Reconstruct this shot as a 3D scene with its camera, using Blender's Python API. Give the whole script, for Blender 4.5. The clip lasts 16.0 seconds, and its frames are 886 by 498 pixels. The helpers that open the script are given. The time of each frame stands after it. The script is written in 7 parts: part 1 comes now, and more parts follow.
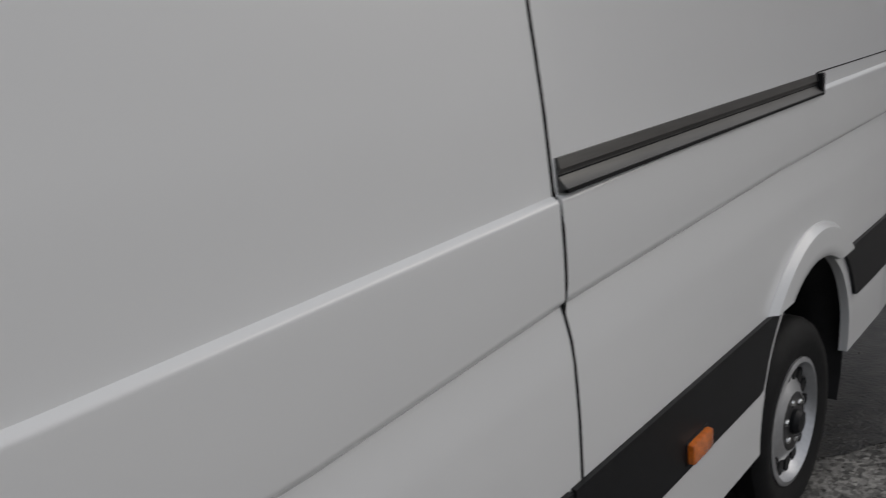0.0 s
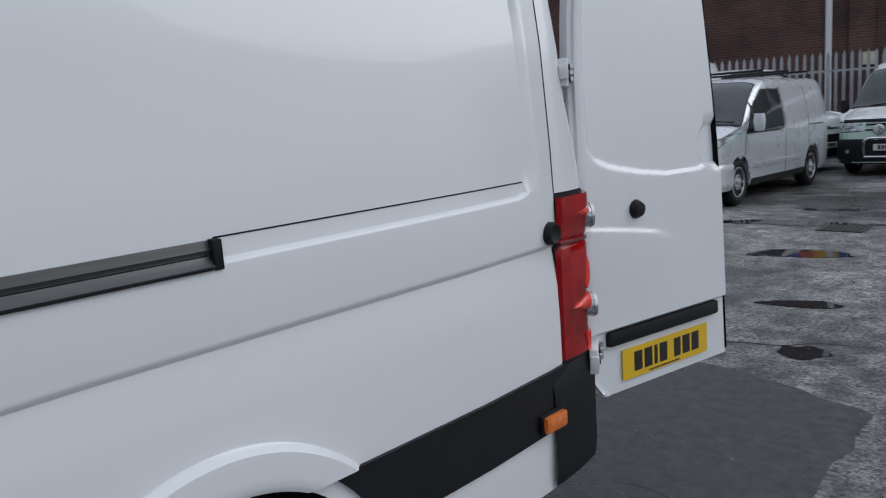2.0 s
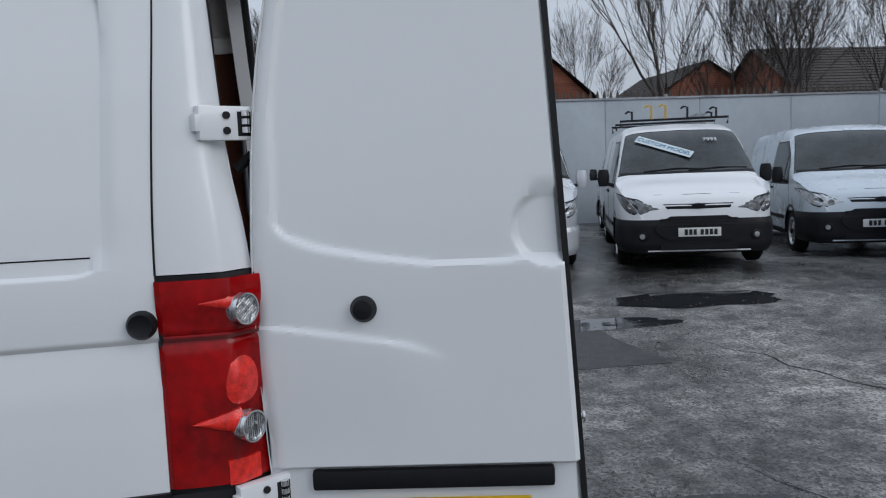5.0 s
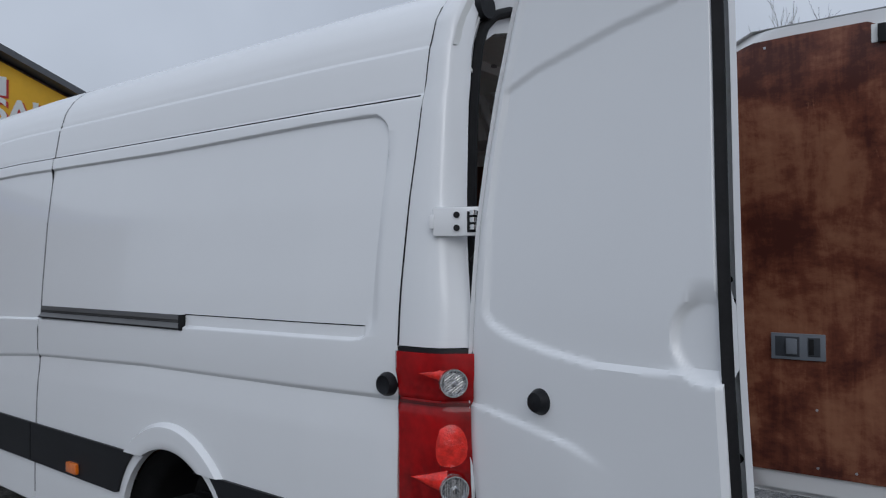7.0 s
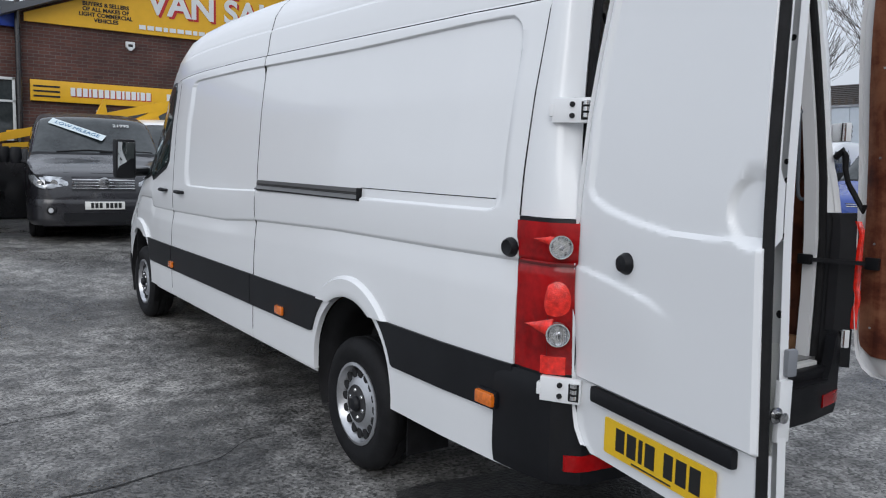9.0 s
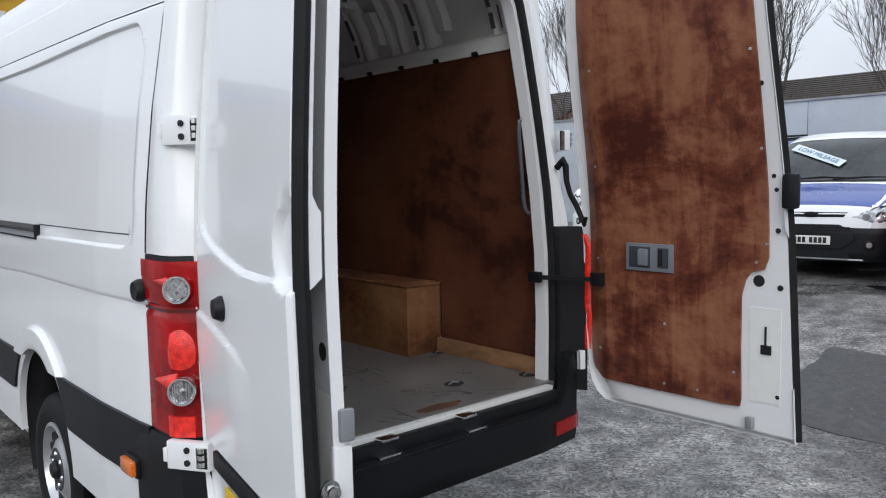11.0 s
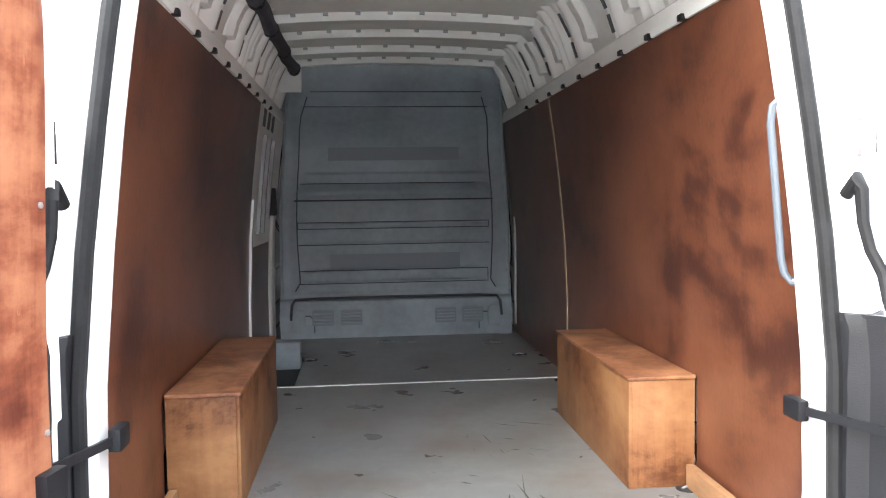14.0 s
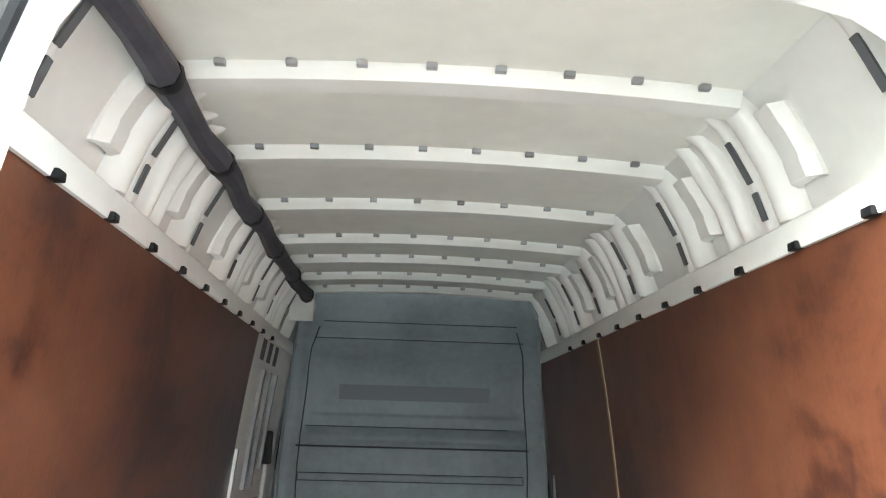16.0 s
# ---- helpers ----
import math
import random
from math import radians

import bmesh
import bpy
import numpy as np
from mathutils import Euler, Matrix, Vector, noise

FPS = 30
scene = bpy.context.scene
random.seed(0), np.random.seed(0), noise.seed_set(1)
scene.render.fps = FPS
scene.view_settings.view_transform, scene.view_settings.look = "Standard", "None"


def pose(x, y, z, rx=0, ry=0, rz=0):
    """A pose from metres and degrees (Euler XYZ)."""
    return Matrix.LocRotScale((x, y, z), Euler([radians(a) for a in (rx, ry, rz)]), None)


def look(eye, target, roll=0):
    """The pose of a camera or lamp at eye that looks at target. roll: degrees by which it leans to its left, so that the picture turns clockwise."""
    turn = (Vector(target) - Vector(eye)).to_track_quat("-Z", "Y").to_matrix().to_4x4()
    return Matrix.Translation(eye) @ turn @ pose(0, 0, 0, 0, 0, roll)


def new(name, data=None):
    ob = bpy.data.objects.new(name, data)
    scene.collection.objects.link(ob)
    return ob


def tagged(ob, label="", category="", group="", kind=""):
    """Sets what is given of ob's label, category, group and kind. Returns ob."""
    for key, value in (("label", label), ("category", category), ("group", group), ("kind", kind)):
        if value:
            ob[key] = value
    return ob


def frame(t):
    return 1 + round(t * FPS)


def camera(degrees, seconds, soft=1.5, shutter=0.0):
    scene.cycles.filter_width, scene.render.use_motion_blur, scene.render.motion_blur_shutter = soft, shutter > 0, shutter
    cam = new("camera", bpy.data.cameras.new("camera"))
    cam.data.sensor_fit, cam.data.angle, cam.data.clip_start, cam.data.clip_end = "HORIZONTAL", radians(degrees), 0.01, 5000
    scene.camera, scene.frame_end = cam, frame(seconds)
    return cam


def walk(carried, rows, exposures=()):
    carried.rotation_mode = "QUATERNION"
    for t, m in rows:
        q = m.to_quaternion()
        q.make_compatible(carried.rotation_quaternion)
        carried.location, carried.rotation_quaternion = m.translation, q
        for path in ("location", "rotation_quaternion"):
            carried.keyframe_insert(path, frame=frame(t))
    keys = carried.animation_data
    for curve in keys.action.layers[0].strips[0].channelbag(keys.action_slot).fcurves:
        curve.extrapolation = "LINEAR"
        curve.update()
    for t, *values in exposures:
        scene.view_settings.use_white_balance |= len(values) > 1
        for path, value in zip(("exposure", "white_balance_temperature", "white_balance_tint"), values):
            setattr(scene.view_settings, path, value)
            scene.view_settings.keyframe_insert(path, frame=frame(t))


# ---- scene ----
cam = camera(59.4, 16.0, soft=1.1, shutter=0.12)
PATH = [
    (0, (-1.742, 4.015, 1.713), (-0.413, 2.616, 1.188), -6.2),
    (0.5, (-1.929, 3.63, 1.716), (-0.84, 2.002, 1.31), -6.0),
    (1, (-2.172, 3.185, 1.739), (-1.004, 1.596, 1.405), -5.2),
    (1.5, (-2.262, 2.759, 1.745), (-1.096, 1.164, 1.439), -4.6),
    (2, (-2.441, 2.311, 1.711), (-1.064, 0.901, 1.372), -4.0),
    (2.5, (-2.578, 1.94, 1.673), (-0.982, 0.772, 1.376), -4.5),
    (3, (-2.697, 1.576, 1.642), (-1.196, 0.269, 1.446), -4.3),
    (3.2, (-2.742, 1.411, 1.625), (-1.237, 0.108, 1.429), -4.8),
    (5.3, (-3.022, -0.406, 1.693), (-1.033, -0.542, 1.527), -1.7),
    (5.5, (-3.013, -0.544, 1.7), (-1.017, -0.578, 1.569), -1.5),
    (6, (-2.962, -0.952, 1.699), (-1.107, -0.209, 1.613), -1.7),
    (6.5, (-2.835, -1.186, 1.689), (-1.135, -0.132, 1.664), -1.5),
    (7, (-2.729, -1.44, 1.688), (-1.211, -0.14, 1.73), -0.4),
    (7.5, (-2.753, -1.625, 1.761), (-1.413, -0.14, 1.807), -0.5),
    (8, (-2.831, -1.662, 1.691), (-1.598, -0.087, 1.685), 1.0),
    (8.5, (-2.894, -1.723, 1.626), (-1.71, -0.12, 1.464), 1.1),
    (9, (-2.854, -1.966, 1.618), (-1.721, -0.332, 1.402), 1.5),
    (9.5, (-2.777, -2.12, 1.648), (-1.61, -0.509, 1.444), 0.9),
    (10, (-2.557, -2.168, 1.655), (-1.196, -0.714, 1.464), 1.3),
    (10.2, (-2.444, -2.184, 1.654), (-1.067, -0.745, 1.473), 0.7),
    (12.3, (-0.944, -2.314, 1.676), (-0.041, -0.537, 1.509), -2.9),
    (12.5, (-0.841, -2.263, 1.671), (-0.033, -0.441, 1.515), -2.4),
    (13, (-0.618, -2.034, 1.696), (0.031, -0.148, 1.542), -2.4),
    (13.5, (-0.425, -1.796, 1.668), (-0.015, 0.156, 1.527), -1.9),
    (14, (-0.233, -1.562, 1.697), (-0.031, 0.424, 1.575), -0.8),
    (14.5, (-0.185, -1.29, 1.713), (-0.04, 0.705, 1.697), 0.2),
    (15, (-0.142, -1.051, 1.732), (-0.089, 0.948, 1.774), 1.0),
    (15.5, (-0.112, -0.921, 1.778), (-0.039, 1.056, 2.072), 1.2),
    (16, (-0.137, -0.87, 1.825), (-0.026, 1.074, 2.281), 1.6),
]
walk(cam, [(t, look(eye, target, roll)) for t, eye, target, roll in PATH],
     exposures=[(0, -1.02, 6850, 11), (0.6, -0.72, 6500, 11), (1.5, -0.62, 6150, 10), (3, -0.62, 6050, 9), (5.3, -0.62, 6050, 9), (6.5, -0.80, 6000, 10), (8.0, -0.79, 6000, 10), (8.6, -0.48, 6100, 10),
                (9.2, -0.13, 6300, 10), (10.2, -0.14, 6350, 10), (12.3, 0.6, 6300, 11), (13.0, 1.05, 6600, 14), (13.6, 2.85, 6700, 13), (14.0, 3.62, 6600, 8), (14.5, 3.75, 6500, 5), (15.2, 4.15, 6700, 2), (16, 4.15, 6600, -2)])

# ---- world: an overcast sky, brighter overhead ----
world = bpy.data.worlds.new("overcast")
scene.world = world
world.use_nodes = True
wn, wl = world.node_tree.nodes, world.node_tree.links
bg = wn["Background"]
sky = wn.new("ShaderNodeTexSky")
sky.sky_type, sky.sun_disc = 'NISHITA', False
sky.sun_elevation, sky.sun_rotation = radians(31), radians(221)
sky.dust_density, sky.air_density = 4.0, 1.0
co = wn.new("ShaderNodeTexCoord")
sep = wn.new("ShaderNodeSeparateXYZ")
wl.new(co.outputs["Generated"], sep.inputs[0])
ramp = wn.new("ShaderNodeValToRGB")
ramp.color_ramp.elements[0].position, ramp.color_ramp.elements[0].color = 0.0, (0.74, 0.78, 0.845, 1)
ramp.color_ramp.elements[1].position, ramp.color_ramp.elements[1].color = 0.9, (1.28, 1.355, 1.48, 1)
wl.new(sep.outputs["Z"], ramp.inputs[0])
cl = wn.new("ShaderNodeTexNoise")
cl.inputs["Scale"].default_value, cl.inputs["Detail"].default_value = 2.2, 5
wl.new(co.outputs["Generated"], cl.inputs["Vector"])
clr = wn.new("ShaderNodeMapRange")
clr.inputs[1].default_value, clr.inputs[2].default_value, clr.inputs[3].default_value, clr.inputs[4].default_value = 0.3, 0.7, 0.86, 1.1
wl.new(cl.outputs[0], clr.inputs[0])
mul = wn.new("ShaderNodeMix")
mul.data_type, mul.blend_type = 'RGBA', 'MULTIPLY'
mul.inputs[0].default_value = 1
wl.new(ramp.outputs[0], mul.inputs[6]); wl.new(clr.outputs[0], mul.inputs[7])
skm = wn.new("ShaderNodeMix")
skm.data_type, skm.blend_type = 'RGBA', 'MULTIPLY'
skm.inputs[0].default_value = 1
skm.inputs[7].default_value = (0.1, 0.1, 0.1, 1)
wl.new(sky.outputs[0], skm.inputs[6])
mx = wn.new("ShaderNodeMix")
mx.data_type = 'RGBA'
mx.inputs[0].default_value = 0.9
wl.new(skm.outputs[2], mx.inputs[6]); wl.new(mul.outputs[2], mx.inputs[7])
wl.new(mx.outputs[2], bg.inputs[0])
bg.inputs[1].default_value = 1.0
sun = new("sun", bpy.data.lights.new("sun", 'SUN'))
sun.data.energy, sun.data.angle, sun.data.color = 1.0, radians(40), (1, 0.98, 0.95)
sun.matrix_world = look((-7, -8, 6.5), (0, 0, 0))


# ---- materials ----
def mat(name, color, rough=0.5, metal=0.0, coat=0.0, var=0.0, vscale=6.0, bump=0.0, bscale=60.0, rvar=0.0, spec=0.5, c2=None, stretch=(1, 1, 1), trans=0.0, emit=0.0, detail=6.0):
    """A surface with colour at two scales, roughness changes and fine relief."""
    m = bpy.data.materials.new(name)
    m.use_nodes = True
    n, l = m.node_tree.nodes, m.node_tree.links
    b = n["Principled BSDF"]
    b.inputs["Base Color"].default_value = (*color, 1)
    b.inputs["Roughness"].default_value, b.inputs["Metallic"].default_value = rough, metal
    b.inputs["Coat Weight"].default_value, b.inputs["Coat Roughness"].default_value = coat, 0.04
    b.inputs["Specular IOR Level"].default_value = spec
    b.inputs["Transmission Weight"].default_value = trans
    if emit:
        b.inputs["Emission Color"].default_value, b.inputs["Emission Strength"].default_value = (*color, 1), emit
    tc, mp = n.new("ShaderNodeTexCoord"), n.new("ShaderNodeMapping")
    mp.inputs["Scale"].default_value = stretch
    l.new(tc.outputs["Object"], mp.inputs[0])
    if var or c2:
        a, f = n.new("ShaderNodeTexNoise"), n.new("ShaderNodeTexNoise")
        a.inputs["Scale"].default_value, a.inputs["Detail"].default_value = vscale, detail
        f.inputs["Scale"].default_value, f.inputs["Detail"].default_value = vscale * 9, 3
        l.new(mp.outputs[0], a.inputs["Vector"]); l.new(mp.outputs[0], f.inputs["Vector"])
        mixn = n.new("ShaderNodeMath")
        mixn.operation = 'MULTIPLY_ADD'
        mixn.inputs[1].default_value = 0.35
        l.new(f.outputs[0], mixn.inputs[0]); l.new(a.outputs[0], mixn.inputs[2])
        r = n.new("ShaderNodeValToRGB")
        lo = tuple(c * (1 - var) for c in color) if c2 is None else color
        hi = tuple(min(1, c * (1 + var)) for c in color) if c2 is None else c2
        r.color_ramp.elements[0].position, r.color_ramp.elements[0].color = 0.48, (*lo, 1)
        r.color_ramp.elements[1].position, r.color_ramp.elements[1].color = 0.86, (*hi, 1)
        l.new(mixn.outputs[0], r.inputs[0]); l.new(r.outputs[0], b.inputs["Base Color"])
    if rvar:
        q, rr = n.new("ShaderNodeTexNoise"), n.new("ShaderNodeMapRange")
        q.inputs["Scale"].default_value, q.inputs["Detail"].default_value = vscale * 2, 5
        rr.inputs[3].default_value, rr.inputs[4].default_value = max(0.02, rough - rvar), rough + rvar
        l.new(mp.outputs[0], q.inputs["Vector"]); l.new(q.outputs[0], rr.inputs[0]); l.new(rr.outputs[0], b.inputs["Roughness"])
    if bump:
        q, bp = n.new("ShaderNodeTexNoise"), n.new("ShaderNodeBump")
        q.inputs["Scale"].default_value, q.inputs["Detail"].default_value = bscale, 4
        bp.inputs["Strength"].default_value, bp.inputs["Distance"].default_value = bump, 0.01
        l.new(mp.outputs[0], q.inputs["Vector"]); l.new(q.outputs[0], bp.inputs["Height"]); l.new(bp.outputs[0], b.inputs["Normal"])
    return m


white = mat("white_paint", (0.80, 0.81, 0.82), 0.25, coat=0.5, var=0.012, vscale=0.5, rvar=0.015)
trim_black = mat("black_plastic", (0.008, 0.0085, 0.0105), 0.50, bump=0.12, bscale=300, var=0.25, vscale=3, spec=0.28)
rubber = mat("rubber", (0.010, 0.010, 0.011), 0.65, spec=0.22, var=0.3, vscale=12, bump=0.1, bscale=90)
# near-black: real dark parts, and painted shade for holes, slots and recesses
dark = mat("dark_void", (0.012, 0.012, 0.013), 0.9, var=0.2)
red_lens = mat("red_lens", (0.32, 0.002, 0.003), 0.10, coat=0.25, spec=0.25, var=0.45, vscale=4, bump=0.02, bscale=60)
red_bright = mat("bright_red_lens", (0.85, 0.022, 0.012), 0.12, coat=0.5, var=0.35, vscale=40, bump=0.3, bscale=160)
clear_lens = mat("clear_lamp", (0.42, 0.43, 0.45), 0.12, metal=0.75, coat=0.8, var=0.7, vscale=60, bump=0.5, bscale=110)
amber = mat("amber_lens", (0.75, 0.17, 0.01), 0.15, coat=1.0, var=0.2, vscale=60, bump=0.2, bscale=200)
yellow_plate = mat("yellow_plate", (0.80, 0.50, 0.015), 0.35, var=0.06, vscale=9)
white_plate = mat("white_plate", (0.75, 0.75, 0.72), 0.35, var=0.06, vscale=9)
ink = mat("black_ink", (0.012, 0.012, 0.012), 0.4)
steel = mat("silver_steel", (0.52, 0.53, 0.55), 0.34, metal=0.75, var=0.15, vscale=9, rvar=0.1)
chrome = mat("bright_metal", (0.7, 0.7, 0.7), 0.18, metal=1.0, var=0.1, vscale=9)
rail_metal = mat("rail_metal", (0.10, 0.099, 0.097), 0.36, metal=0.4, var=0.25, vscale=5, stretch=(1, 0.2, 3))
galv = mat("galvanised_steel", (0.33, 0.34, 0.36), 0.5, metal=0.55, var=0.25, vscale=2)
in_white = mat("interior_white", (0.78, 0.79, 0.77), 0.45, coat=0.15, var=0.06, vscale=2)
bulk_grey = mat("bulkhead_plastic", (0.31, 0.36, 0.40), 0.42, var=0.18, vscale=2.5, rvar=0.1, bump=0.1, bscale=250)
cable = mat("dark_duct", (0.05, 0.05, 0.065), 0.6, var=0.3, vscale=9)


# ---- mesh tools ----
def part(name, bm, material, parent=None, label="", smooth=35, sharp=True):
    me = bpy.data.meshes.new(name)
    bmesh.ops.recalc_face_normals(bm, faces=bm.faces[:])
    bm.to_mesh(me)
    bm.free()
    if smooth:
        for p in me.polygons:
            p.use_smooth = True
        me.set_sharp_from_angle(angle=radians(smooth))
    if material:
        me.materials.append(material)
    ob = new(name, me)
    if parent:
        ob.parent = parent
    if label:
        ob["label"] = label
    return ob


def empty(name, label="", category="", group="", kind=""):
    return tagged(new(name), label, category, group, kind)


def box(bm, x0, x1, y0, y1, z0, z1, bev=0.0, m=None):
    vs = [bm.verts.new((x, y, z)) for x in (x0, x1) for y in (y0, y1) for z in (z0, z1)]
    fs = [bm.faces.new([vs[i] for i in q]) for q in ((0, 1, 3, 2), (4, 6, 7, 5), (0, 4, 5, 1), (2, 3, 7, 6), (0, 2, 6, 4), (1, 5, 7, 3))]
    geom = vs
    if bev:
        es = list({e for f in fs for e in f.edges})
        r = bmesh.ops.bevel(bm, geom=es, offset=bev, segments=2, affect='EDGES', profile=0.6)
        geom = list({v for f in r["faces"] for v in f.verts} | {v for v in vs if v.is_valid})
    if m is not None:
        bmesh.ops.transform(bm, matrix=m, verts=geom)
    return bm


def B(*a, **k):
    return box(bmesh.new(), *a, **k)


def tube(bm, pts, r, seg=8, cap=True):
    """A round bar along points; r one radius or one for each."""
    rs = r if isinstance(r, (list, tuple)) else [r] * len(pts)
    P = [Vector(p) for p in pts]
    rings, side = [], None
    for i, p in enumerate(P):
        d = (P[min(i + 1, len(P) - 1)] - P[max(i - 1, 0)]).normalized()
        if side is None:
            side = d.orthogonal().normalized()
        side = (side - d * side.dot(d)).normalized()
        up = d.cross(side)
        rings.append([bm.verts.new(p + (side * math.cos(a) + up * math.sin(a)) * rs[i]) for a in (2 * math.pi * k / seg for k in range(seg))])
    for a, b in zip(rings, rings[1:]):
        for k in range(seg):
            bm.faces.new((a[k], a[(k + 1) % seg], b[(k + 1) % seg], b[k]))
    if cap:
        bm.faces.new(rings[0][::-1]); bm.faces.new(rings[-1])
    return bm


def lathe(bm, prof, seg=32, m=None, closed=False):
    """Turns (radius, height) points about the z axis, then moves them by m."""
    rings = []
    for r, h in prof:
        ring = []
        for k in range(seg):
            a = 2 * math.pi * k / seg
            p = Vector((r * math.cos(a), r * math.sin(a), h))
            ring.append(bm.verts.new(m @ p if m else p))
        rings.append(ring)
    pairs = list(zip(rings, rings[1:])) + ([(rings[-1], rings[0])] if closed else [])
    for a, b in pairs:
        for k in range(seg):
            bm.faces.new((a[k], a[(k + 1) % seg], b[(k + 1) % seg], b[k]))
    if not closed:
        if prof[0][0] > 1e-4:
            bm.faces.new(rings[0][::-1])
        if prof[-1][0] > 1e-4:
            bm.faces.new(rings[-1])
    return bm


def shell(fn, us, vs, thick=None, keep=None):
    """A sheet of fn(u, v); thick: a vector or function by which its rim is drawn in, to give it depth."""
    bm = bmesh.new()
    g = [[bm.verts.new(fn(u, v)) for v in vs] for u in us]
    for i in range(len(us) - 1):
        for j in range(len(vs) - 1):
            if keep is None or keep((us[i] + us[i + 1]) / 2, (vs[j] + vs[j + 1]) / 2):
                bm.faces.new((g[i][j], g[i + 1][j], g[i + 1][j + 1], g[i][j + 1]))
    if thick is not None:
        rim = [e for e in bm.edges if len(e.link_faces) == 1]
        r = bmesh.ops.extrude_edge_only(bm, edges=rim)
        bmesh.ops.translate(bm, vec=Vector(thick), verts=[v for v in r["geom"] if isinstance(v, bmesh.types.BMVert)])
    bmesh.ops.delete(bm, geom=[v for v in bm.verts if not v.link_faces], context='VERTS')
    return bm


def prism(pts, d, m=None, hole=None):
    """A flat outline in (x, y) drawn out to height d, moved by m."""
    bm = bmesh.new()
    lo = [bm.verts.new((x, y, 0)) for x, y in pts]
    f = bm.faces.new(lo)
    r = bmesh.ops.extrude_face_region(bm, geom=[f])
    bmesh.ops.translate(bm, vec=(0, 0, d), verts=[v for v in r["geom"] if isinstance(v, bmesh.types.BMVert)])
    if m is not None:
        bmesh.ops.transform(bm, matrix=m, verts=bm.verts[:])
    return bm


def rounded(x0, x1, y0, y1, r, n=5):
    """Outline of a rectangle with round corners."""
    out = []
    for cx, cy, a0 in ((x1 - r, y1 - r, 0), (x0 + r, y1 - r, 90), (x0 + r, y0 + r, 180), (x1 - r, y0 + r, 270)):
        out += [(cx + r * math.cos(radians(a0 + 90 * k / n)), cy + r * math.sin(radians(a0 + 90 * k / n))) for k in range(n + 1)]
    return out


def interp(x, table):
    return float(np.interp(x, [a for a, _ in table], [b for _, b in table]))


def sstep(a, b, x):
    t = min(1.0, max(0.0, (x - a) / (b - a)))
    return t * t * (3 - 2 * t)


def span(*stops):
    """Numbers through the stops (a, b, step, c, step, ...)."""
    out = [stops[0]]
    for b, s in zip(stops[1::2], stops[2::2]):
        n = max(1, round((b - out[-1]) / s))
        a = out[-1]
        out += [a + (b - a) * k / n for k in range(1, n + 1)]
    return out


# planes for prisms: the outline's x, y and height go along these axes
YZ = Matrix(((0, 0, 1, 0), (1, 0, 0, 0), (0, 1, 0, 0), (0, 0, 0, 1)))
XZ = Matrix(((1, 0, 0, 0), (0, 0, -1, 0), (0, 1, 0, 0), (0, 0, 0, 1)))


# ---- the white long-wheelbase van: nose along +y, tail at y = 0, floor of the yard at z = 0 ----
van = empty("cargo_van", "white high-roof long-wheelbase cargo van with both rear doors open", "van")
PROF = [(0.30, 0.945), (0.36, 0.968), (0.45, 0.984), (0.60, 0.990), (0.86, 0.990), (1.00, 0.989), (1.12, 0.984), (1.21, 0.973), (1.236, 0.969), (1.250, 0.982),
        (1.32, 0.985), (1.42, 0.984), (1.60, 0.974), (1.90, 0.945), (2.14, 0.908), (2.232, 0.894), (2.246, 0.884), (2.36, 0.866), (2.402, 0.858), (2.412, 0.850), (2.43, 0.847),
        (2.50, 0.826), (2.57, 0.782), (2.63, 0.715), (2.67, 0.63), (2.70, 0.48), (2.715, 0.27), (2.72, 0.0)]
TOP = [(-1, 2.72), (4.2, 2.72), (4.6, 2.705), (4.9, 2.68), (5.2, 2.60), (5.4, 2.50), (5.6, 2.32), (5.75, 2.13), (5.9, 1.93), (6.1, 1.68), (6.28, 1.46), (6.4, 1.36), (6.6, 1.22), (6.85, 1.0), (6.94, 0.62)]
AXLES = ((1.56, 0.50), (5.97, 0.50))


def lift(y):
    return 0.019 * min(3.0, max(0.0, y - 0.4))


def zmap(y, z):
    """Height of a section's point at y: the cab's roofline and bonnet fall towards the nose."""
    top = interp(y, TOP)
    z0 = interp(y, [(5.9, 1.25), (6.4, 0.9), (6.94, 0.42)])
    if z > z0:
        z = z0 + (z - z0) * (top - z0) / (2.72 - z0)
    ds = interp(y, [(0.2, 0.026), (1.8, 0.014), (2.9, -0.018), (3.5, -0.058), (4.7, -0.075)])
    db = interp(y, [(0.3, 0.0), (1.5, -0.006), (2.9, -0.028), (3.8, -0.05), (4.7, -0.05)])
    z += interp(z, [(0.95, 0.0), (1.2, ds), (1.28, ds), (1.40, db), (1.46, db), (1.75, 0.0)]) if y < 5.5 else 0.0
    return z + lift(y) * sstep(1.6, 2.2, z)


def panel_mask(y, z):
    """Inside the long pressed-in side panel."""
    dy, dz = abs(y - 2.40) - 2.04 + 0.10, abs(z - 1.811 - 0.012 * (1 - sstep(0.3, 2.0, y))) - 0.369 - 0.012 * (1 - sstep(0.3, 2.0, y)) + 0.10
    d = math.hypot(max(dy, 0), max(dz, 0)) + min(max(dy, dz), 0) - 0.10
    return 1 - sstep(-0.011, 0.0, d)


def half(y, z):
    x = interp(z, [(a, b) for a, b in PROF])
    x -= 0.014 * panel_mask(y, z)
    x -= interp(y, [(0.1, 0.045), (0.215, 0.030), (0.35, 0.016), (0.7, 0.0)])
    x *= interp(y, [(5.2, 1), (6.0, 0.985), (6.5, 0.95), (6.8, 0.88), (6.94, 0.74)]) if y > 5.2 else 1
    if y > 4.6 and z > 1.3:
        x -= 0.10 * sstep(4.6, 6.0, y) * sstep(1.3, 2.2, z)
    return x


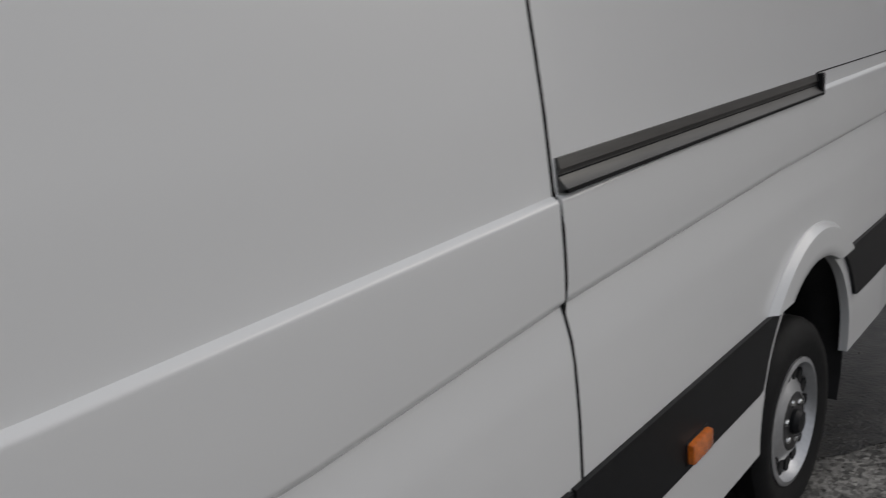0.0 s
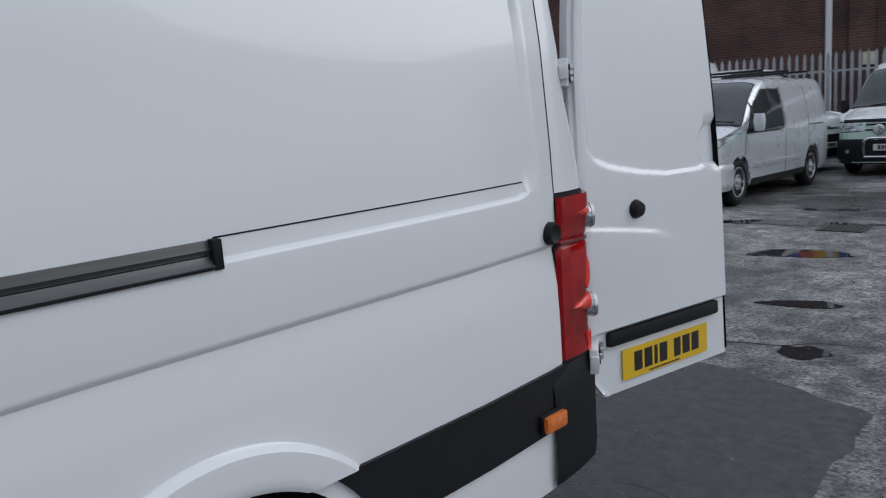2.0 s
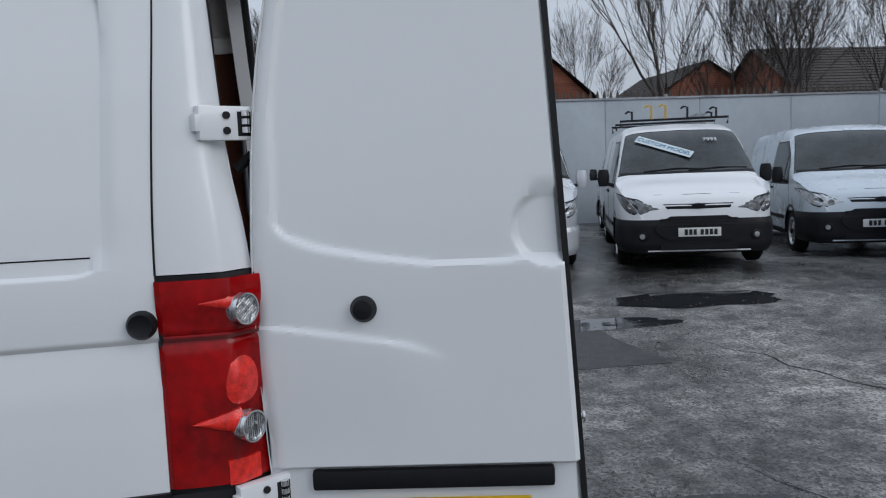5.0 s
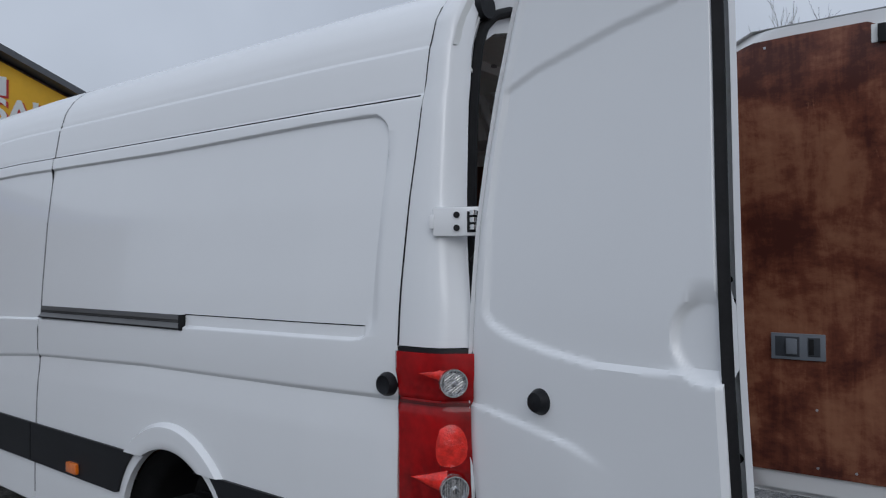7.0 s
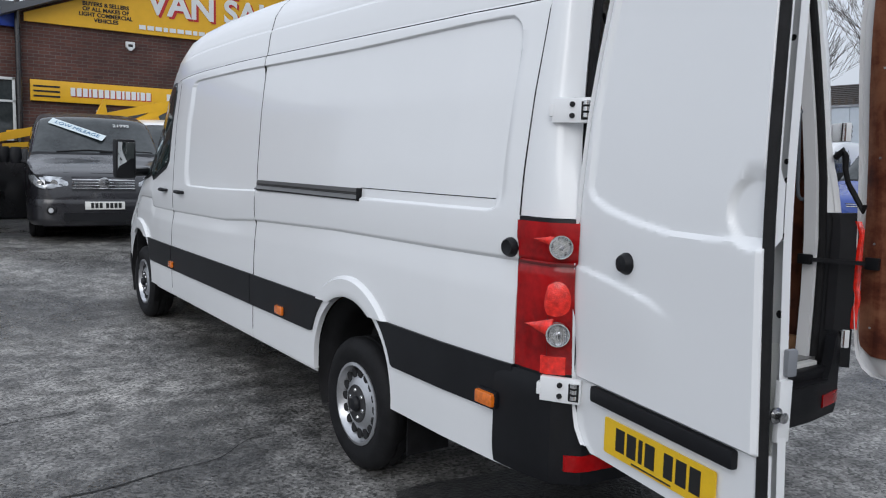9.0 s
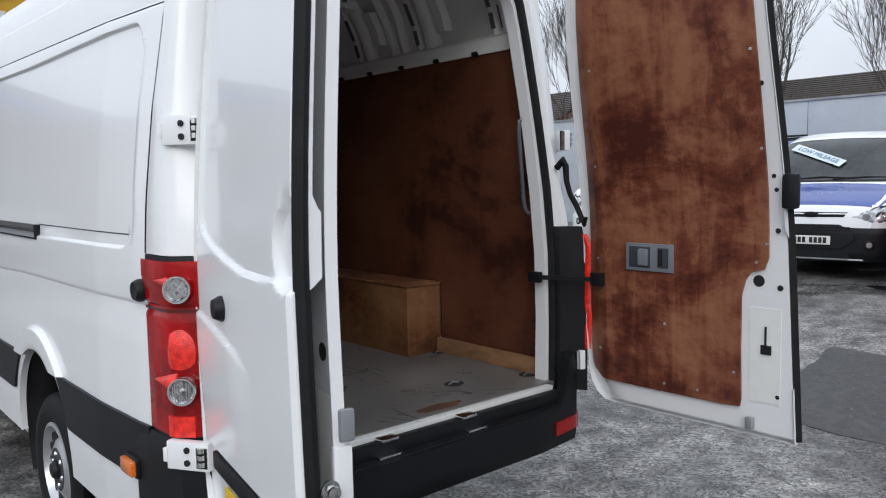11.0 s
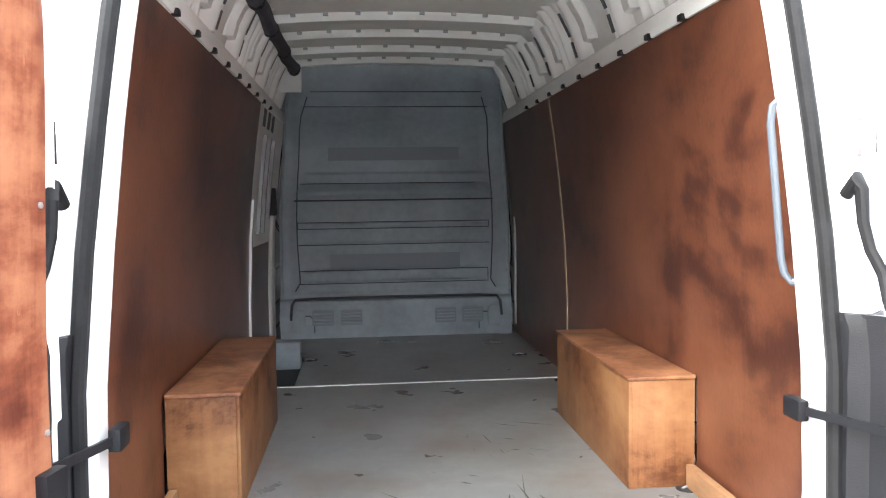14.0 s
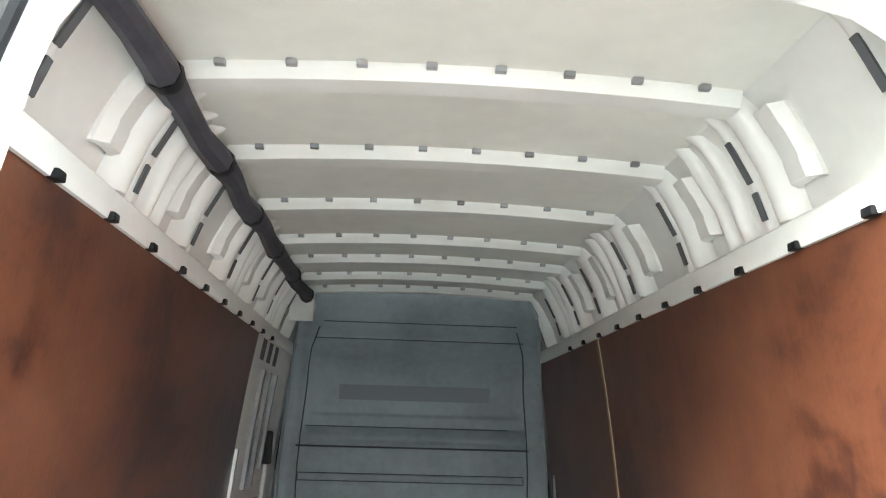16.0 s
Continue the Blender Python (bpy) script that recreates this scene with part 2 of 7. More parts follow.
def skin(s, y0, y1, zs, off=0.0, ystep=0.03, thick=0.03, seam0=None, seam1=None, arch=0.425, extra=()):
    """One body panel of side s, between two seams that lean with height, with round wheel openings."""
    ys = sorted(set(span(y0, y1, ystep)) | {e for e in extra if y0 < e < y1})
    f0 = seam0 or (lambda z: y0)
    f1 = seam1 or (lambda z: y1)
    bm = bmesh.new()

    def at(y, z):
        return (s * (half(y, z) + off), y, zmap(y, z))
    g = []
    for y in ys:
        k = (y - y0) / (y1 - y0)
        col = []
        for z in zs:
            yy = f0(z) + (f1(z) - f0(z)) * k
            v = bm.verts.new(at(yy, z))
            col.append([v, yy, z, False])
        g.append(col)
    for col in g:
        for c in col:
            for cy, cz in AXLES:
                d = math.hypot(c[1] - cy, c[2] - cz)
                if arch and d < arch:
                    c[3] = True
                    c.append((cy, cz, d))
    for i in range(len(ys) - 1):
        for j in range(len(zs) - 1):
            q = [g[i][j], g[i + 1][j], g[i + 1][j + 1], g[i][j + 1]]
            if all(c[3] for c in q):
                continue
            for c in q:
                if c[3] and len(c) > 4:
                    cy, cz, d = c.pop()
                    w = arch / max(d, 1e-3)
                    yy, zz = cy + (c[1] - cy) * w, cz + (c[2] - cz) * w
                    c[0].co = at(yy, max(zz, zs[0]))
            bm.faces.new([c[0] for c in q])
    rim = [e for e in bm.edges if len(e.link_faces) == 1]
    r = bmesh.ops.extrude_edge_only(bm, edges=rim)
    bmesh.ops.translate(bm, vec=(-s * thick, 0, 0), verts=[v for v in r["geom"] if isinstance(v, bmesh.types.BMVert)])
    bmesh.ops.delete(bm, geom=[v for v in bm.verts if not v.link_faces], context='VERTS')
    return bm


ZS = span(0.45, 0.60, 0.05, 0.88, 0.02, 1.20, 0.02, 1.228, 0.014, 1.252, 0.004, 1.265, 0.0065, 1.425, 0.04, 1.46, 0.004, 2.13, 0.035, 2.212, 0.004, 2.228, 0.016, 2.25, 0.0055)


def seam_b(z):
    return 2.905 + 0.03 * ((z - 1.38) / 0.85) ** 2 - 0.012 * (1 - sstep(1.16, 1.26, z))


def seam_f(z):
    return 4.78 + 0.04 * (1 - sstep(0.9, 1.5, z)) + 0.02 * sstep(1.55, 2.2, z)


def seam_c(z):
    return 6.10 - 0.55 * sstep(1.3, 2.25, z)


def seam_d(z):
    return 0.268 - 0.03 * sstep(1.43, 2.3, z)


near = sorted(set(span(0.34, 0.40, 0.005)))
for s, nm in ((-1, "nearside"), (1, "offside")):
    st = 0.025 if s < 0 else 0.09
    part("side_panel", skin(s, 0.215, 2.9, ZS, ystep=st, seam0=seam_d, seam1=lambda z: seam_b(z) - 0.005, extra=near if s < 0 else ()), white, van, "white rear side panel with a long pressed recess")
    d = part("sliding_door" if s < 0 else "front_side_panel", skin(s, 2.9, 4.78, ZS, ystep=st * 1.3, seam0=lambda z: seam_b(z) + 0.005, seam1=lambda z: seam_f(z) - 0.004), white, van)
    c = part("cab_door", skin(s, 4.78, 6.1, ZS, ystep=0.06, seam0=lambda z: seam_f(z) + 0.004, seam1=lambda z: seam_c(z) - 0.004), white, van)
    part("front_wing", skin(s, 6.1, 6.94, ZS, ystep=0.04, seam0=lambda z: seam_c(z) + 0.004), white, van)
    # black rubbing strips, one to each panel
    zt = span(0.664, 0.672, 0.008, 0.856, 0.03, 0.866, 0.01)
    for a, b in ((0.262, 2.945), (2.955, 4.805), (4.817, 5.60)):
        part("rubbing_strip", skin(s, a, b, zt, off=0.012, ystep=0.04, thick=0.03, arch=0.47), trim_black, van, "black plastic rubbing strip")
    # dark rubber behind the seams
    for f in (seam_b, seam_f, seam_c):
        part("door_seal", shell(lambda u, v: (s * (half(f(v), v) + 0.0008), f(v) + u, zmap(f(v), v)), [-0.0045, 0.0045], span(0.5, 2.24, 0.06), thick=(-s * 0.01, 0, 0)), rubber, van)
    # side window of the cab, set in a black surround
    def win_at(k, f, grow):
        """k along the window from its rear edge, f from sill to head; grow widens it for the surround."""
        y = 4.965 - grow + (1.075 + 2 * grow) * k
        zl = interp(y, [(4.9, 1.66), (5.02, 1.585), (5.4, 1.50), (6.1, 1.385)]) - grow
        zh = interp(y, [(4.92, 2.10), (4.99, 2.185), (5.08, 2.205), (5.36, 2.185), (5.64, 2.02), (5.86, 1.83), (6.04, 1.42), (6.1, 1.40)]) + grow
        z = zl + (zh - zl) * f
        return y, 1.25 + (z - 1.25) * 1.47 / (interp(y, TOP) - 1.25) - 0.02 * sstep(1.6, 2.2, z)
    cab_glass = mat("tinted_glass", (0.02, 0.03, 0.03), 0.05, spec=0.4, var=0.3, vscale=2) if s < 0 else bpy.data.materials["tinted_glass"]
    for off, gw, nm2, mm in ((0.004, 0.03, "window_surround", trim_black), (0.008, 0.0, "side_window", cab_glass)):
        wb = shell(lambda k, f: (lambda q: (s * (half(*q) + off), q[0], zmap(*q)))(win_at(k, f, gw)), span(0, 1, 0.04), span(0, 1, 0.1), thick=(-s * 0.02, 0, 0))
        part(nm2, wb, mm, c, "dark tinted cab side window" if gw == 0 else "")
    part("quarter_post", shell(lambda k, f: (lambda q: (s * (half(*q) + 0.011), q[0], zmap(*q)))(win_at(0.56 + 0.03 * k, f, 0.0)), [0, 0.5, 1], span(0, 1, 0.1), thick=(-s * 0.01, 0, 0)), trim_black, c)
    # cab and sliding door handles
    for y, own in ((5.03, c), (4.55, d)):
        bm = tube(bmesh.new(), [(s * 0.99, y - 0.09, 1.335), (s * 1.018, y - 0.06, 1.337), (s * 1.02, y + 0.04, 1.339), (s * 0.99, y + 0.08, 1.34)], [0.012, 0.016, 0.016, 0.012], 8)
        if s < 0 or own is c:
            part("door_handle", bm, trim_black, own, "black pull handle")

# raised lips round the wheel openings; a dark strip paints the gutter step's shadow line
for s in (-1, 1):
    for cy, cz in AXLES:
        part("arch_lip", shell(lambda g, r: (lambda a: (lambda y, z: (s * (half(y, z) + 0.024 - 0.020 * sstep(0.512, 0.528, r) - 0.006 * (1 - sstep(0.425, 0.436, r))), y, zmap(y, z)))(cy + r * math.cos(a), cz + r * math.sin(a)))(math.pi / 2 + g * (math.pi / 2 - math.asin(min(1.0, 0.366 / r)))),
                               span(-1, 1, 0.05), [0.424, 0.430, 0.437, 0.46, 0.49, 0.508, 0.513, 0.518, 0.523, 0.529], thick=(-s * 0.03, 0, 0)), white, van, "raised white wheel-arch lip")
    part("gutter_shadow", shell(lambda y, v: (s * (half(y, 2.242) + 0.0035), y, zmap(y, 2.240 + v)), span(0.25, 4.9, 0.1), [-0.0022, 0.0022], thick=(-s * 0.010, 0, 0)), rubber, van)

# roof with its rain gutters
RZ = [z for z in span(2.25, 2.398, 0.03, 2.416, 0.004, 2.44, 0.012, 2.60, 0.025, 2.70, 0.02, 2.72, 0.005)]


def roof_at(y, q):
    s, z = (-1 if q < 0 else 1), 2.72 - abs(q)
    x = half(y, z)
    return (s * max(x, 0) if abs(q) > 1e-6 else 0.0, y, zmap(y, z))


QS = [-(2.72 - z) for z in RZ] + [(2.72 - z) for z in RZ[-2::-1]]
part("roof", shell(roof_at, span(0.236, 0.40, 0.08, 4.0, 0.12, 6.94, 0.06), QS, thick=(0, 0, -0.012)), white, van, "raised white roof")
wsc = shell(lambda u, v: tuple(a + b for a, b in zip(roof_at(v, u), (0, 0.012, 0.012))), span(-0.10, 0.10, 0.01), span(5.72, 6.27, 0.06), thick=(0, -0.02, -0.02))
glass = mat("windscreen_glass", (0.02, 0.026, 0.03), 0.05, spec=0.4, var=0.2, vscale=1)
part("windscreen", wsc, glass, van, "dark raked windscreen")
# seam across the roof side above the sliding door
for s in (-1, 1):
    part("roof_seam", shell(lambda u, v: (s * (half(2.93, v) + 0.001), 2.93 + u, zmap(2.93, v)), [-0.005, 0.005], span(2.23, 2.66, 0.02), thick=(-s * 0.008, 0, -0.004)), rubber, van)
    part("wing_mirror_arm", tube(bmesh.new(), [(s * 0.92, 5.86, 1.48), (s * 1.06, 5.80, 1.47), (s * 1.14, 5.78, 1.52)], 0.04, 8), trim_black, van)
    mm = part("wing_mirror", B(s * 1.15 - 0.095, s * 1.15 + 0.095, 5.72, 5.85, 1.41, 1.78, bev=0.035), trim_black, van, "tall black door mirror")
    part("mirror_glass", B(-0.075, 0.075, -0.003, 0.003, -0.135, 0.135, bev=0.002, m=pose(s * 1.15, 5.715, 1.615, 9, 0, -s * 6)), mat("mirror", (0.6, 0.62, 0.62), 0.03, metal=1.0), mm)
part("front_bumper", skin(-1, 6.45, 6.94, span(0.30, 0.62, 0.05), off=0.012, ystep=0.08), trim_black, van)
part("front_bumper", skin(1, 6.45, 6.94, span(0.30, 0.62, 0.05), off=0.012, ystep=0.08), trim_black, van)
part("nose", shell(lambda u, v: (u * 0.735, 6.94 - 0.04 * u * u + 0.01, v), span(-1, 1, 0.1), span(0.3, 0.95, 0.1), thick=(0, -0.05, 0)), trim_black, van)

# rear side panel line, sliding rail, filler caps
part("panel_joint", shell(lambda u, v: (-(half(u, 1.495) + 0.0015), u, 1.491 + v), span(0.42, 1.49, 0.05), [-0.0018, 0.0018], thick=(0.006, 0, 0)), rubber, van)
rail = part("sliding_rail", shell(lambda u, v: (-(half(u, v) + interp(v, [(1.428, 0.003), (1.434, 0.007), (1.437, 0.003), (1.462, 0.003), (1.468, 0.009), (1.488, 0.005)])), u, v),
                                  span(1.50, 2.89, 0.07), [1.426, 1.430, 1.434, 1.437, 1.45, 1.458, 1.465, 1.468, 1.476, 1.484, 1.488], thick=(0.02, 0, 0)), rail_metal, van, "grey metal sliding door rail")
# two dark strips on the rail paint the shade of its slot and lower gap
part("rail_slot", shell(lambda u, v: (-(half(u, v) + 0.0042), u, v), span(1.51, 2.89, 0.1), [1.4535, 1.4575], thick=(0.012, 0, 0)), rubber, rail)
part("rail_gap", shell(lambda u, v: (-(half(u, v) + 0.0078), u, v), span(1.51, 2.89, 0.1), [1.4265, 1.4320], thick=(0.012, 0, 0)), rubber, rail)
part("end_cap", B(-0.99, -0.965, 1.482, 1.505, 1.424, 1.490, bev=0.004), rubber, rail, "black rubber end cap")
for y in (0.380, 2.43, 4.78):
    a = part("side_marker", B(-1.022, -0.99, y - 0.055, y + 0.055, 0.683, 0.737, bev=0.011), amber, van, "amber side marker lamp")
    part("bezel", B(-1.006, -0.985, y - 0.062, y + 0.062, 0.676, 0.744, bev=0.01), trim_black, a)
part("plug", lathe(bmesh.new(), [(0.038, 0), (0.038, 0.018), (0.030, 0.034), (0.024, 0.030), (0.0, 0.030)], 24, pose(-0.955, 0.305, 1.313, 0, -90, 0)), trim_black, van, "round black rubber buffer")

# ---- wheels ----
def road_wheel(parent, x, y, z, s, R=0.352, rim=0.215, width=0.225, slots=16, material=None, alloy=0):
    """A tyre with tread blocks on a pierced steel rim; s: the side that its face looks to."""
    m = pose(x, y, z, 0, 90 * s, 0)
    w = width / 2
    t = part("tyre", lathe(bmesh.new(), [(rim, -w + 0.02), (rim + 0.05, -w), (R - 0.05, -w), (R - 0.012, -w + 0.025), (R, -w + 0.05), (R, -w + 0.075), (R - 0.012, -w + 0.078), (R - 0.012, -w + 0.088), (R, -w + 0.091),
                                         (R, w - 0.091), (R - 0.012, w - 0.088), (R - 0.012, w - 0.078), (R, w - 0.075), (R, w - 0.05), (R - 0.012, w - 0.025), (R - 0.05, w), (rim + 0.05, w), (rim, w - 0.02)], 40, m, closed=True), rubber, parent, "black worn tyre")
    r = part("rim", lathe(bmesh.new(), [(rim, -w + 0.03), (rim + 0.004, w - 0.012), (rim - 0.012, w - 0.008), (rim - 0.02, w - 0.03), (rim - 0.035, w - 0.055), (rim * 0.62, w - 0.035), (rim * 0.5, w - 0.02),
                                        (rim * 0.44, w - 0.018), (rim * 0.40, w - 0.035), (0.0, w - 0.035)], 40, m), material or steel, parent, "silver steel wheel")
    # rim is left whole; near-black pieces paint the shade within its openings
    for k in range(slots):
        a = 2 * math.pi * k / slots
        q = m @ Matrix.Rotation(a, 4, 'Z') @ Matrix.Translation((rim * 0.75, 0, w - 0.045))
        if alloy:
            box(bm := bmesh.new(), -rim * 0.24, rim * 0.17, -rim * 0.16, rim * 0.16, -0.01, 0.026, bev=0.008, m=q)
        else:
            lathe(bm := bmesh.new(), [(0.025, -0.01), (0.025, 0.0085), (0.0, 0.0085)], 12, q @ Matrix.Diagonal((1.3, 0.88, 1, 1)))
        part("slot", bm, dark, r)
    if not alloy:
        part("hub_face", lathe(bmesh.new(), [(rim * 0.47, w - 0.019), (rim * 0.44, w - 0.0165), (rim * 0.41, w - 0.032), (0.0, w - 0.0335)], 28, m), mat("hub_grime", (0.030, 0.030, 0.032), 0.55, var=0.5, vscale=14, bump=0.1, bscale=60) if "hub_grime" not in bpy.data.materials else bpy.data.materials["hub_grime"], r, "dark grimy wheel hub")
    for k in range(5 if slots < 10 else 6):
        a = 2 * math.pi * k / 6 + 0.2
        q = m @ Matrix.Rotation(a, 4, 'Z') @ Matrix.Translation((rim * 0.33, 0, w - 0.035))
        part("wheel_nut", lathe(bmesh.new(), [(0.013, 0), (0.013, 0.018), (0.009, 0.024), (0, 0.024)], 8, q), chrome, r)
    part("hub_cap", lathe(bmesh.new(), [(rim * 0.2, 0), (rim * 0.2, 0.03), (rim * 0.15, 0.045), (0, 0.048)], 20, m @ Matrix.Translation((0, 0, w - 0.036))), trim_black if slots > 10 else steel, r)
    return t


for s in (-1, 1):
    for y in (1.56, 5.97):
        road_wheel(van, s * 0.845, y, 0.352 + (0.04 if y > 3 else 0), s)
        bm = shell(lambda u, v: (s * v, y - 0.02 + (0.40 + 0.045 * sstep(0.84, 0.95, v)) * math.cos(u), 0.47 + (0.40 + 0.055 * sstep(0.84, 0.95, v)) * math.sin(u)), span(-0.5, math.pi + 0.5, 0.2), [0.66, 0.84, 0.87, 0.90, 0.93, 0.958])
        part("wheel_arch_liner", bm, rubber, van)
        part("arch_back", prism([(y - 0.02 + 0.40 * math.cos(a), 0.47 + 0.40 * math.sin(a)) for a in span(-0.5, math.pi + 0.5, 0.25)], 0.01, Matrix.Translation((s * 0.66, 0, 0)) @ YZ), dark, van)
part("chassis", B(-0.60, 0.60, 0.5, 6.4, 0.30, 0.62, bev=0.03), dark, van, "dark underbody")
for s in (-1, 1):
    part("mud_flap", B(s * 0.80 - 0.12, s * 0.80 + 0.12, 1.08, 1.09, 0.22, 0.55), rubber, van)
    part("sill_under", B(s * 0.90 - 0.05, s * 0.90 + 0.05, 2.02, 5.45, 0.42, 0.50), white, van)
# ---- tail: corner pillars, lamps, bumper ----
CORNER = [(0.957, 0.262), (0.960, 0.205), (0.959, 0.145), (0.952, 0.092), (0.886, 0.026), (0.862, -0.005), (0.850, -0.012)]


def corner(k, z, off=0.0):
    """Along the rounded rear corner, k from 0 at the side to 1 at the door opening."""
    n = len(CORNER) - 1
    i = min(int(k * n), n - 1)
    f = k * n - i
    x = CORNER[i][0] * (1 - f) + CORNER[i + 1][0] * f
    y = CORNER[i][1] * (1 - f) + CORNER[i + 1][1] * f
    d = 0.984 - interp(z, PROF) if z > 1.25 else 0.0
    y0 = seam_d(z) - 0.004
    y = y0 - (0.262 - y) * (y0 + 0.012) / 0.274
    q = (0.3 * sstep(1.415, 1.45, z) + 0.7 * sstep(1.45, 1.80, z)) * min(1.0, k / 0.69) ** 2
    return max(0.0, x - 0.03 * q - d * (1 - 0.15 * k) + off * (1 - 0.6 * k)), y + 0.05 * q - off * 0.9 * k + (0.10 * sstep(1.4, 2.6, z) + 0.03 * sstep(2.5, 2.72, z)) * k


LAMP = {}
for s in (-1, 1):
    def P(k, z, off=0.0):
        x, y = corner(k, z, off)
        return (s * x, y, zmap(y, z))
    part("corner_pillar", shell(lambda k, z: P(k, z), span(0, 0.69, 0.046), span(1.437, 2.40, 0.06, 2.60, 0.025, 2.72, 0.01), thick=(-s * 0.02, 0.02, 0)), white, van, "smooth white rear corner pillar")
    part("pillar_seam", shell(lambda k, z: (s * (half(seam_d(z), z) + 0.001), seam_d(z) - 0.002 + k, zmap(0.26, z)), [-0.0025, 0.0025], span(1.437, 2.70, 0.05), thick=(-s * 0.01, 0, 0)), rubber, van)

    lamp = part("tail_lamp", shell(lambda k, z: P(k, z, 0.012 + 0.010 * sstep(1.30, 1.36, z) - 0.007 * (sstep(1.222, 1.234, z) - sstep(1.250, 1.262, z)) - 0.006 * sstep(0.20, 0.26, k) * (1 - sstep(1.09, 1.105, z)) * sstep(0.90, 0.93, z)), span(0.03, 0.69, 0.044), span(0.872, 1.22, 0.03, 1.285, 0.008, 1.422, 0.02), thick=(-s * 0.012, 0.016, 0)), red_lens, van, "tall red tail lamp cluster")
    part("lamp_housing", shell(lambda k, z: P(k, z, 0.004), span(0.0, 0.70, 0.07), span(0.858, 1.434, 0.03), thick=(-s * 0.05, 0.03, 0)), trim_black, lamp)
    LAMP[s] = lamp
    part("lamp_band", shell(lambda k, z: P(k, z, 0.0125), span(0.03, 0.67, 0.06), [1.238, 1.242, 1.247], thick=(-s * 0.01, 0.005, 0)), mat("dark_red_lens", (0.10, 0.003, 0.003), 0.2, coat=0.4), lamp)
    part("lamp_edge", shell(lambda k, z: P(k, z, 0.014), span(0.686, 0.70, 0.007), span(0.868, 1.426, 0.06), thick=(-s * 0.03, 0.02, 0)), trim_black, lamp)
    for z, nm, r in ((1.337, "reversing_lamp", 0.042), (1.020, "fog_lamp", 0.043)):
        x, y = corner(0.565, z, 0.014)
        q = look((s * (x + 0.004), y - 0.003, z), (s * (x + 0.5), y - 0.60, z))
        q = q @ pose(0, 0, 0, 180, 0, 0)
        a = part(nm, lathe(bmesh.new(), [(r, -0.02), (r, 0.012), (r * 0.93, 0.018), (r * 0.86, 0.014), (r * 0.55, 0.006), (r * 0.3, 0.010), (0, 0.012)], 28, q), clear_lens, lamp, "round clear ribbed lens")
        part("lens_ring", lathe(bmesh.new(), [(r * 0.88, 0.010), (r * 0.90, 0.020), (r * 1.0, 0.020), (r * 1.04, 0.010)], 28, q), chrome, a)
        for j in range(11):
            w = (j - 5) * r * 0.165
            hgt = math.sqrt(max(0.0, (r * 0.85) ** 2 - w * w))
            part("rib", box(bmesh.new(), -hgt, hgt, w - 0.0010, w + 0.0010, 0.008, 0.0150, m=q @ pose(0, 0, 0, 0, 0, 35 if z > 1.2 else 90)), chrome if j % 3 else clear_lens, a)
        # red fin that runs into the lens
        def fin(k, v, z=z, r=r):
            p = P(0.56 - 0.38 * k, z + 0.012 + v * r * 0.75 * (1 - k), 0.014 + 0.014 * (1 - v * v) * (1 - k * 0.7))
            return p
        part("fin", shell(fin, span(0.08, 1, 0.1), span(-1, 1, 0.25), thick=(-s * 0.01, 0.005, 0)), red_bright, lamp)
    part("indicator", shell(lambda a, r: P(0.54 + 0.10 * r * math.cos(a) + 0.03 * r * math.sin(a), 1.130 + 0.058 * r * math.sin(a) - 0.012 * r * math.cos(a) * (1 + math.cos(a)), 0.011 + 0.012 * (1 - r * r)), span(0, 2 * math.pi, 0.3), [0.02, 0.3, 0.6, 0.85, 1.0], thick=(-s * 0.008, 0.004, 0)), red_bright, lamp, "brighter red faceted reflector")
    part("lower_reflector", shell(lambda k, z: P(0.42 + 0.20 * k, 0.905 + z, 0.0165), span(0, 1, 0.12), span(-0.035, 0.03, 0.013), thick=(-s * 0.02, 0.01, 0)), red_bright, lamp)
    # hinges on the pillar
    for z in (0.822, 1.822):
        x, y = corner(0.575, z, 0.004)
        h = part("hinge", B(-0.075, 0.075, -0.016, 0.016, -0.045, 0.045, bev=0.006, m=Matrix.Translation((s * (x + 0.012), y - 0.03, z)) @ pose(0, 0, 0, 0, 0, s * 58)), white, van, "white painted door hinge")
        for dz in (-0.02, 0.02):
            part("hinge_bolt", lathe(bmesh.new(), [(0.010, 0), (0.010, 0.006), (0, 0.006)], 10, Matrix.Translation((s * (x + 0.012), y - 0.03, z)) @ pose(0, 0, 0, 0, 0, s * 58) @ Matrix.Translation((0.0, -0.016, dz)) @ pose(0, 0, 0, 90, 0, 0)), dark, h)
        HM = Matrix.Translation((s * (x + 0.012), y - 0.03, z)) @ pose(0, 0, 0, 0, 0, s * 58)
        o = -s
        part("hinge_tab", box(bmesh.new(), min(o * -0.086, o * -0.070), max(o * -0.086, o * -0.070), -0.019, 0.012, -0.022, 0.022, bev=0.003, m=HM), white, h)
        # flat near-black box on the hinge plate, painted as the recess's shade
        part("hinge_recess", box(bmesh.new(), min(o * 0.032, o * 0.070), max(o * 0.032, o * 0.070), -0.0175, -0.012, -0.034, 0.030, m=HM), dark, h)
        for dz in (-0.026, -0.004, 0.018):
            part("hinge_pin", lathe(bmesh.new(), [(0.012, 0), (0.012, 0.015), (0, 0.015)], 12, HM @ Matrix.Translation((o * 0.052, -0.020, dz))), chrome, h)
        part("knuckle", tube(bmesh.new(), [(s * (x - 0.035), y - 0.075, z - 0.042), (s * (x - 0.035), y - 0.075, z + 0.042)], 0.013, 10), chrome, h)

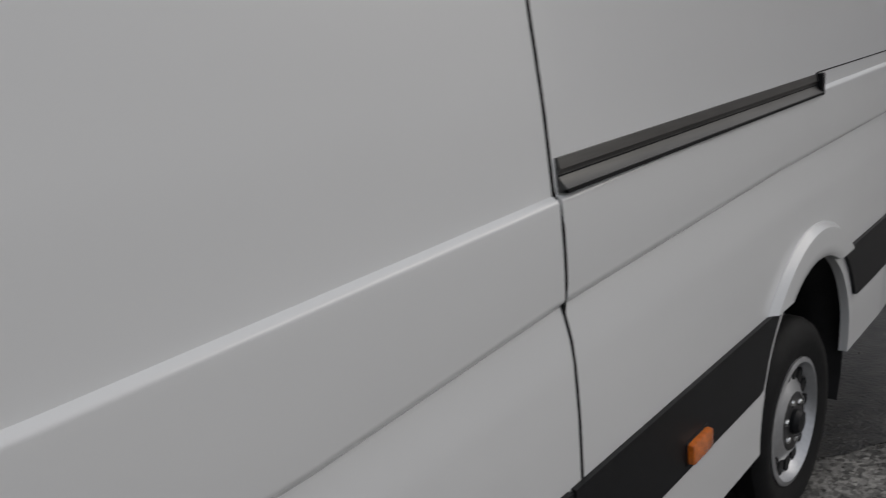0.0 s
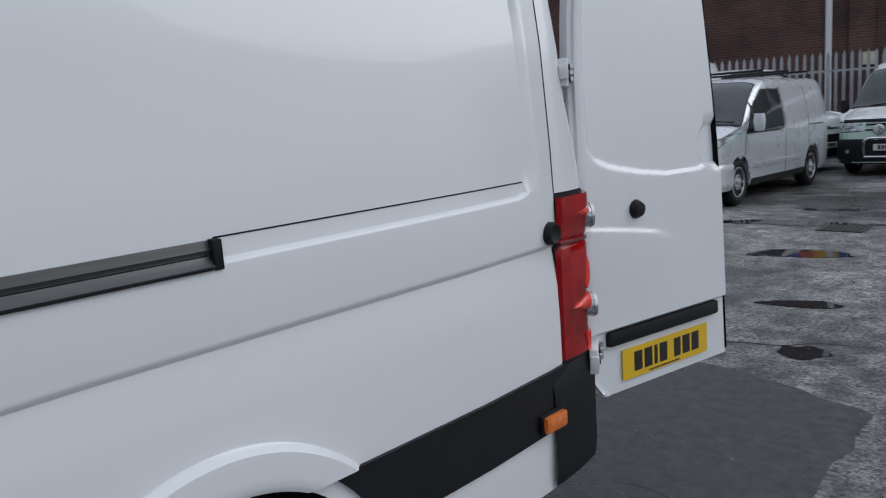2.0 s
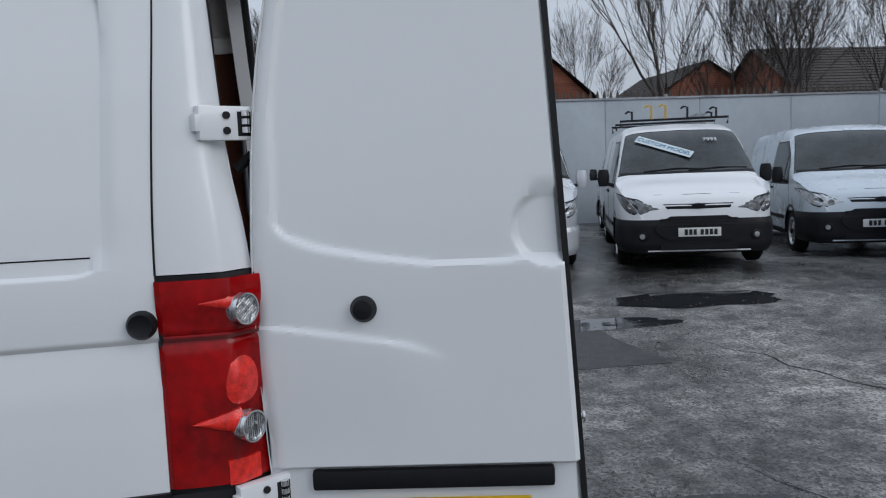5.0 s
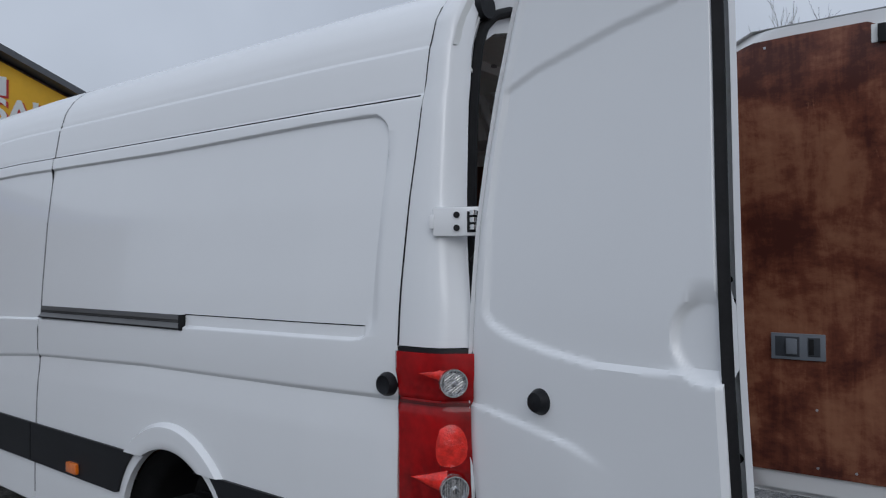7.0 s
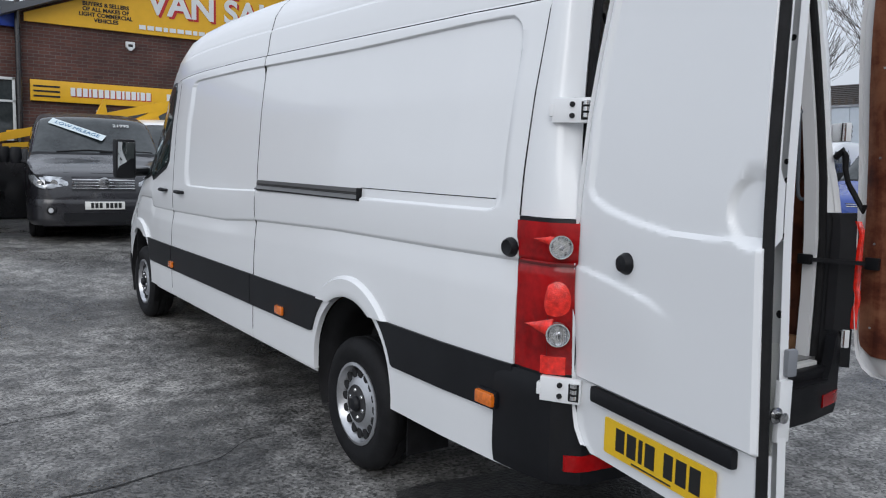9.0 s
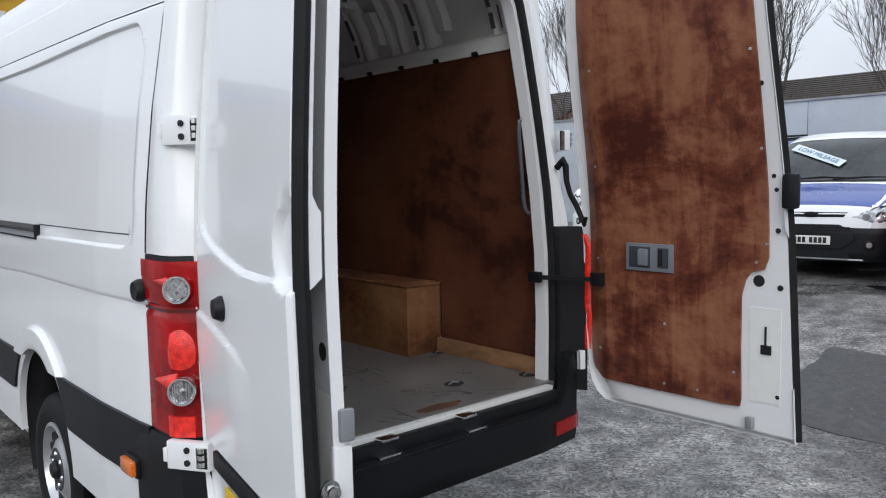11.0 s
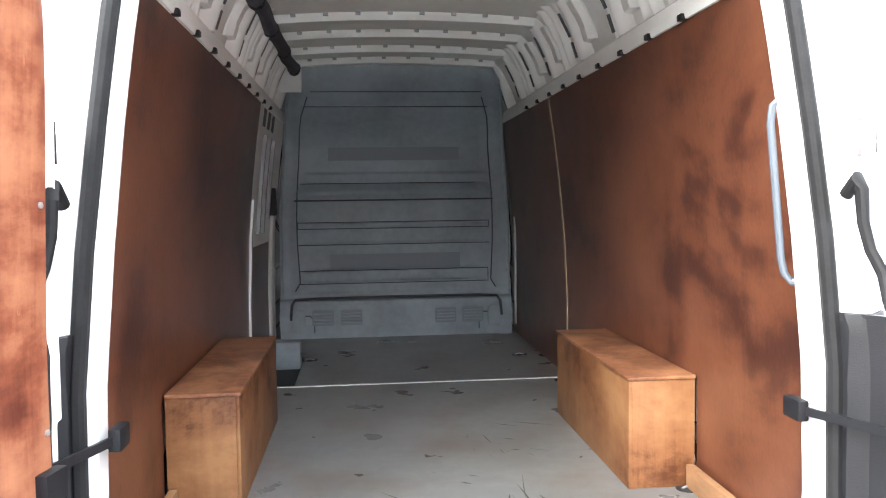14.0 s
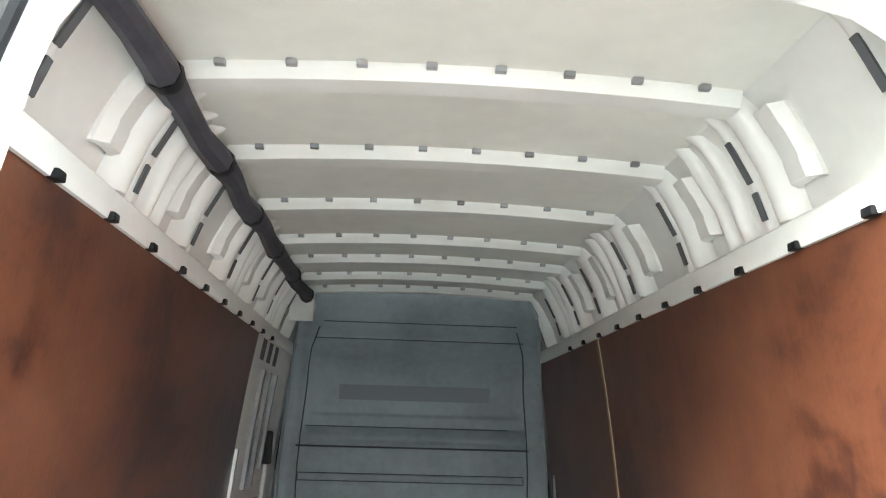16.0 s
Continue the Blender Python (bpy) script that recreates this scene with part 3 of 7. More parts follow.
# rear bumper, wrapped round the corners
def bumper(u, z):
    """u from -1 to 1 round the tail."""
    b = 0.025 * sstep(0.80, 0.86, z) + 0.02 * (1 - sstep(0.45, 0.52, z))
    a = abs(u)
    pts = [(0.0, -0.065), (0.5, -0.055), (0.72, -0.02), (0.84, 0.06), (0.93, 0.18), (1.0, 0.30)]
    xs = [(0.0, 0.0), (0.5, 0.62), (0.72, 0.87), (0.84, 0.955), (0.93, 0.978), (1.0, 0.990)]
    return (math.copysign(max(0.0, interp(a, xs) - b * a * 0.6), u), interp(a, pts) + b * (1 - a), z)


def bump_top(u, v):
    lo, hi = 0.46, 0.858 if abs(u) > 0.66 else 0.64
    hi = 0.64 + 0.218 * sstep(0.60, 0.70, abs(u))
    return bumper(u, lo + (hi - lo) * v)


bp = part("rear_bumper", shell(bump_top, span(-1, 1, 0.04), span(0, 1, 0.08), thick=(0, 0.05, 0)), trim_black, van, "black plastic rear bumper with a step")
part("bumper_step", B(-0.74, 0.74, -0.05, 0.09, 0.625, 0.648, bev=0.008), trim_black, bp)
for s in (-1, 1):
    part("red_reflector", shell(lambda u, z: tuple(c + d for c, d in zip(bumper(s * u, z), (s * 0.004, -0.006, 0))), span(0.56, 0.78, 0.04), span(0.515, 0.575, 0.02), thick=(0, 0.02, 0)), red_lens, bp, "red rear reflector")
    part("tread_plate", B(s * 0.22 - 0.05, s * 0.22 + 0.05, -0.046, -0.01, 0.648, 0.660, bev=0.004), chrome, bp)


# ---- rear opening: painted frame and rubber seal ----
INNER = [(0.668, 0.790), (1.0, 0.800), (1.31, 0.792), (1.6, 0.768), (1.87, 0.742), (2.05, 0.720), (2.2, 0.698), (2.32, 0.680), (2.40, 0.660), (2.455, 0.628), (2.490, 0.575), (2.515, 0.48), (2.525, 0.25), (2.527, 0.0)]


def rear_lean(z):
    return 0.12 * sstep(1.35, 2.6, z)


def frame_pt(i, f, s):
    """f from 0 at the opening's edge to 1 at the body's outer corner."""
    z, x = INNER[i]
    if i < 8:
        xo, yo = corner(0.69, z)
        zo = z
    else:
        zo = (2.45, 2.55, 2.62, 2.67, 2.70, 2.72)[i - 8]
        xo, yo = corner(0.69, zo)
    y = 0.105 + 0.5 * rear_lean(z)
    g = max(0.0, (f - 0.45) / 0.55)
    return (s * (x + (xo - x) * f), y + (yo + 0.004 - y) * g, z + (zo - z) * f)


for s in (-1, 1):
    part("opening_frame", shell(lambda i, f: frame_pt(int(i), f, s), list(range(len(INNER))), span(0, 1, 0.125), thick=(0, 0.06, 0)), white, van, "white painted door frame")
    pts = [frame_pt(i, 0.42, s) for i in range(len(INNER))]
    part("door_seal", tube(bmesh.new(), [(x, y - 0.014, z) for x, y, z in pts], 0.019, 10), rubber, van, "black rubber door seal")

    def low_pt(f, z):
        a, b = (frame_pt(i, f, s) for i in ((0, 1) if z < 1.0 else (1, 2) if z < 1.31 else (2, 3)))
        k = (z - a[2]) / (b[2] - a[2])
        return (a[0] + (b[0] - a[0]) * k, a[1] + (b[1] - a[1]) * k - 0.022, z)
    part("inner_lamp_side", shell(low_pt, span(0.50, 1.35 if s > 0 else 0.96, 0.11), span(0.68, 1.40, 0.09, 1.435, 0.0175), thick=(0, 0.03, 0)), trim_black, LAMP[s], "black plastic inner side of the lamp")
    if s > 0:
        part("lens_return", shell(lambda f, z: tuple(c + d for c, d in zip(low_pt(f, z), (0, -0.020 - 0.012 * math.sin(math.pi * min(1, max(0, (z - 0.97) / 0.1))) - 0.012 * math.sin(math.pi * min(1, max(0, (z - 1.29) / 0.1))), 0))), span(1.25, 1.36, 0.0275), span(0.875, 1.40, 0.025), thick=(0, 0.012, 0)), red_bright, LAMP[s], "red lens edge turned towards the doorway")
part("sill_strip", B(-0.77, 0.77, 0.035, 0.075, 0.69, 0.716, bev=0.004), in_white, van, "worn white metal sill edge")
part("load_lip", B(-0.78, 0.78, -0.012, 0.036, 0.64, 0.70, bev=0.01), trim_black, van, "black plastic loading lip")
part("striker", B(0.16, 0.24, -0.02, 0.03, 0.70, 0.712, bev=0.004), chrome, van)
part("striker", B(-0.24, -0.16, -0.02, 0.03, 0.70, 0.712, bev=0.004), chrome, van)


# ---- rear doors ----
def stained_ply(name, deep, mid, pale, scale, rough, sheen, split=(0.40, 0.52, 0.60), fine=0.26, gloss=0.12):
    """Film-faced ply: hard-edged stains in three tones, upright streaks and fine scuffs."""
    m = mat(name, mid, rough, rvar=gloss, vscale=2.0, bump=0.05, bscale=60, spec=sheen)
    n, l = m.node_tree.nodes, m.node_tree.links
    b, tc = n["Principled BSDF"], n["Texture Coordinate"]

    def noise_at(sc, stretch, detail, rgh=0.6, warp=0.0):
        mp, q = n.new("ShaderNodeMapping"), n.new("ShaderNodeTexNoise")
        mp.inputs["Scale"].default_value = stretch
        q.inputs["Scale"].default_value, q.inputs["Detail"].default_value, q.inputs["Roughness"].default_value, q.inputs["Distortion"].default_value = sc, detail, rgh, warp
        l.new(tc.outputs["Object"], mp.inputs[0]); l.new(mp.outputs[0], q.inputs["Vector"])
        return q.outputs[0]

    def madd(a, k, c):
        q = n.new("ShaderNodeMath")
        q.operation = 'MULTIPLY_ADD'
        q.inputs[1].default_value = k
        l.new(a, q.inputs[0])
        if isinstance(c, float):
            q.inputs[2].default_value = c
        else:
            l.new(c, q.inputs[2])
        return q.outputs[0]
    big = noise_at(scale, (1, 1, 1.25), 8 if fine > 0.1 else 4, 0.62 if fine > 0.1 else 0.5, 0.4)
    h = madd(noise_at(max(scale * 4, 7), (1, 1, 2.2), 6, 0.7), fine, madd(big, 1.0, -0.05 - fine * 0.5))
    h = madd(noise_at(scale * 6, (1, 1, 0.10), 6, 0.7, 0.6), fine * 1.1, madd(h, 1.0, -fine * 0.25))
    r = n.new("ShaderNodeValToRGB")
    e = r.color_ramp.elements
    e[0].position, e[0].color = split[0], (*deep, 1)
    e[1].position, e[1].color = split[2] + 0.11, (*pale, 1)
    for p, c in ((split[1], mid), (split[2], tuple((x + y) / 2 for x, y in zip(mid, pale)))):
        k = e.new(p)
        k.color = (*c, 1)
    l.new(h, r.inputs[0])
    sc = n.new("ShaderNodeMapRange")
    sc.inputs[1].default_value, sc.inputs[2].default_value, sc.inputs[3].default_value, sc.inputs[4].default_value = 0.66, 0.74, 0.0, fine * 1.6
    l.new(noise_at(26, (1, 1, 0.35), 5, 0.75), sc.inputs[0])
    mx_ = n.new("ShaderNodeMix")
    mx_.data_type = 'RGBA'
    mx_.inputs[7].default_value = (*(min(1, c * 1.5) for c in pale), 1)
    l.new(sc.outputs[0], mx_.inputs[0]); l.new(r.outputs[0], mx_.inputs[6]); l.new(mx_.outputs[2], b.inputs["Base Color"])
    return m


ply_door = stained_ply("varnished_ply", (0.078, 0.021, 0.014), (0.165, 0.050, 0.028), (0.315, 0.135, 0.074), 2.4, 0.36, 0.4, (0.42, 0.52, 0.59), 0.32)
ply_wall = stained_ply("brown_film_ply", (0.046, 0.0165, 0.0115), (0.102, 0.0355, 0.0195), (0.153, 0.0585, 0.0315), 1.5, 0.30, 0.45, (0.38, 0.46, 0.56), 0.20, 0.03)
ply_edge = mat("ply_edge", (0.27, 0.145, 0.072), 0.6, var=0.25, vscale=7, stretch=(1, 1, 4))


def rear_door(s, angle, u1, bottom, lower_plate):
    a = radians(angle)
    HI = 2.71
    lean = 0.55 if s < 0 else 1.25
    slope = 0.055
    thickness = 0.12 if s < 0 else 0.055

    def uz(z):
        return u1 - slope * (z - 1.15)
    ud, wd = Vector((-s * math.cos(a), -math.sin(a), 0)), Vector((s * math.sin(a), -math.cos(a), 0))
    H = Vector((s * 0.905 + (0.035 if s > 0 else 0.0), -0.02, 0))
    M = Matrix(((ud.x, wd.x, 0, H.x), (ud.y, wd.y, 0, H.y), (0, 0, 1, 0), (0, 0, 0, 1)))

    def u0(z):
        if s < 0:
            return interp(z, [(0.62, 0.06), (0.65, 0.01), (0.70, -0.02), (0.77, -0.035), (0.9, -0.045), (1.15, -0.058), (1.4, -0.062), (1.67, -0.050), (1.82, -0.042), (2.0, -0.020), (2.2, 0.014), (2.43, 0.072), (2.55, 0.12), (2.65, 0.19), (HI, 0.29)])
        return interp(z, [(bottom, 0.14), (bottom + 0.03, 0.095), (bottom + 0.08, 0.062), (bottom + 0.15, 0.048), (1.0, 0.03), (1.5, 0.012), (2.0, 0.012), (2.3, 0.02), (2.46, 0.04), (2.58, 0.075), (2.66, 0.13), (HI, 0.24)])

    def press(u, z):
        """Depth of the pressed shapes of the outer skin."""
        w = -rear_lean(z) * lean
        w -= (0.022 if s < 0 else 0.008) * max(0.0, 1 - (u - u0(z)) / 0.05) ** 2
        low = interp(u, [(-0.01, 1.57), (0.04, 1.51), (0.12, 1.478), (0.27, 1.447), (0.44, 1.424), (0.6, 1.425), (0.95, 1.442)])
        high = interp(u, [(0.0, 2.15), (0.06, 2.205), (0.2, 2.25), (0.5, 2.305), (0.95, 2.36)])
        left = max(interp(z, [(1.5, 0.005), (2.0, 0.01), (2.3, 0.04)]), u0(z) + 0.045)
        m = sstep(low, low + 0.016, z) * (1 - 0.5 * sstep(high - 0.010, high, z)) * sstep(left, left + 0.02, u)
        w -= 0.014 * m
        f = interp(u, [(0.0, 1.278), (0.2, 1.25), (0.36, 1.222), (0.48, 1.175)])
        w += 0.010 * (1 - sstep(f - 0.012, f, z)) * (1 - sstep(0.30, 0.50, u)) * sstep(0.90, 1.2, z)
        r = math.hypot(u - (u1 - 0.035), (z - 1.515))
        w -= 0.020 * (1 - sstep(0.084, 0.104, r))
        w -= 0.018 * (1 - sstep(0.868, 0.880, z)) * sstep(u0(z), u0(z) + 0.05, u)
        w -= 0.012 * sstep(u1 - 0.014, u1, u)
        return w
    door = part("rear_door", (lambda zs: shell(lambda k, z: M @ Vector((u0(z) + (uz(z) - u0(z)) * k, press(u0(z) + (u1 - u0(z)) * k, z), z)), span(0, 0.14, 0.012, 0.8, 0.02, 1, 0.008), zs, thick=-wd * 0.035))(
        span(bottom, bottom + 0.15, 0.015, 0.86, 0.03, 0.885, 0.004, 1.15, 0.04, 1.30, 0.008, 1.40, 0.02, 1.60, 0.008, 2.14, 0.03, 2.46, 0.01, HI, 0.015)), white, van, "open white rear door lined with brown plywood")

    def deep(u, z):
        """How far the inner side lies behind the outer skin: less towards the hinges."""
        return thickness * (0.2 + 0.8 * sstep(u0(z) - 0.01, u0(z) + (0.13 if s > 0 else 0.16), u))

    def inner(u, z):
        return M @ Vector((u, -rear_lean(z) * lean - deep(u, z), z))
    part("inner_panel", shell(lambda k, z: inner(u0(z) + 0.01 + (uz(z) - 0.015 - u0(z)) * k, z), span(0, 1, 0.05), span(bottom + 0.02, HI - 0.01, 0.05), thick=wd * 0.03), white, door, "white pressed inner frame")
    part("edge_seal", shell(lambda k, z: M @ Vector((uz(z) - 0.004 + 0.019 * math.sin(k), -rear_lean(z) * lean - 0.014 - 0.040 * k / 3.1, z)), span(0, 3.1, 0.5), span(bottom + 0.01, HI - 0.005, 0.1)), rubber, door, "black rubber edge seal")
    out = [(0.085, 0.84), (0.10, 0.80), (0.16, 0.765), (0.70, 0.765), (0.775, 0.77), (0.78, 0.80), (0.775, 1.0), (0.775, 1.20), (0.79, 1.26), (0.83, 1.29), (0.88, 1.305), (0.895, 1.35), (0.895, 1.6),
           (0.885, 2.0), (0.87, 2.46), (0.85, 2.53), (0.78, 2.545), (0.755, 2.575), (0.75, 2.63), (0.70, 2.655), (0.42, 2.655), (0.28, 2.65), (0.16, 2.62), (0.115, 2.50), (0.09, 2.0), (0.08, 1.6), (0.08, 1.2)]

    if s > 0:
        out = [(u - 0.03 if u < 0.3 else u - 0.018 if u > 0.8 else u, z) for u, z in out]
    if s < 0:
        out = [(u + 0.02 if u < 0.6 else u - 0.165, z) for u, z in out]

    def sheet(outline, off, thick, lo=0.0):
        bm = bmesh.new()
        zs = sorted({round(z, 3) for _, z in outline} | set(span(0.80, 2.64, 0.07)))
        rows = []
        for z in zs:
            xs = []
            for (ua, za), (ub, zb) in zip(outline, outline[1:] + outline[:1]):
                if (za - z) * (zb - z) <= 0 and abs(za - zb) > 1e-6:
                    xs.append(ua + (ub - ua) * (z - za) / (zb - za))
            if len(xs) >= 2:
                rows.append((z, max(min(xs), u0(z) + 0.014), min(max(xs), uz(z) - 0.028)))
        g = [[bm.verts.new(M @ Vector((a0 + (b0 - a0) * k / 26, -rear_lean(z) * lean - deep(a0 + (b0 - a0) * k / 26, z) - off, z))) for k in range(27)] for z, a0, b0 in rows]
        for i in range(len(g) - 1):
            for k in range(26):
                bm.faces.new((g[i][k], g[i][k + 1], g[i + 1][k + 1], g[i + 1][k]))
        rim = [e for e in bm.edges if len(e.link_faces) == 1]
        r = bmesh.ops.extrude_edge_only(bm, edges=rim)
        bmesh.ops.translate(bm, vec=wd * thick, verts=[v for v in r["geom"] if isinstance(v, bmesh.types.BMVert)])
        return bm
    lining = part("ply_lining", sheet(out, 0.012, 0.010), ply_door, door, "blotchy reddish-brown varnished plywood lining")
    for u, z in ((0.12, 0.9), (u1 - 0.21, 0.9), (0.11, 1.3), (u1 - 0.09, 1.40), (0.12, 1.7), (u1 - 0.10, 1.75), (0.14, 2.1), (u1 - 0.12, 2.1), (0.45, 0.80), (0.3, 2.62), (0.45, 1.05), (u1 - 0.13, 1.33), (0.60, 0.80)):
        part("screw", lathe(bmesh.new(), [(0.006, 0), (0.006, 0.003), (0, 0.004)], 8, Matrix.Translation(inner(u, z) - wd * 0.012) @ Matrix(((ud.x, 0, -wd.x, 0), (ud.y, 0, -wd.y, 0), (0, 1, 0, 0), (0, 0, 0, 1)))), steel, lining)
    if s < 0:
        # torn veneer: a chipped hole with pale broken edges
        tr = random.Random(12)
        for nm, cu_, cz_, ru, rz, off_, mt, lb in (("torn_veneer", 0.285, 1.955, 0.050, 0.040, 0.0128, "torn_core", "dull torn plywood core"), ("torn_edge", 0.288, 1.912, 0.026, 0.010, 0.0140, "torn_pale", "pale broken veneer"), ("torn_edge", 0.305, 1.885, 0.012, 0.022, 0.0141, "torn_pale", ""), ("torn_edge", 0.325, 1.872, 0.012, 0.014, 0.0142, "torn_pale", ""), ("torn_edge", 0.262, 1.868, 0.008, 0.012, 0.0141, "torn_pale", "")):
            if mt not in bpy.data.materials:
                mat(mt, (0.23, 0.085, 0.05) if mt == "torn_core" else (0.42, 0.24, 0.12), 0.7, var=0.25, vscale=30)
            bt = bmesh.new()
            ring = []
            for k in range(14):
                an, q = 2 * math.pi * k / 14, tr.uniform(0.55, 1.15)
                ring.append(bt.verts.new(inner(cu_ + ru * q * math.cos(an), cz_ + rz * q * math.sin(an)) - wd * off_))
            bt.faces.new(ring)
            part(nm, bt, bpy.data.materials[mt], lining, lb)
    # grey inner handle set in the ply
    F = M @ Matrix(((1, 0, 0, 0), (0, 0, -1, 0), (0, 1, 0, 0), (0, 0, 0, 1)))
    grey = mat("grey_handle_plastic", (0.19, 0.21, 0.24), 0.45, var=0.1)

    def on(x0, x1, z0, z1, d0, d1, bev=0.0):
        return B(x0, x1, z0, z1, d0, d1, bev=bev, m=F @ Matrix.Translation((min(0.0, uz((z0 + z1) / 2) - u1) * (x0 > 0.5), 0, thickness + 0.012 + lean * rear_lean((z0 + z1) / 2))))
    if s > 0:
        hd = part("inner_handle", on(0.265, 0.49, 1.262, 1.378, 0.0, 0.010, 0.005), grey, door, "grey recessed plastic pull")
        # raised pads in darker grey and black, coloured as the shade inside the pull's recesses
        part("pull_recess", on(0.283, 0.385, 1.276, 1.364, 0.0085, 0.0115, 0.001), mat("grey_shade", (0.05, 0.056, 0.066), 0.5, var=0.1), hd)
        part("pull_lever", on(0.330, 0.376, 1.286, 1.356, 0.008, 0.024, 0.008), grey, hd)
        part("grip_recess", on(0.420, 0.470, 1.280, 1.362, 0.0085, 0.0125, 0.001), bpy.data.materials["grey_shade"], hd)
        part("grip_slot", on(0.424, 0.444, 1.288, 1.356, 0.0125, 0.0140, 0.001), dark, hd)
    # bare lower corner, its holes and latches
    # near-black discs on the uncut panel give the holes their inner shade
    for u, z, r in [(u1 - 0.962 + u, z, r) for u, z, r in ((0.845, 1.26, 0.022), (0.925, 1.24, 0.011), (0.925, 1.45, 0.010), (0.93, 1.60, 0.008), (0.925, 1.65, 0.008), (0.915, 1.98, 0.009), (0.90, 0.83, 0.008))]:
        part("hole", lathe(bmesh.new(), [(r, 0), (r, 0.004), (0, 0.004)], 14, F @ Matrix.Translation((u + uz(z) - u1, z, thickness - 0.0015 + lean * rear_lean(z)))), dark, door)
    part("pressed_pocket", on(u1 - 0.155, u1 - 0.035, 0.80, 1.16, -0.014, -0.010, 0.0), in_white, door)
    part("rod_slot", on(u1 - 0.11, u1 - 0.07, 0.985, 1.02, -0.012, -0.004, 0.002), dark, door)
    part("rod", on(u1 - 0.095, u1 - 0.089, 1.0, 1.09, -0.012, -0.004), dark, door)
    part("lower_latch", on(u1 - 0.155, u1 - 0.125, bottom + 0.03, bottom + 0.075, -0.005, 0.02, 0.006), galv, door, "small galvanised bolt")
    lk = part("upper_latch", on(u1 - 0.17, u1 - 0.09, 2.565, 2.64, -0.012, 0.006, 0.004), in_white, door)
    part("latch_bolt", on(u1 - 0.145, u1 - 0.115, 2.56, 2.635, 0.004, 0.022, 0.004), dark, lk)
    if s > 0:
        part("edge_buffer", on(u1 - 0.005, u1 + 0.05, 1.53, 1.66, -0.03, 0.02, 0.018), trim_black, door, "black rubber edge buffer")
    # lock on the free edge
    if lower_plate:
        cp = part("lock_plate", on(u1 - 0.01, u1 + 0.008, 0.90, 1.07, -0.045, 0.0, 0.004), white, door)
        part("catch", lathe(bmesh.new(), [(0.022, 0), (0.022, 0.006), (0.012, 0.008), (0.010, 0.022), (0.015, 0.024), (0.015, 0.030), (0, 0.032)], 20, M @ Matrix.Translation((u1 + 0.008, -0.075, 0.98)) @ pose(0, 0, 0, 0, 90, 0)), chrome, cp, "round steel catch pin")
        part("release_lever", on(u1 - 0.005, u1 + 0.014, 1.08, 1.155, -0.030, 0.006, 0.007), mat("grey_lever", (0.22, 0.23, 0.25), 0.5), door)
    # outside: buffer, black grip strip and the number plate
    O = M @ Matrix(((1, 0, 0, 0), (0, 0, 1, 0), (0, 1, 0, 0), (0, 0, 0, 1)))

    def outs(x0, x1, z0, z1, d0, d1, bev=0.0):
        return B(x0, x1, z0, z1, d0, d1, bev=bev, m=O)
    part("buffer", lathe(bmesh.new(), [(0.036, -0.01), (0.036, 0.010), (0.026, 0.030), (0.0, 0.034)], 24, O @ Matrix.Translation((0.245, 1.316, -0.005))), trim_black, door, "round black rubber buffer")
    part("grip_strip", outs(0.08 if s < 0 else 0.1, u1 - 0.055, 0.812, 0.868, -0.03, 0.004, 0.010), trim_black, door, "long black grip strip")
    if lower_plate:
        pl = part("number_plate", prism(rounded(0.160, 0.680, 0.660, 0.782, 0.008), 0.004, O @ Matrix.Translation((0, 0, -0.013))), yellow_plate, door, "yellow rear number plate")
        x = 0.225
        for wdt in (0.045, 0.045, 0.018, 0.045, None, 0.040, 0.045, 0.045):
            if wdt is None:
                x += 0.030
                continue
            part("plate_bar", outs(x, x + wdt, 0.685, 0.762, -0.009, -0.0075), ink, pl)
            x += wdt + 0.014
        part("plate_small_bar", outs(0.31, 0.50, 0.6665, 0.6715, -0.009, -0.0075), ink, pl)
    # check strap from the frame to the door
    st = frame_pt(4, 0.25, s)
    p0 = Vector((st[0], st[1] - 0.01, 1.205))
    p1 = M @ Vector((0.115, -0.075, 1.205))
    mid = (p0 + p1) / 2 + Vector((-s * 0.012, 0, 0))
    ck = part("check_strap", B(-0.5, 0.5, -0.004, 0.004, -0.010, 0.010, m=Matrix.Translation((p0 + p1) / 2) @ Matrix.Rotation(math.atan2((p1 - p0).y, (p1 - p0).x), 4, 'Z') @ Matrix.Diagonal(((p1 - p0).length, 1, 1, 1))), trim_black, door, "black check strap")
    part("strap_bracket", on(0.085, 0.150, 1.178, 1.236, -0.004, 0.022, 0.006), trim_black, ck)
    part("strap_anchor", B(p0.x - 0.014, p0.x + 0.014, p0.y - 0.02, p0.y + 0.05, 1.18, 1.23, bev=0.008), trim_black, ck)
    return door


rear_door(-1, 100.5, 0.80, 0.62, True)
rear_door(1, 91.2, 0.962, 0.665, False)
for s in (-1, 1):
    pts = [(s * 0.83, 0.06, 1.70), (s * 0.83, 0.02, 1.735), (s * 0.834, 0.012, 1.71), (s * 0.836, 0.008, 1.64), (s * 0.845, -0.005, 1.58), (s * 0.858, -0.03, 1.53), (s * 0.842, -0.07, 1.48), (s * 0.838, -0.09, 1.45), (s * 0.835, -0.10, 1.48)]
    part("cable_boot", tube(bmesh.new(), pts, [0.015, 0.016, 0.015, 0.013, 0.012, 0.013, 0.012, 0.012, 0.010], 10), rubber, van, "black ribbed rubber cable boot")


# ---- load space ----
def wall_x(z):
    return interp(z, [(0.70, 0.878), (1.15, 0.876), (1.5, 0.862), (1.8, 0.836), (2.05, 0.806), (2.28, 0.772)])


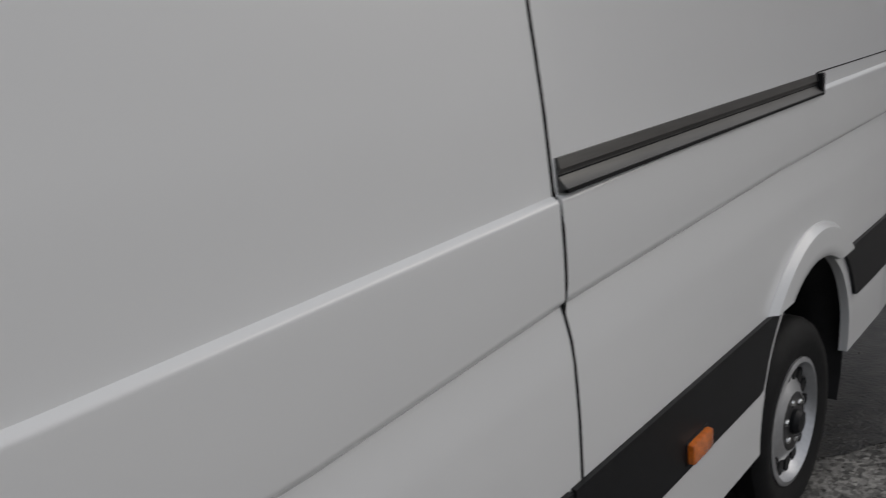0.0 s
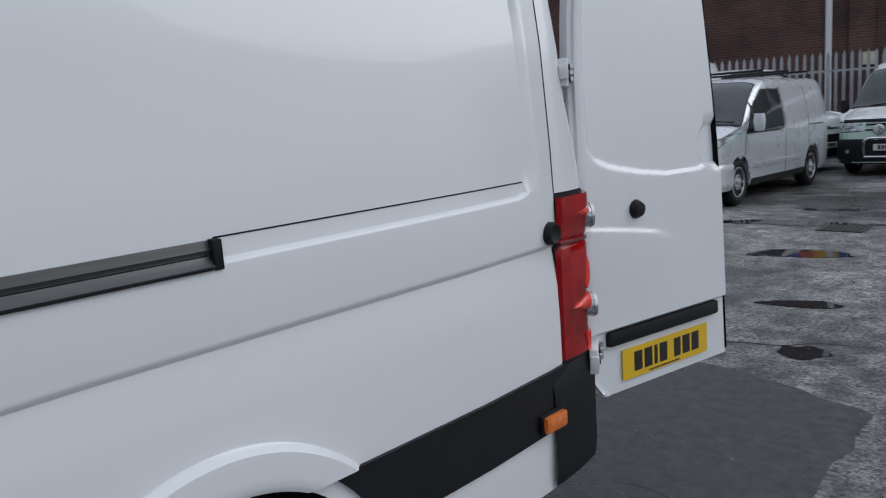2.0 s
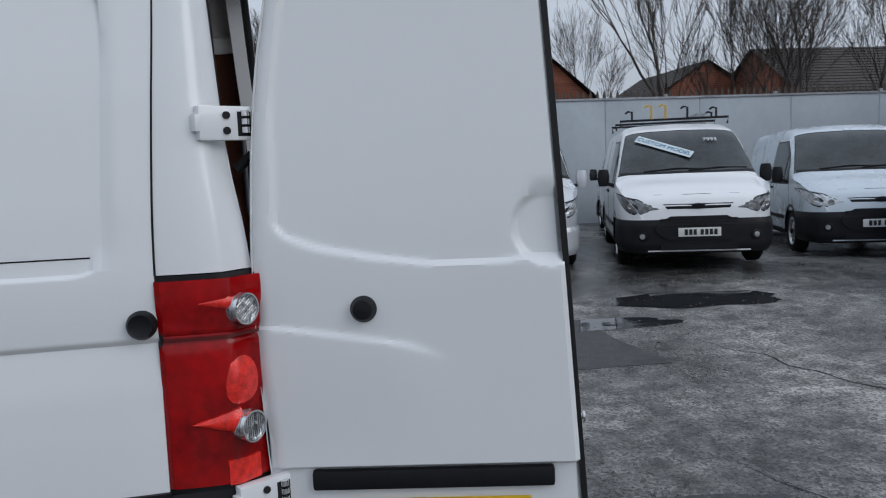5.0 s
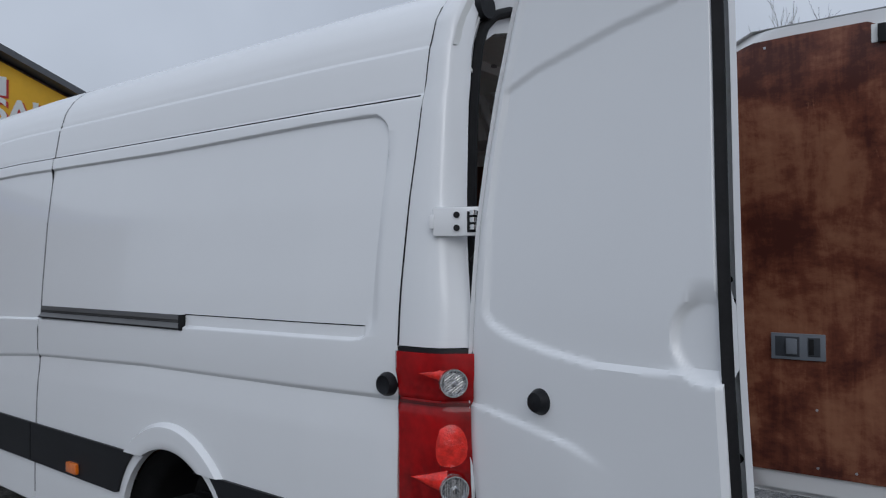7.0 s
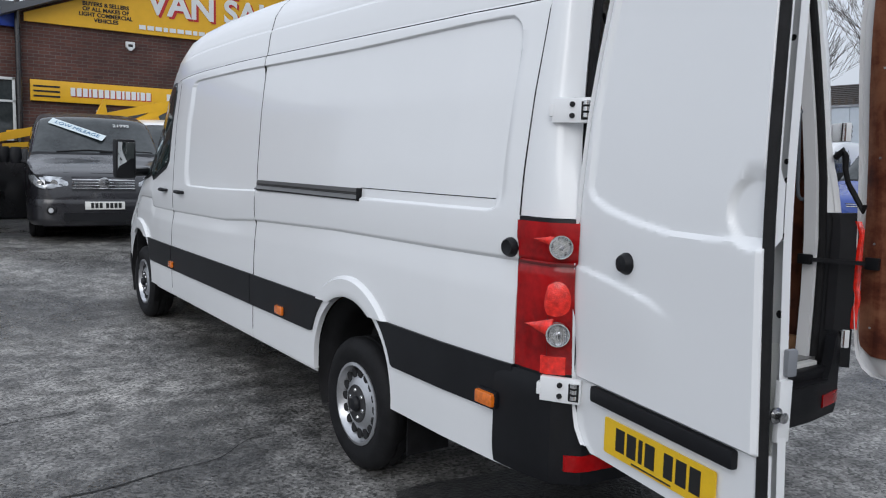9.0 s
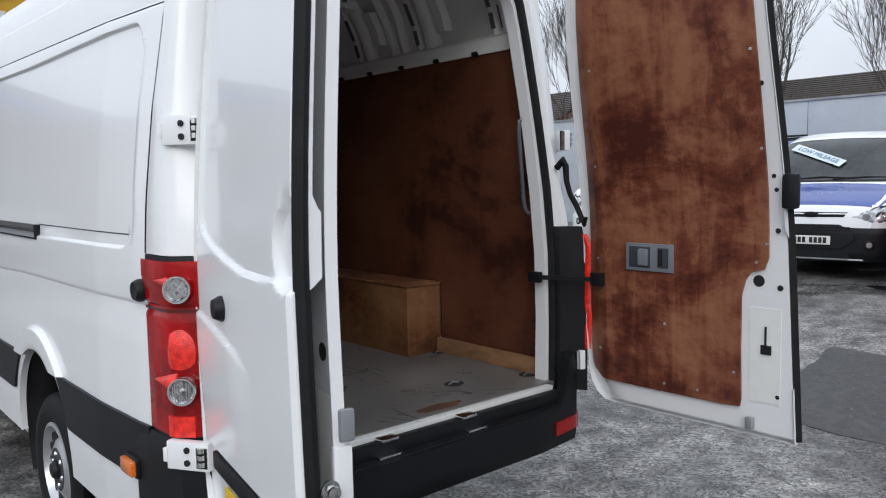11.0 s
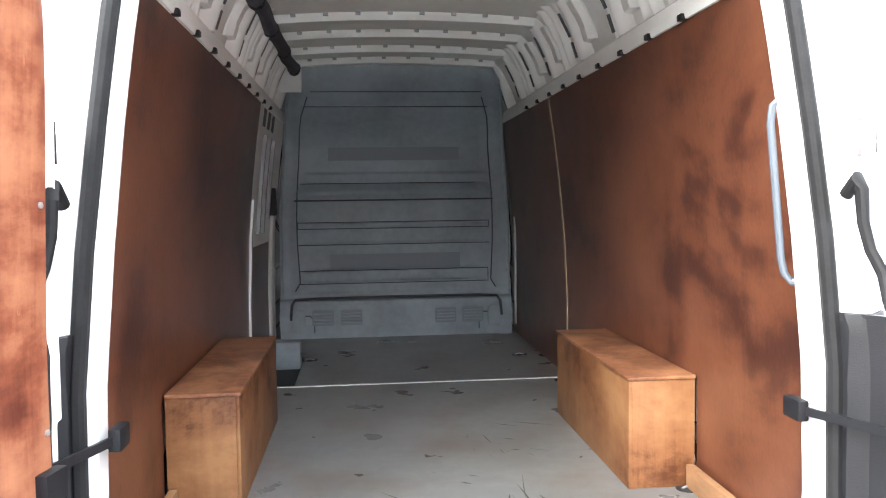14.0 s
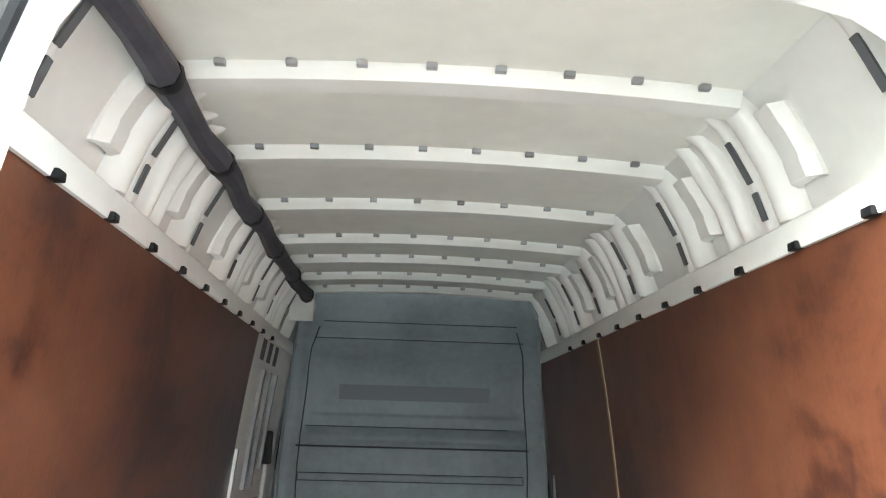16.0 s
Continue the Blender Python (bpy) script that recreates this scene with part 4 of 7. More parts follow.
def floor_material():
    m = mat("grey_floor", (0.130, 0.131, 0.130), 0.31, c2=(0.215, 0.210, 0.200), vscale=2.0, rvar=0.12, bump=0.05, bscale=120)
    n, l = m.node_tree.nodes, m.node_tree.links
    b = n["Principled BSDF"]
    src = b.inputs["Base Color"].links[0].from_socket
    tc = n["Texture Coordinate"]
    # brown rubbed-in dirt towards the sill and rust patch
    no = n.new("ShaderNodeTexNoise")
    no.inputs["Scale"].default_value, no.inputs["Detail"].default_value = 3.0, 8
    l.new(tc.outputs["Object"], no.inputs["Vector"])
    rp = n.new("ShaderNodeValToRGB")
    rp.color_ramp.elements[0].position, rp.color_ramp.elements[1].position = 0.48, 0.76
    rp.color_ramp.elements[1].color = (0.65, 0.65, 0.65, 1)
    l.new(no.outputs[0], rp.inputs[0])
    mixc = n.new("ShaderNodeMix")
    mixc.data_type = 'RGBA'
    mixc.inputs[7].default_value = (0.105, 0.072, 0.050, 1)
    l.new(rp.outputs[0], mixc.inputs[0]); l.new(src, mixc.inputs[6]); l.new(mixc.outputs[2], b.inputs["Base Color"])
    return m


floor_m = floor_material()
part("load_floor", prism([(-0.885, 0.075), (0.885, 0.075), (0.885, 0.99), (0.645, 0.99), (0.645, 1.88), (0.885, 1.88), (0.885, 2.585), (-0.885, 2.585), (-0.885, 1.95), (-0.645, 1.95), (-0.645, 0.99), (-0.885, 0.99)], 0.03, Matrix.Translation((0, 0, 0.69))), floor_m, van, "scratched grey coated plywood floor")
fr = part("load_floor", prism([(-0.885, 3.62), (-0.885, 4.10), (0.885, 4.10), (0.885, 2.589), (-0.62, 2.589), (-0.62, 3.55)], 0.03, Matrix.Translation((0, 0, 0.69))), floor_m, van, "scratched grey coated plywood floor")
part("floor_joint", B(-0.86, 0.86, 2.578, 2.596, 0.7205, 0.7235), in_white, van)
stepm = mat("step_black", (0.02, 0.021, 0.024), 0.6, var=0.3, vscale=8)
part("step_well", B(-0.90, -0.62, 2.59, 3.60, 0.50, 0.62, bev=0.01), stepm, van, "black moulded side step")
part("seat_bracket", B(-0.85, -0.66, 3.50, 3.62, 0.62, 0.80, bev=0.012), bulk_grey, van)
# scratches and scuffs, worn into the coating
rnd = random.Random(5)
scratch_m = mat("scratch_dark", (0.045, 0.038, 0.033), 0.7)
knots = [(rnd.gauss(0.18, 0.18), rnd.choice((rnd.uniform(0.15, 0.7), rnd.uniform(0.2, 1.5))), rnd.gauss(1.75, 0.4)) for k in range(14)]
for k in range(84):
    cx, cy, ca = knots[k % 14]
    x, y = min(0.6, max(-0.6, rnd.gauss(cx, 0.09))), max(0.12, rnd.gauss(cy, 0.13))
    ln, an = rnd.choice((rnd.uniform(0.02, 0.07), rnd.uniform(0.05, 0.26))), rnd.gauss(ca, 0.16)
    w = rnd.choice((0.0009, 0.0013, 0.0022, 0.0036)) * rnd.uniform(0.7, 1.3)
    q = Matrix.Translation((x, y, 0.7206)) @ Matrix.Rotation(an, 4, 'Z')
    pts = []
    scr = bmesh.new()
    bend = rnd.uniform(-0.12, 0.12)
    for j in range(5):
        a = (j / 4 - 0.5) * ln
        ww = w * (1 - abs(j - 2) / 2.4)
        pts.append((a, bend * a * a * 6 + ww, bend * a * a * 6 - ww))
    up = [scr.verts.new(q @ Vector((a, b, 0))) for a, b, c in pts]
    dn = [scr.verts.new(q @ Vector((a, c, 0))) for a, b, c in pts]
    for j in range(4):
        scr.faces.new((up[j], dn[j], dn[j + 1], up[j + 1]))
    part("scratch", scr, scratch_m, van)
rust = bmesh.new()
cvs = []
for k in range(28):
    a = 2 * math.pi * k / 28
    r = 1 + 0.35 * noise.noise(Vector((math.cos(a) * 2, math.sin(a) * 2, 3)))
    cvs.append(rust.verts.new((0.17 + 0.12 * r * math.cos(a), 0.135 + 0.035 * r * math.sin(a), 0.7207)))
rust.faces.new(cvs)
part("rust_stain", rust, mat("rust", (0.10, 0.045, 0.02), 0.8, var=0.4, vscale=18), van)
for x, y in ((0.455, 0.36), (-0.467, 0.35), (0.82, 0.235), (-0.82, 0.235), (0.845, 0.905), (-0.82, 0.93), (-0.585, 3.29), (0.735, 3.25), (0.83, 2.52)):
    rg = part("lashing_eye", lathe(bmesh.new(), [(0.050, 0), (0.050, 0.003), (0.044, 0.005), (0.040, 0.001), (0, 0.001)], 24, Matrix.Translation((x, y, 0.7195)) @ Matrix.Diagonal((1, 0.8, 1, 1))), dark, van, "recessed floor lashing eye")
    part("ring_bar", tube(bmesh.new(), [(x - 0.03, y, 0.722), (x, y + 0.006, 0.729), (x + 0.03, y, 0.722)], 0.004, 6), galv, rg)
# plywood walls, the wheel boxes and the skirting
for s, y1 in ((1, 2.60), (-1, 2.80)):
    part("ply_wall", shell(lambda y, z: (s * wall_x(z), max(y, 0.157 + 0.5 * rear_lean(z)), z), span(0.10, 0.93, 0.25, 1.88, 0.25, y1, 0.25), span(0.72, 1.08, 0.12, 2.262, 0.11), thick=(s * 0.012, 0, 0), keep=lambda y, z: not (0.93 < y < 1.88 and z < 1.08)), ply_wall, van, "reddish-brown plywood wall lining with scuffs")
part("ply_wall", shell(lambda y, z: (wall_x(z), y, z), span(2.62, 4.08, 0.25), span(0.72, 2.262, 0.11), thick=(0.012, 0, 0)), ply_wall, van, "reddish-brown plywood wall lining with scuffs")
part("joint_strip", shell(lambda y, z: (wall_x(z) - 0.004, y, z), [2.596, 2.61, 2.624], span(0.95, 2.262, 0.1), thick=(0.006, 0, 0)), mat("strip_wood", (0.40, 0.30, 0.19), 0.6, var=0.25, vscale=9), van, "pale wooden joint strip")
box_ply = stained_ply("box_ply", (0.070, 0.024, 0.010), (0.165, 0.070, 0.030), (0.25, 0.125, 0.056), 2.2, 0.5, 0.3, (0.38, 0.48, 0.58))
lid_ply = stained_ply("lid_ply", (0.06, 0.024, 0.014), (0.15, 0.06, 0.030), (0.30, 0.14, 0.07), 3.5, 0.45, 0.4)
for s, yb in ((1, 1.89), (-1, 1.96)):
    xi, xo = 0.637, 0.868
    hol = bmesh.new()
    box(hol, min(s * xi, s * (xi + 0.012)), max(s * xi, s * (xi + 0.012)), 0.925, yb, 0.7205, 1.09, bev=0.003)
    box(hol, min(s * (xi + 0.012), s * xo), max(s * (xi + 0.012), s * xo), 0.925, 0.937, 0.7205, 1.09, bev=0.003)
    box(hol, min(s * (xi + 0.012), s * xo), max(s * (xi + 0.012), s * xo), yb - 0.012, yb, 0.7205, 1.09, bev=0.003)
    bx = part("wheel_box", hol, box_ply, van, "scuffed plywood wheel-arch box")
    part("box_top", B(min(s * (xi - 0.006), s * xo), max(s * (xi - 0.006), s * xo), 0.918, yb + 0.006, 1.091, 1.103, bev=0.003), lid_ply, bx, "dark brown plywood lid")
    part("skirting", B(min(s * 0.835, s * 0.862), max(s * 0.835, s * 0.862), 0.10, 0.920, 0.721, 0.80, bev=0.003), ply_edge, van, "plywood skirting strip")
part("wire_bundle", tube(bmesh.new(), [(0.83, 2.45, 0.72), (0.82, 2.46, 0.80), (0.835, 2.44, 0.90), (0.85, 2.47, 0.94)], [0.02, 0.03, 0.026, 0.012], 8), mat("pale_sack", (0.5, 0.48, 0.44), 0.8, var=0.3, vscale=20, bump=0.4), van, "pale crumpled cloth tucked in the corner")
hb = part("grab_handle", tube(bmesh.new(), [(0.79, 0.16, 1.928), (0.745, 0.19, 1.928), (0.730, 0.195, 1.910), (0.726, 0.195, 1.87), (0.756, 0.195, 1.55), (0.764, 0.195, 1.515), (0.780, 0.19, 1.495), (0.82, 0.155, 1.490)], 0.0095, 10), mat("grab_grey", (0.07, 0.083, 0.10), 0.4, coat=0.3, var=0.1), van, "grey tubular grab handle")
for x, z in ((0.785, 1.928), (0.815, 1.49)):
    part("handle_foot", B(x - 0.012, x + 0.02, 0.12, 0.19, z - 0.016, z + 0.016, bev=0.005), trim_black, hb)
for s in (-1, 1):
    part("frame_return", shell(lambda y, z: (s * (interp(z, [(a, b) for a, b in INNER]) + 0.004 + (wall_x(min(z, 2.28)) - interp(z, [(a, b) for a, b in INNER])) * sstep(0.0, 0.05, y)), y + 0.107 + 0.5 * rear_lean(z), z), span(0.0, 0.05, 0.01), span(0.70, 2.30, 0.08)), white, van)
# ---- upper body: rails, ribs, roof bows ----
def upper_x(z):
    return interp(z, [(2.26, 0.800), (2.33, 0.795), (2.45, 0.755), (2.55, 0.705), (2.60, 0.672), (2.66, 0.60)])


for s in (-1, 1):
    part("upper_panel", shell(lambda y, z: (s * (upper_x(z) + 0.03 - 0.07 * (1 - sstep(0.12, 0.34, y))), y, z), span(0.14, 0.4, 0.05, 4.0, 0.3), span(2.24, 2.64, 0.05), thick=(s * 0.01, 0, 0)), in_white, van, "pale grey painted upper side")
    rl = part("side_rail", shell(lambda y, z: (s * (interp(z, [(2.25, 0.766), (2.262, 0.762), (2.32, 0.764), (2.335, 0.785), (2.345, 0.81)]) - 0.06 * (1 - sstep(0.12, 0.34, y))), y, z), span(0.14, 0.4, 0.05, 3.95, 0.2), span(2.25, 2.345, 0.0137), thick=(s * 0.02, 0, 0)), in_white, van)
    for k in range(11):
        y = 0.80 + 0.287 * k - 0.574
        part("clip", B(min(s * 0.752, s * 0.775), max(s * 0.752, s * 0.775), y - 0.018, y + 0.018, 2.247, 2.267, bev=0.004), trim_black, rl)

    def rib(y, w, d, z0=2.33, z1=2.625, wavy=0.0):
        return shell(lambda k, z: (s * (upper_x(z) + 0.02 - d * math.sin(math.pi * k) ** 0.6), y + (k - 0.5) * w + wavy * math.sin((z - z0) * 22), z), span(0, 1, 0.125), span(z0, z1, 0.03), thick=(s * 0.015, 0, 0))
    for k, y in enumerate((0.30, 0.86, 1.40, 1.94, 2.46, 2.86, 3.30, 3.75)):
        part("rib", rib(y, 0.10, 0.05), in_white, van)
        if y < 3.2:
            part("rib", rib(y + 0.10, 0.045, 0.03, wavy=0.0), in_white, van)
            part("bracket", shell(lambda a, z: (s * (upper_x(z) - 0.012 + 0.030 * sstep(0.030, 0.055, abs(a)) + 0.004 * (abs(z - 2.485) < 0.03)), y - 0.10 + a, z), span(-0.055, 0.055, 0.011), span(2.40, 2.57, 0.0142), thick=(s * 0.03, 0, 0)), in_white, van)
        if k in (1, 3, 5):
            part("rib", rib(y + 0.23, 0.05, 0.03, wavy=0.008), in_white, van)
            part("rib", rib(y + 0.33, 0.05, 0.03, wavy=-0.008), in_white, van)
        # dark grey sheets laid on the ribs, painted as the shade inside pressed slots
        for z0, z1 in ((2.36, 2.43), (2.455, 2.56)):
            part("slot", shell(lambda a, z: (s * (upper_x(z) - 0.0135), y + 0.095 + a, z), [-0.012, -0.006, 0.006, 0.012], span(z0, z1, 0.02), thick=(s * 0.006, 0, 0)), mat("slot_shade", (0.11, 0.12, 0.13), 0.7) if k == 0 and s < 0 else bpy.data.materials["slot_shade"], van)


for s in (-1, 1):
    # dark sheets on the panel stand in for the shade of the frame's openings
    for z0, z1, y0, y1 in ((2.365, 2.465, 0.30, 0.40), (2.49, 2.60, 0.27, 0.35)):
        part("opening_shade", shell(lambda y, z: (s * (upper_x(z) + 0.03 - 0.07 * (1 - sstep(0.12, 0.34, y)) - 0.004), y, z), span(y0, y1, 0.025), span(z0, z1, 0.025), thick=(s * 0.003, 0, 0)), bpy.data.materials["slot_shade"], van)


def ceil_z(x):
    return 2.650 - 0.028 * (x / 0.7) ** 2


ceil_grey = mat("ceiling_paint", (0.76, 0.77, 0.73), 0.5, var=0.08, vscale=1.5)
part("ceiling_skin", shell(lambda x, y: (x, y, ceil_z(x)), span(-0.66, 0.66, 0.06), span(0.26, 4.0, 0.3), thick=(0, 0, 0.01)), ceil_grey, van, "pale grey bare roof underside")
BOWS = (0.30, 0.835, 1.375, 1.92, 2.45, 2.85, 3.28, 3.66)
for y in BOWS:
    bw = part("roof_bow", shell(lambda x, k: (x, y + k * 0.055, ceil_z(x) - 0.004 - 0.034 * min(1, (1 - abs(k)) * 3)), span(-0.655, 0.655, 0.06), [-1, -0.85, -0.67, -0.3, 0.3, 0.67, 0.85, 1], thick=(0, 0, 0.01)), in_white, van, "pale pressed roof bow")
    for k in range(8):
        x = -0.56 + k * 0.16
        part("clip", B(x - 0.013, x + 0.013, y - 0.072, y - 0.052, ceil_z(x) - 0.016, ceil_z(x) - 0.002, bev=0.003), galv, bw)
pts = [(-0.665 - 0.008 * math.sin(k * 1.7), 0.14 + k * 0.19, 2.560 - 0.006 * math.cos(k * 2.3)) for k in range(20)]
dc = part("wiring_duct", tube(bmesh.new(), pts, [0.034 + 0.007 * (k % 3 == 0) for k in range(20)], 8), cable, van, "dark taped wiring duct")
for k in range(0, 20, 3):
    part("duct_clip", lathe(bmesh.new(), [(0.041, -0.02), (0.044, 0), (0.041, 0.02)], 12, Matrix.Translation(pts[k]) @ pose(0, 0, 0, 90, 0, 0)), trim_black, dc)
part("corner_gusset", prism([(3.62, 2.42), (3.80, 2.58), (3.62, 2.62)], 0.14, Matrix.Translation((-0.76, 0, 0)) @ YZ), in_white, van)

# ---- bulkhead ----
def bulk_y(z):
    return 4.12 - 0.44 * sstep(2.0, 2.66, z) ** 1.2


GR = (1.838, 1.739, 1.542, 1.505, 1.397, 1.208, 1.121)


def bulk(x, z):
    hw = interp(z, [(0.7, 0.84), (1.6, 0.835), (2.2, 0.79), (2.5, 0.72), (2.66, 0.60)])
    d = 0.0
    e = abs(x)
    d += 0.030 * sstep(0.70, 0.78, e)
    for g in GR:
        d -= 0.008 * math.exp(-((z - g) / 0.008) ** 2) * (1 - sstep(0.66, 0.70, e))
    d += 0.035 * math.exp(-((z - 1.77) / 0.045) ** 2) * (1 - sstep(0.69, 0.74, e))
    d -= 0.012 * sstep(1.90, 1.92, z) * (1 - sstep(2.25, 2.27, z)) * (1 - sstep(0.66, 0.69, e))
    d += 0.05 * (1 - sstep(0.985, 1.01, z))
    d += 0.012 * sstep(0.99, 1.0, z) * (1 - sstep(1.03, 1.06, z))
    d -= 0.01 * (sstep(2.36, 2.37, z) - sstep(2.40, 2.42, z))
    return (x / 0.84 * hw, bulk_y(z) - d, z)


bh = part("bulkhead", shell(bulk, span(-0.84, -0.64, 0.02, 0.64, 0.08, 0.84, 0.02), span(0.72, 0.98, 0.04, 1.06, 0.01, 2.66, 0.009), thick=(0, 0.02, 0)), bulk_grey, van, "dark grey moulded bulkhead with ribs")
slot_m = mat("slot_grey", (0.24, 0.275, 0.31), 0.6)
for z0, z1 in ((2.002, 2.095), (1.215, 1.325)):
    part("ribbed_slot", shell(lambda x, z: (x, bulk_y(z) - 0.006 + (0.01 if z0 > 2 else 0), z), span(-0.48, 0.47, 0.1), span(z0, z1, 0.02), thick=(0, 0.01, 0)), slot_m, bh)
for x0 in (-0.615, -0.41, 0.275, 0.475):
    v = part("vent_grille", prism(rounded(x0, x0 + 0.155, 0.812, 0.925, 0.012), 0.006, Matrix.Translation((0, 4.068, 0)) @ XZ), slot_m, bh, "slatted air vent")
    for k in range(4):
        z = 0.834 + k * 0.022
        part("slat", B(x0 + 0.012, x0 + 0.143, 4.052, 4.062, z - 0.004, z + 0.006, bev=0.002), bulk_grey, v)
for s in (-1, 1):
    part("edge_trim", tube(bmesh.new(), [bulk(s * 0.825, z)[:1] + (bulk_y(z) - 0.035, z) for z in span(0.76, 2.6, 0.12)], 0.009, 6), bulk_grey, bh)
    part("corner_moulding", prism(rounded(-0.09, 0.09, 0.78, 0.93, 0.03), 0.02, Matrix.Translation((s * 0.755, 4.07, 0)) @ XZ), bulk_grey, bh)
    for z in span(1.0, 2.5, 0.187):
        part("screw", lathe(bmesh.new(), [(0.010, 0), (0.010, 0.004), (0, 0.006)], 8, Matrix.Translation((bulk(s * 0.815, z)[0], bulk_y(z) - 0.036, z)) @ pose(0, 0, 0, 90, 0, 0)), galv, bh)
# dark tube laid on the moulding as the shade of its curved lower groove
part("moulding_groove", tube(bmesh.new(), [(-0.765, 4.045, 0.86), (-0.755, 4.045, 0.97), (-0.73, 4.048, 1.005), (-0.60, 4.05, 1.012), (0.0, 4.055, 1.014), (0.60, 4.05, 1.012), (0.73, 4.048, 1.005), (0.755, 4.045, 0.97), (0.765, 4.045, 0.86)], 0.010, 8), mat("groove_grey", (0.05, 0.06, 0.07), 0.6), bh)
groove_m = bpy.data.materials["groove_grey"]


def bulk_line(pts, r=0.0035):
    """A thin dark tube that paints a groove's shade along points (x, z) of the bulkhead."""
    path = []
    for (xa, za), (xb, zb) in zip(pts, pts[1:]):
        n = max(2, int(max(abs(xb - xa), abs(zb - za)) / 0.05))
        path += [(lambda p: (p[0], p[1] - 0.001, p[2]))(bulk(xa + (xb - xa) * k / n, za + (zb - za) * k / n)) for k in range(n)]
    p = bulk(*pts[-1])
    part("groove", tube(bmesh.new(), path + [(p[0], p[1] - 0.001, p[2])], r, 6), groove_m, bh)


for x0, x1, z0, z1 in ((-0.71, 0.69, 1.51, 1.556), (-0.70, 0.68, 1.11, 1.205)):
    bulk_line([(x0, z0), (x1, z0), (x1, z1), (x0, z1), (x0, z0)])
bulk_line([(-0.715, 1.393), (0.69, 1.393)])
bulk_line([(-0.70, 1.836), (0.60, 1.836)])
bulk_line([(-0.74, 1.715), (0.73, 1.715)], 0.006)
bulk_line([(-0.70, 2.36), (0.72, 2.36)])
bulk_line([(-0.66, 2.45), (0.68, 2.45)])
for s in (-1, 1):
    bulk_line([(s * 0.735, 1.06), (s * 0.70, 1.12), (s * 0.715, 1.40), (s * 0.72, 1.86), (s * 0.715, 2.30), (s * 0.68, 2.42)], 0.0045)
    bulk_line([(s * 0.60, 0.76), (s * 0.60, 0.85), (s * 0.63, 0.885), (s * 0.74, 0.885)])
part("white_edge", B(0.855, 0.866, 3.98, 4.03, 0.80, 1.72, bev=0.004), in_white, van)
# inside of the sliding door: bare frame above, ply below
part("door_inner", shell(lambda y, z: (-(wall_x(z) - 0.0 + 0.02 * math.sin(math.pi * min(1, max(0, (y - 2.95) / 0.75))) * (1.50 < z < 2.12)), y, z), span(2.80, 4.05, 0.05), span(0.70, 2.262, 0.03), thick=(-0.012, 0, 0)), in_white, van, "pale painted sliding door inner frame")
for y0, y1, z0, z1 in ((2.98, 3.14, 1.52, 2.10), (3.20, 3.34, 1.52, 2.10), (3.40, 3.56, 1.60, 2.10)):
    part("door_inner_rib", shell(lambda y, z: (-(wall_x(z) - 0.012), y, z), [y1 - 0.02, y1, y1 + 0.02], span(z0, z1, 0.08), thick=(-0.02, 0, 0)), galv, van)
# no holes cut: the slots' inner shade is a dark sheet on the door
for y0 in (2.95, 3.15, 3.35):
    part("door_slot_shade", shell(lambda y, z: (-(wall_x(z) - 0.004), y, z), [y0, y0 + 0.10], span(2.14, 2.24, 0.03), thick=(-0.003, 0, 0)), bpy.data.materials["slot_shade"], van)
part("ply_wall", shell(lambda y, z: (-(wall_x(z) - 0.008), y, z), span(2.87, 3.62, 0.2), span(0.74, 1.45, 0.1), thick=(-0.008, 0, 0)), ply_wall, van)
part("door_edge", shell(lambda y, z: (-(wall_x(z) - 0.012), y, z), [2.815, 2.85], span(0.80, 1.72, 0.1), thick=(-0.012, 0, 0)), white, van)
part("door_pillar", tube(bmesh.new(), [(-(wall_x(z) - 0.015), 3.68, z) for z in span(0.78, 1.75, 0.12)], 0.012, 8), in_white, van)
part("inner_door_handle", B(-0.855, -0.80, 3.60, 3.66, 1.62, 1.80, bev=0.012), trim_black, van)
part("outer_floor_pan", B(-0.62, 0.62, 0.10, 4.6, 0.60, 0.685, bev=0.0), dark, van)


# ---- the yard ----
def ground_z(x, y):
    """The yard dips where the van stands and rises towards its edges."""
    dx = max(abs(x) - 1.2, 0)
    dy = max(-1.2 - y, y - 3.5, 0)
    d = math.hypot(dx, dy)
    r = 0.29 * sstep(1.0, 8.0, d) * (1 - 0.5 * sstep(4.0, 11.0, -y)) + 0.11 * sstep(5.0, 9.0, y)
    return r + (0.006 * noise.noise(Vector((x * 0.7, y * 0.7, 0))) + 0.004 * noise.noise(Vector((x * 2.1, y * 2.1, 5)))) * sstep(0.2, 1.2, d)


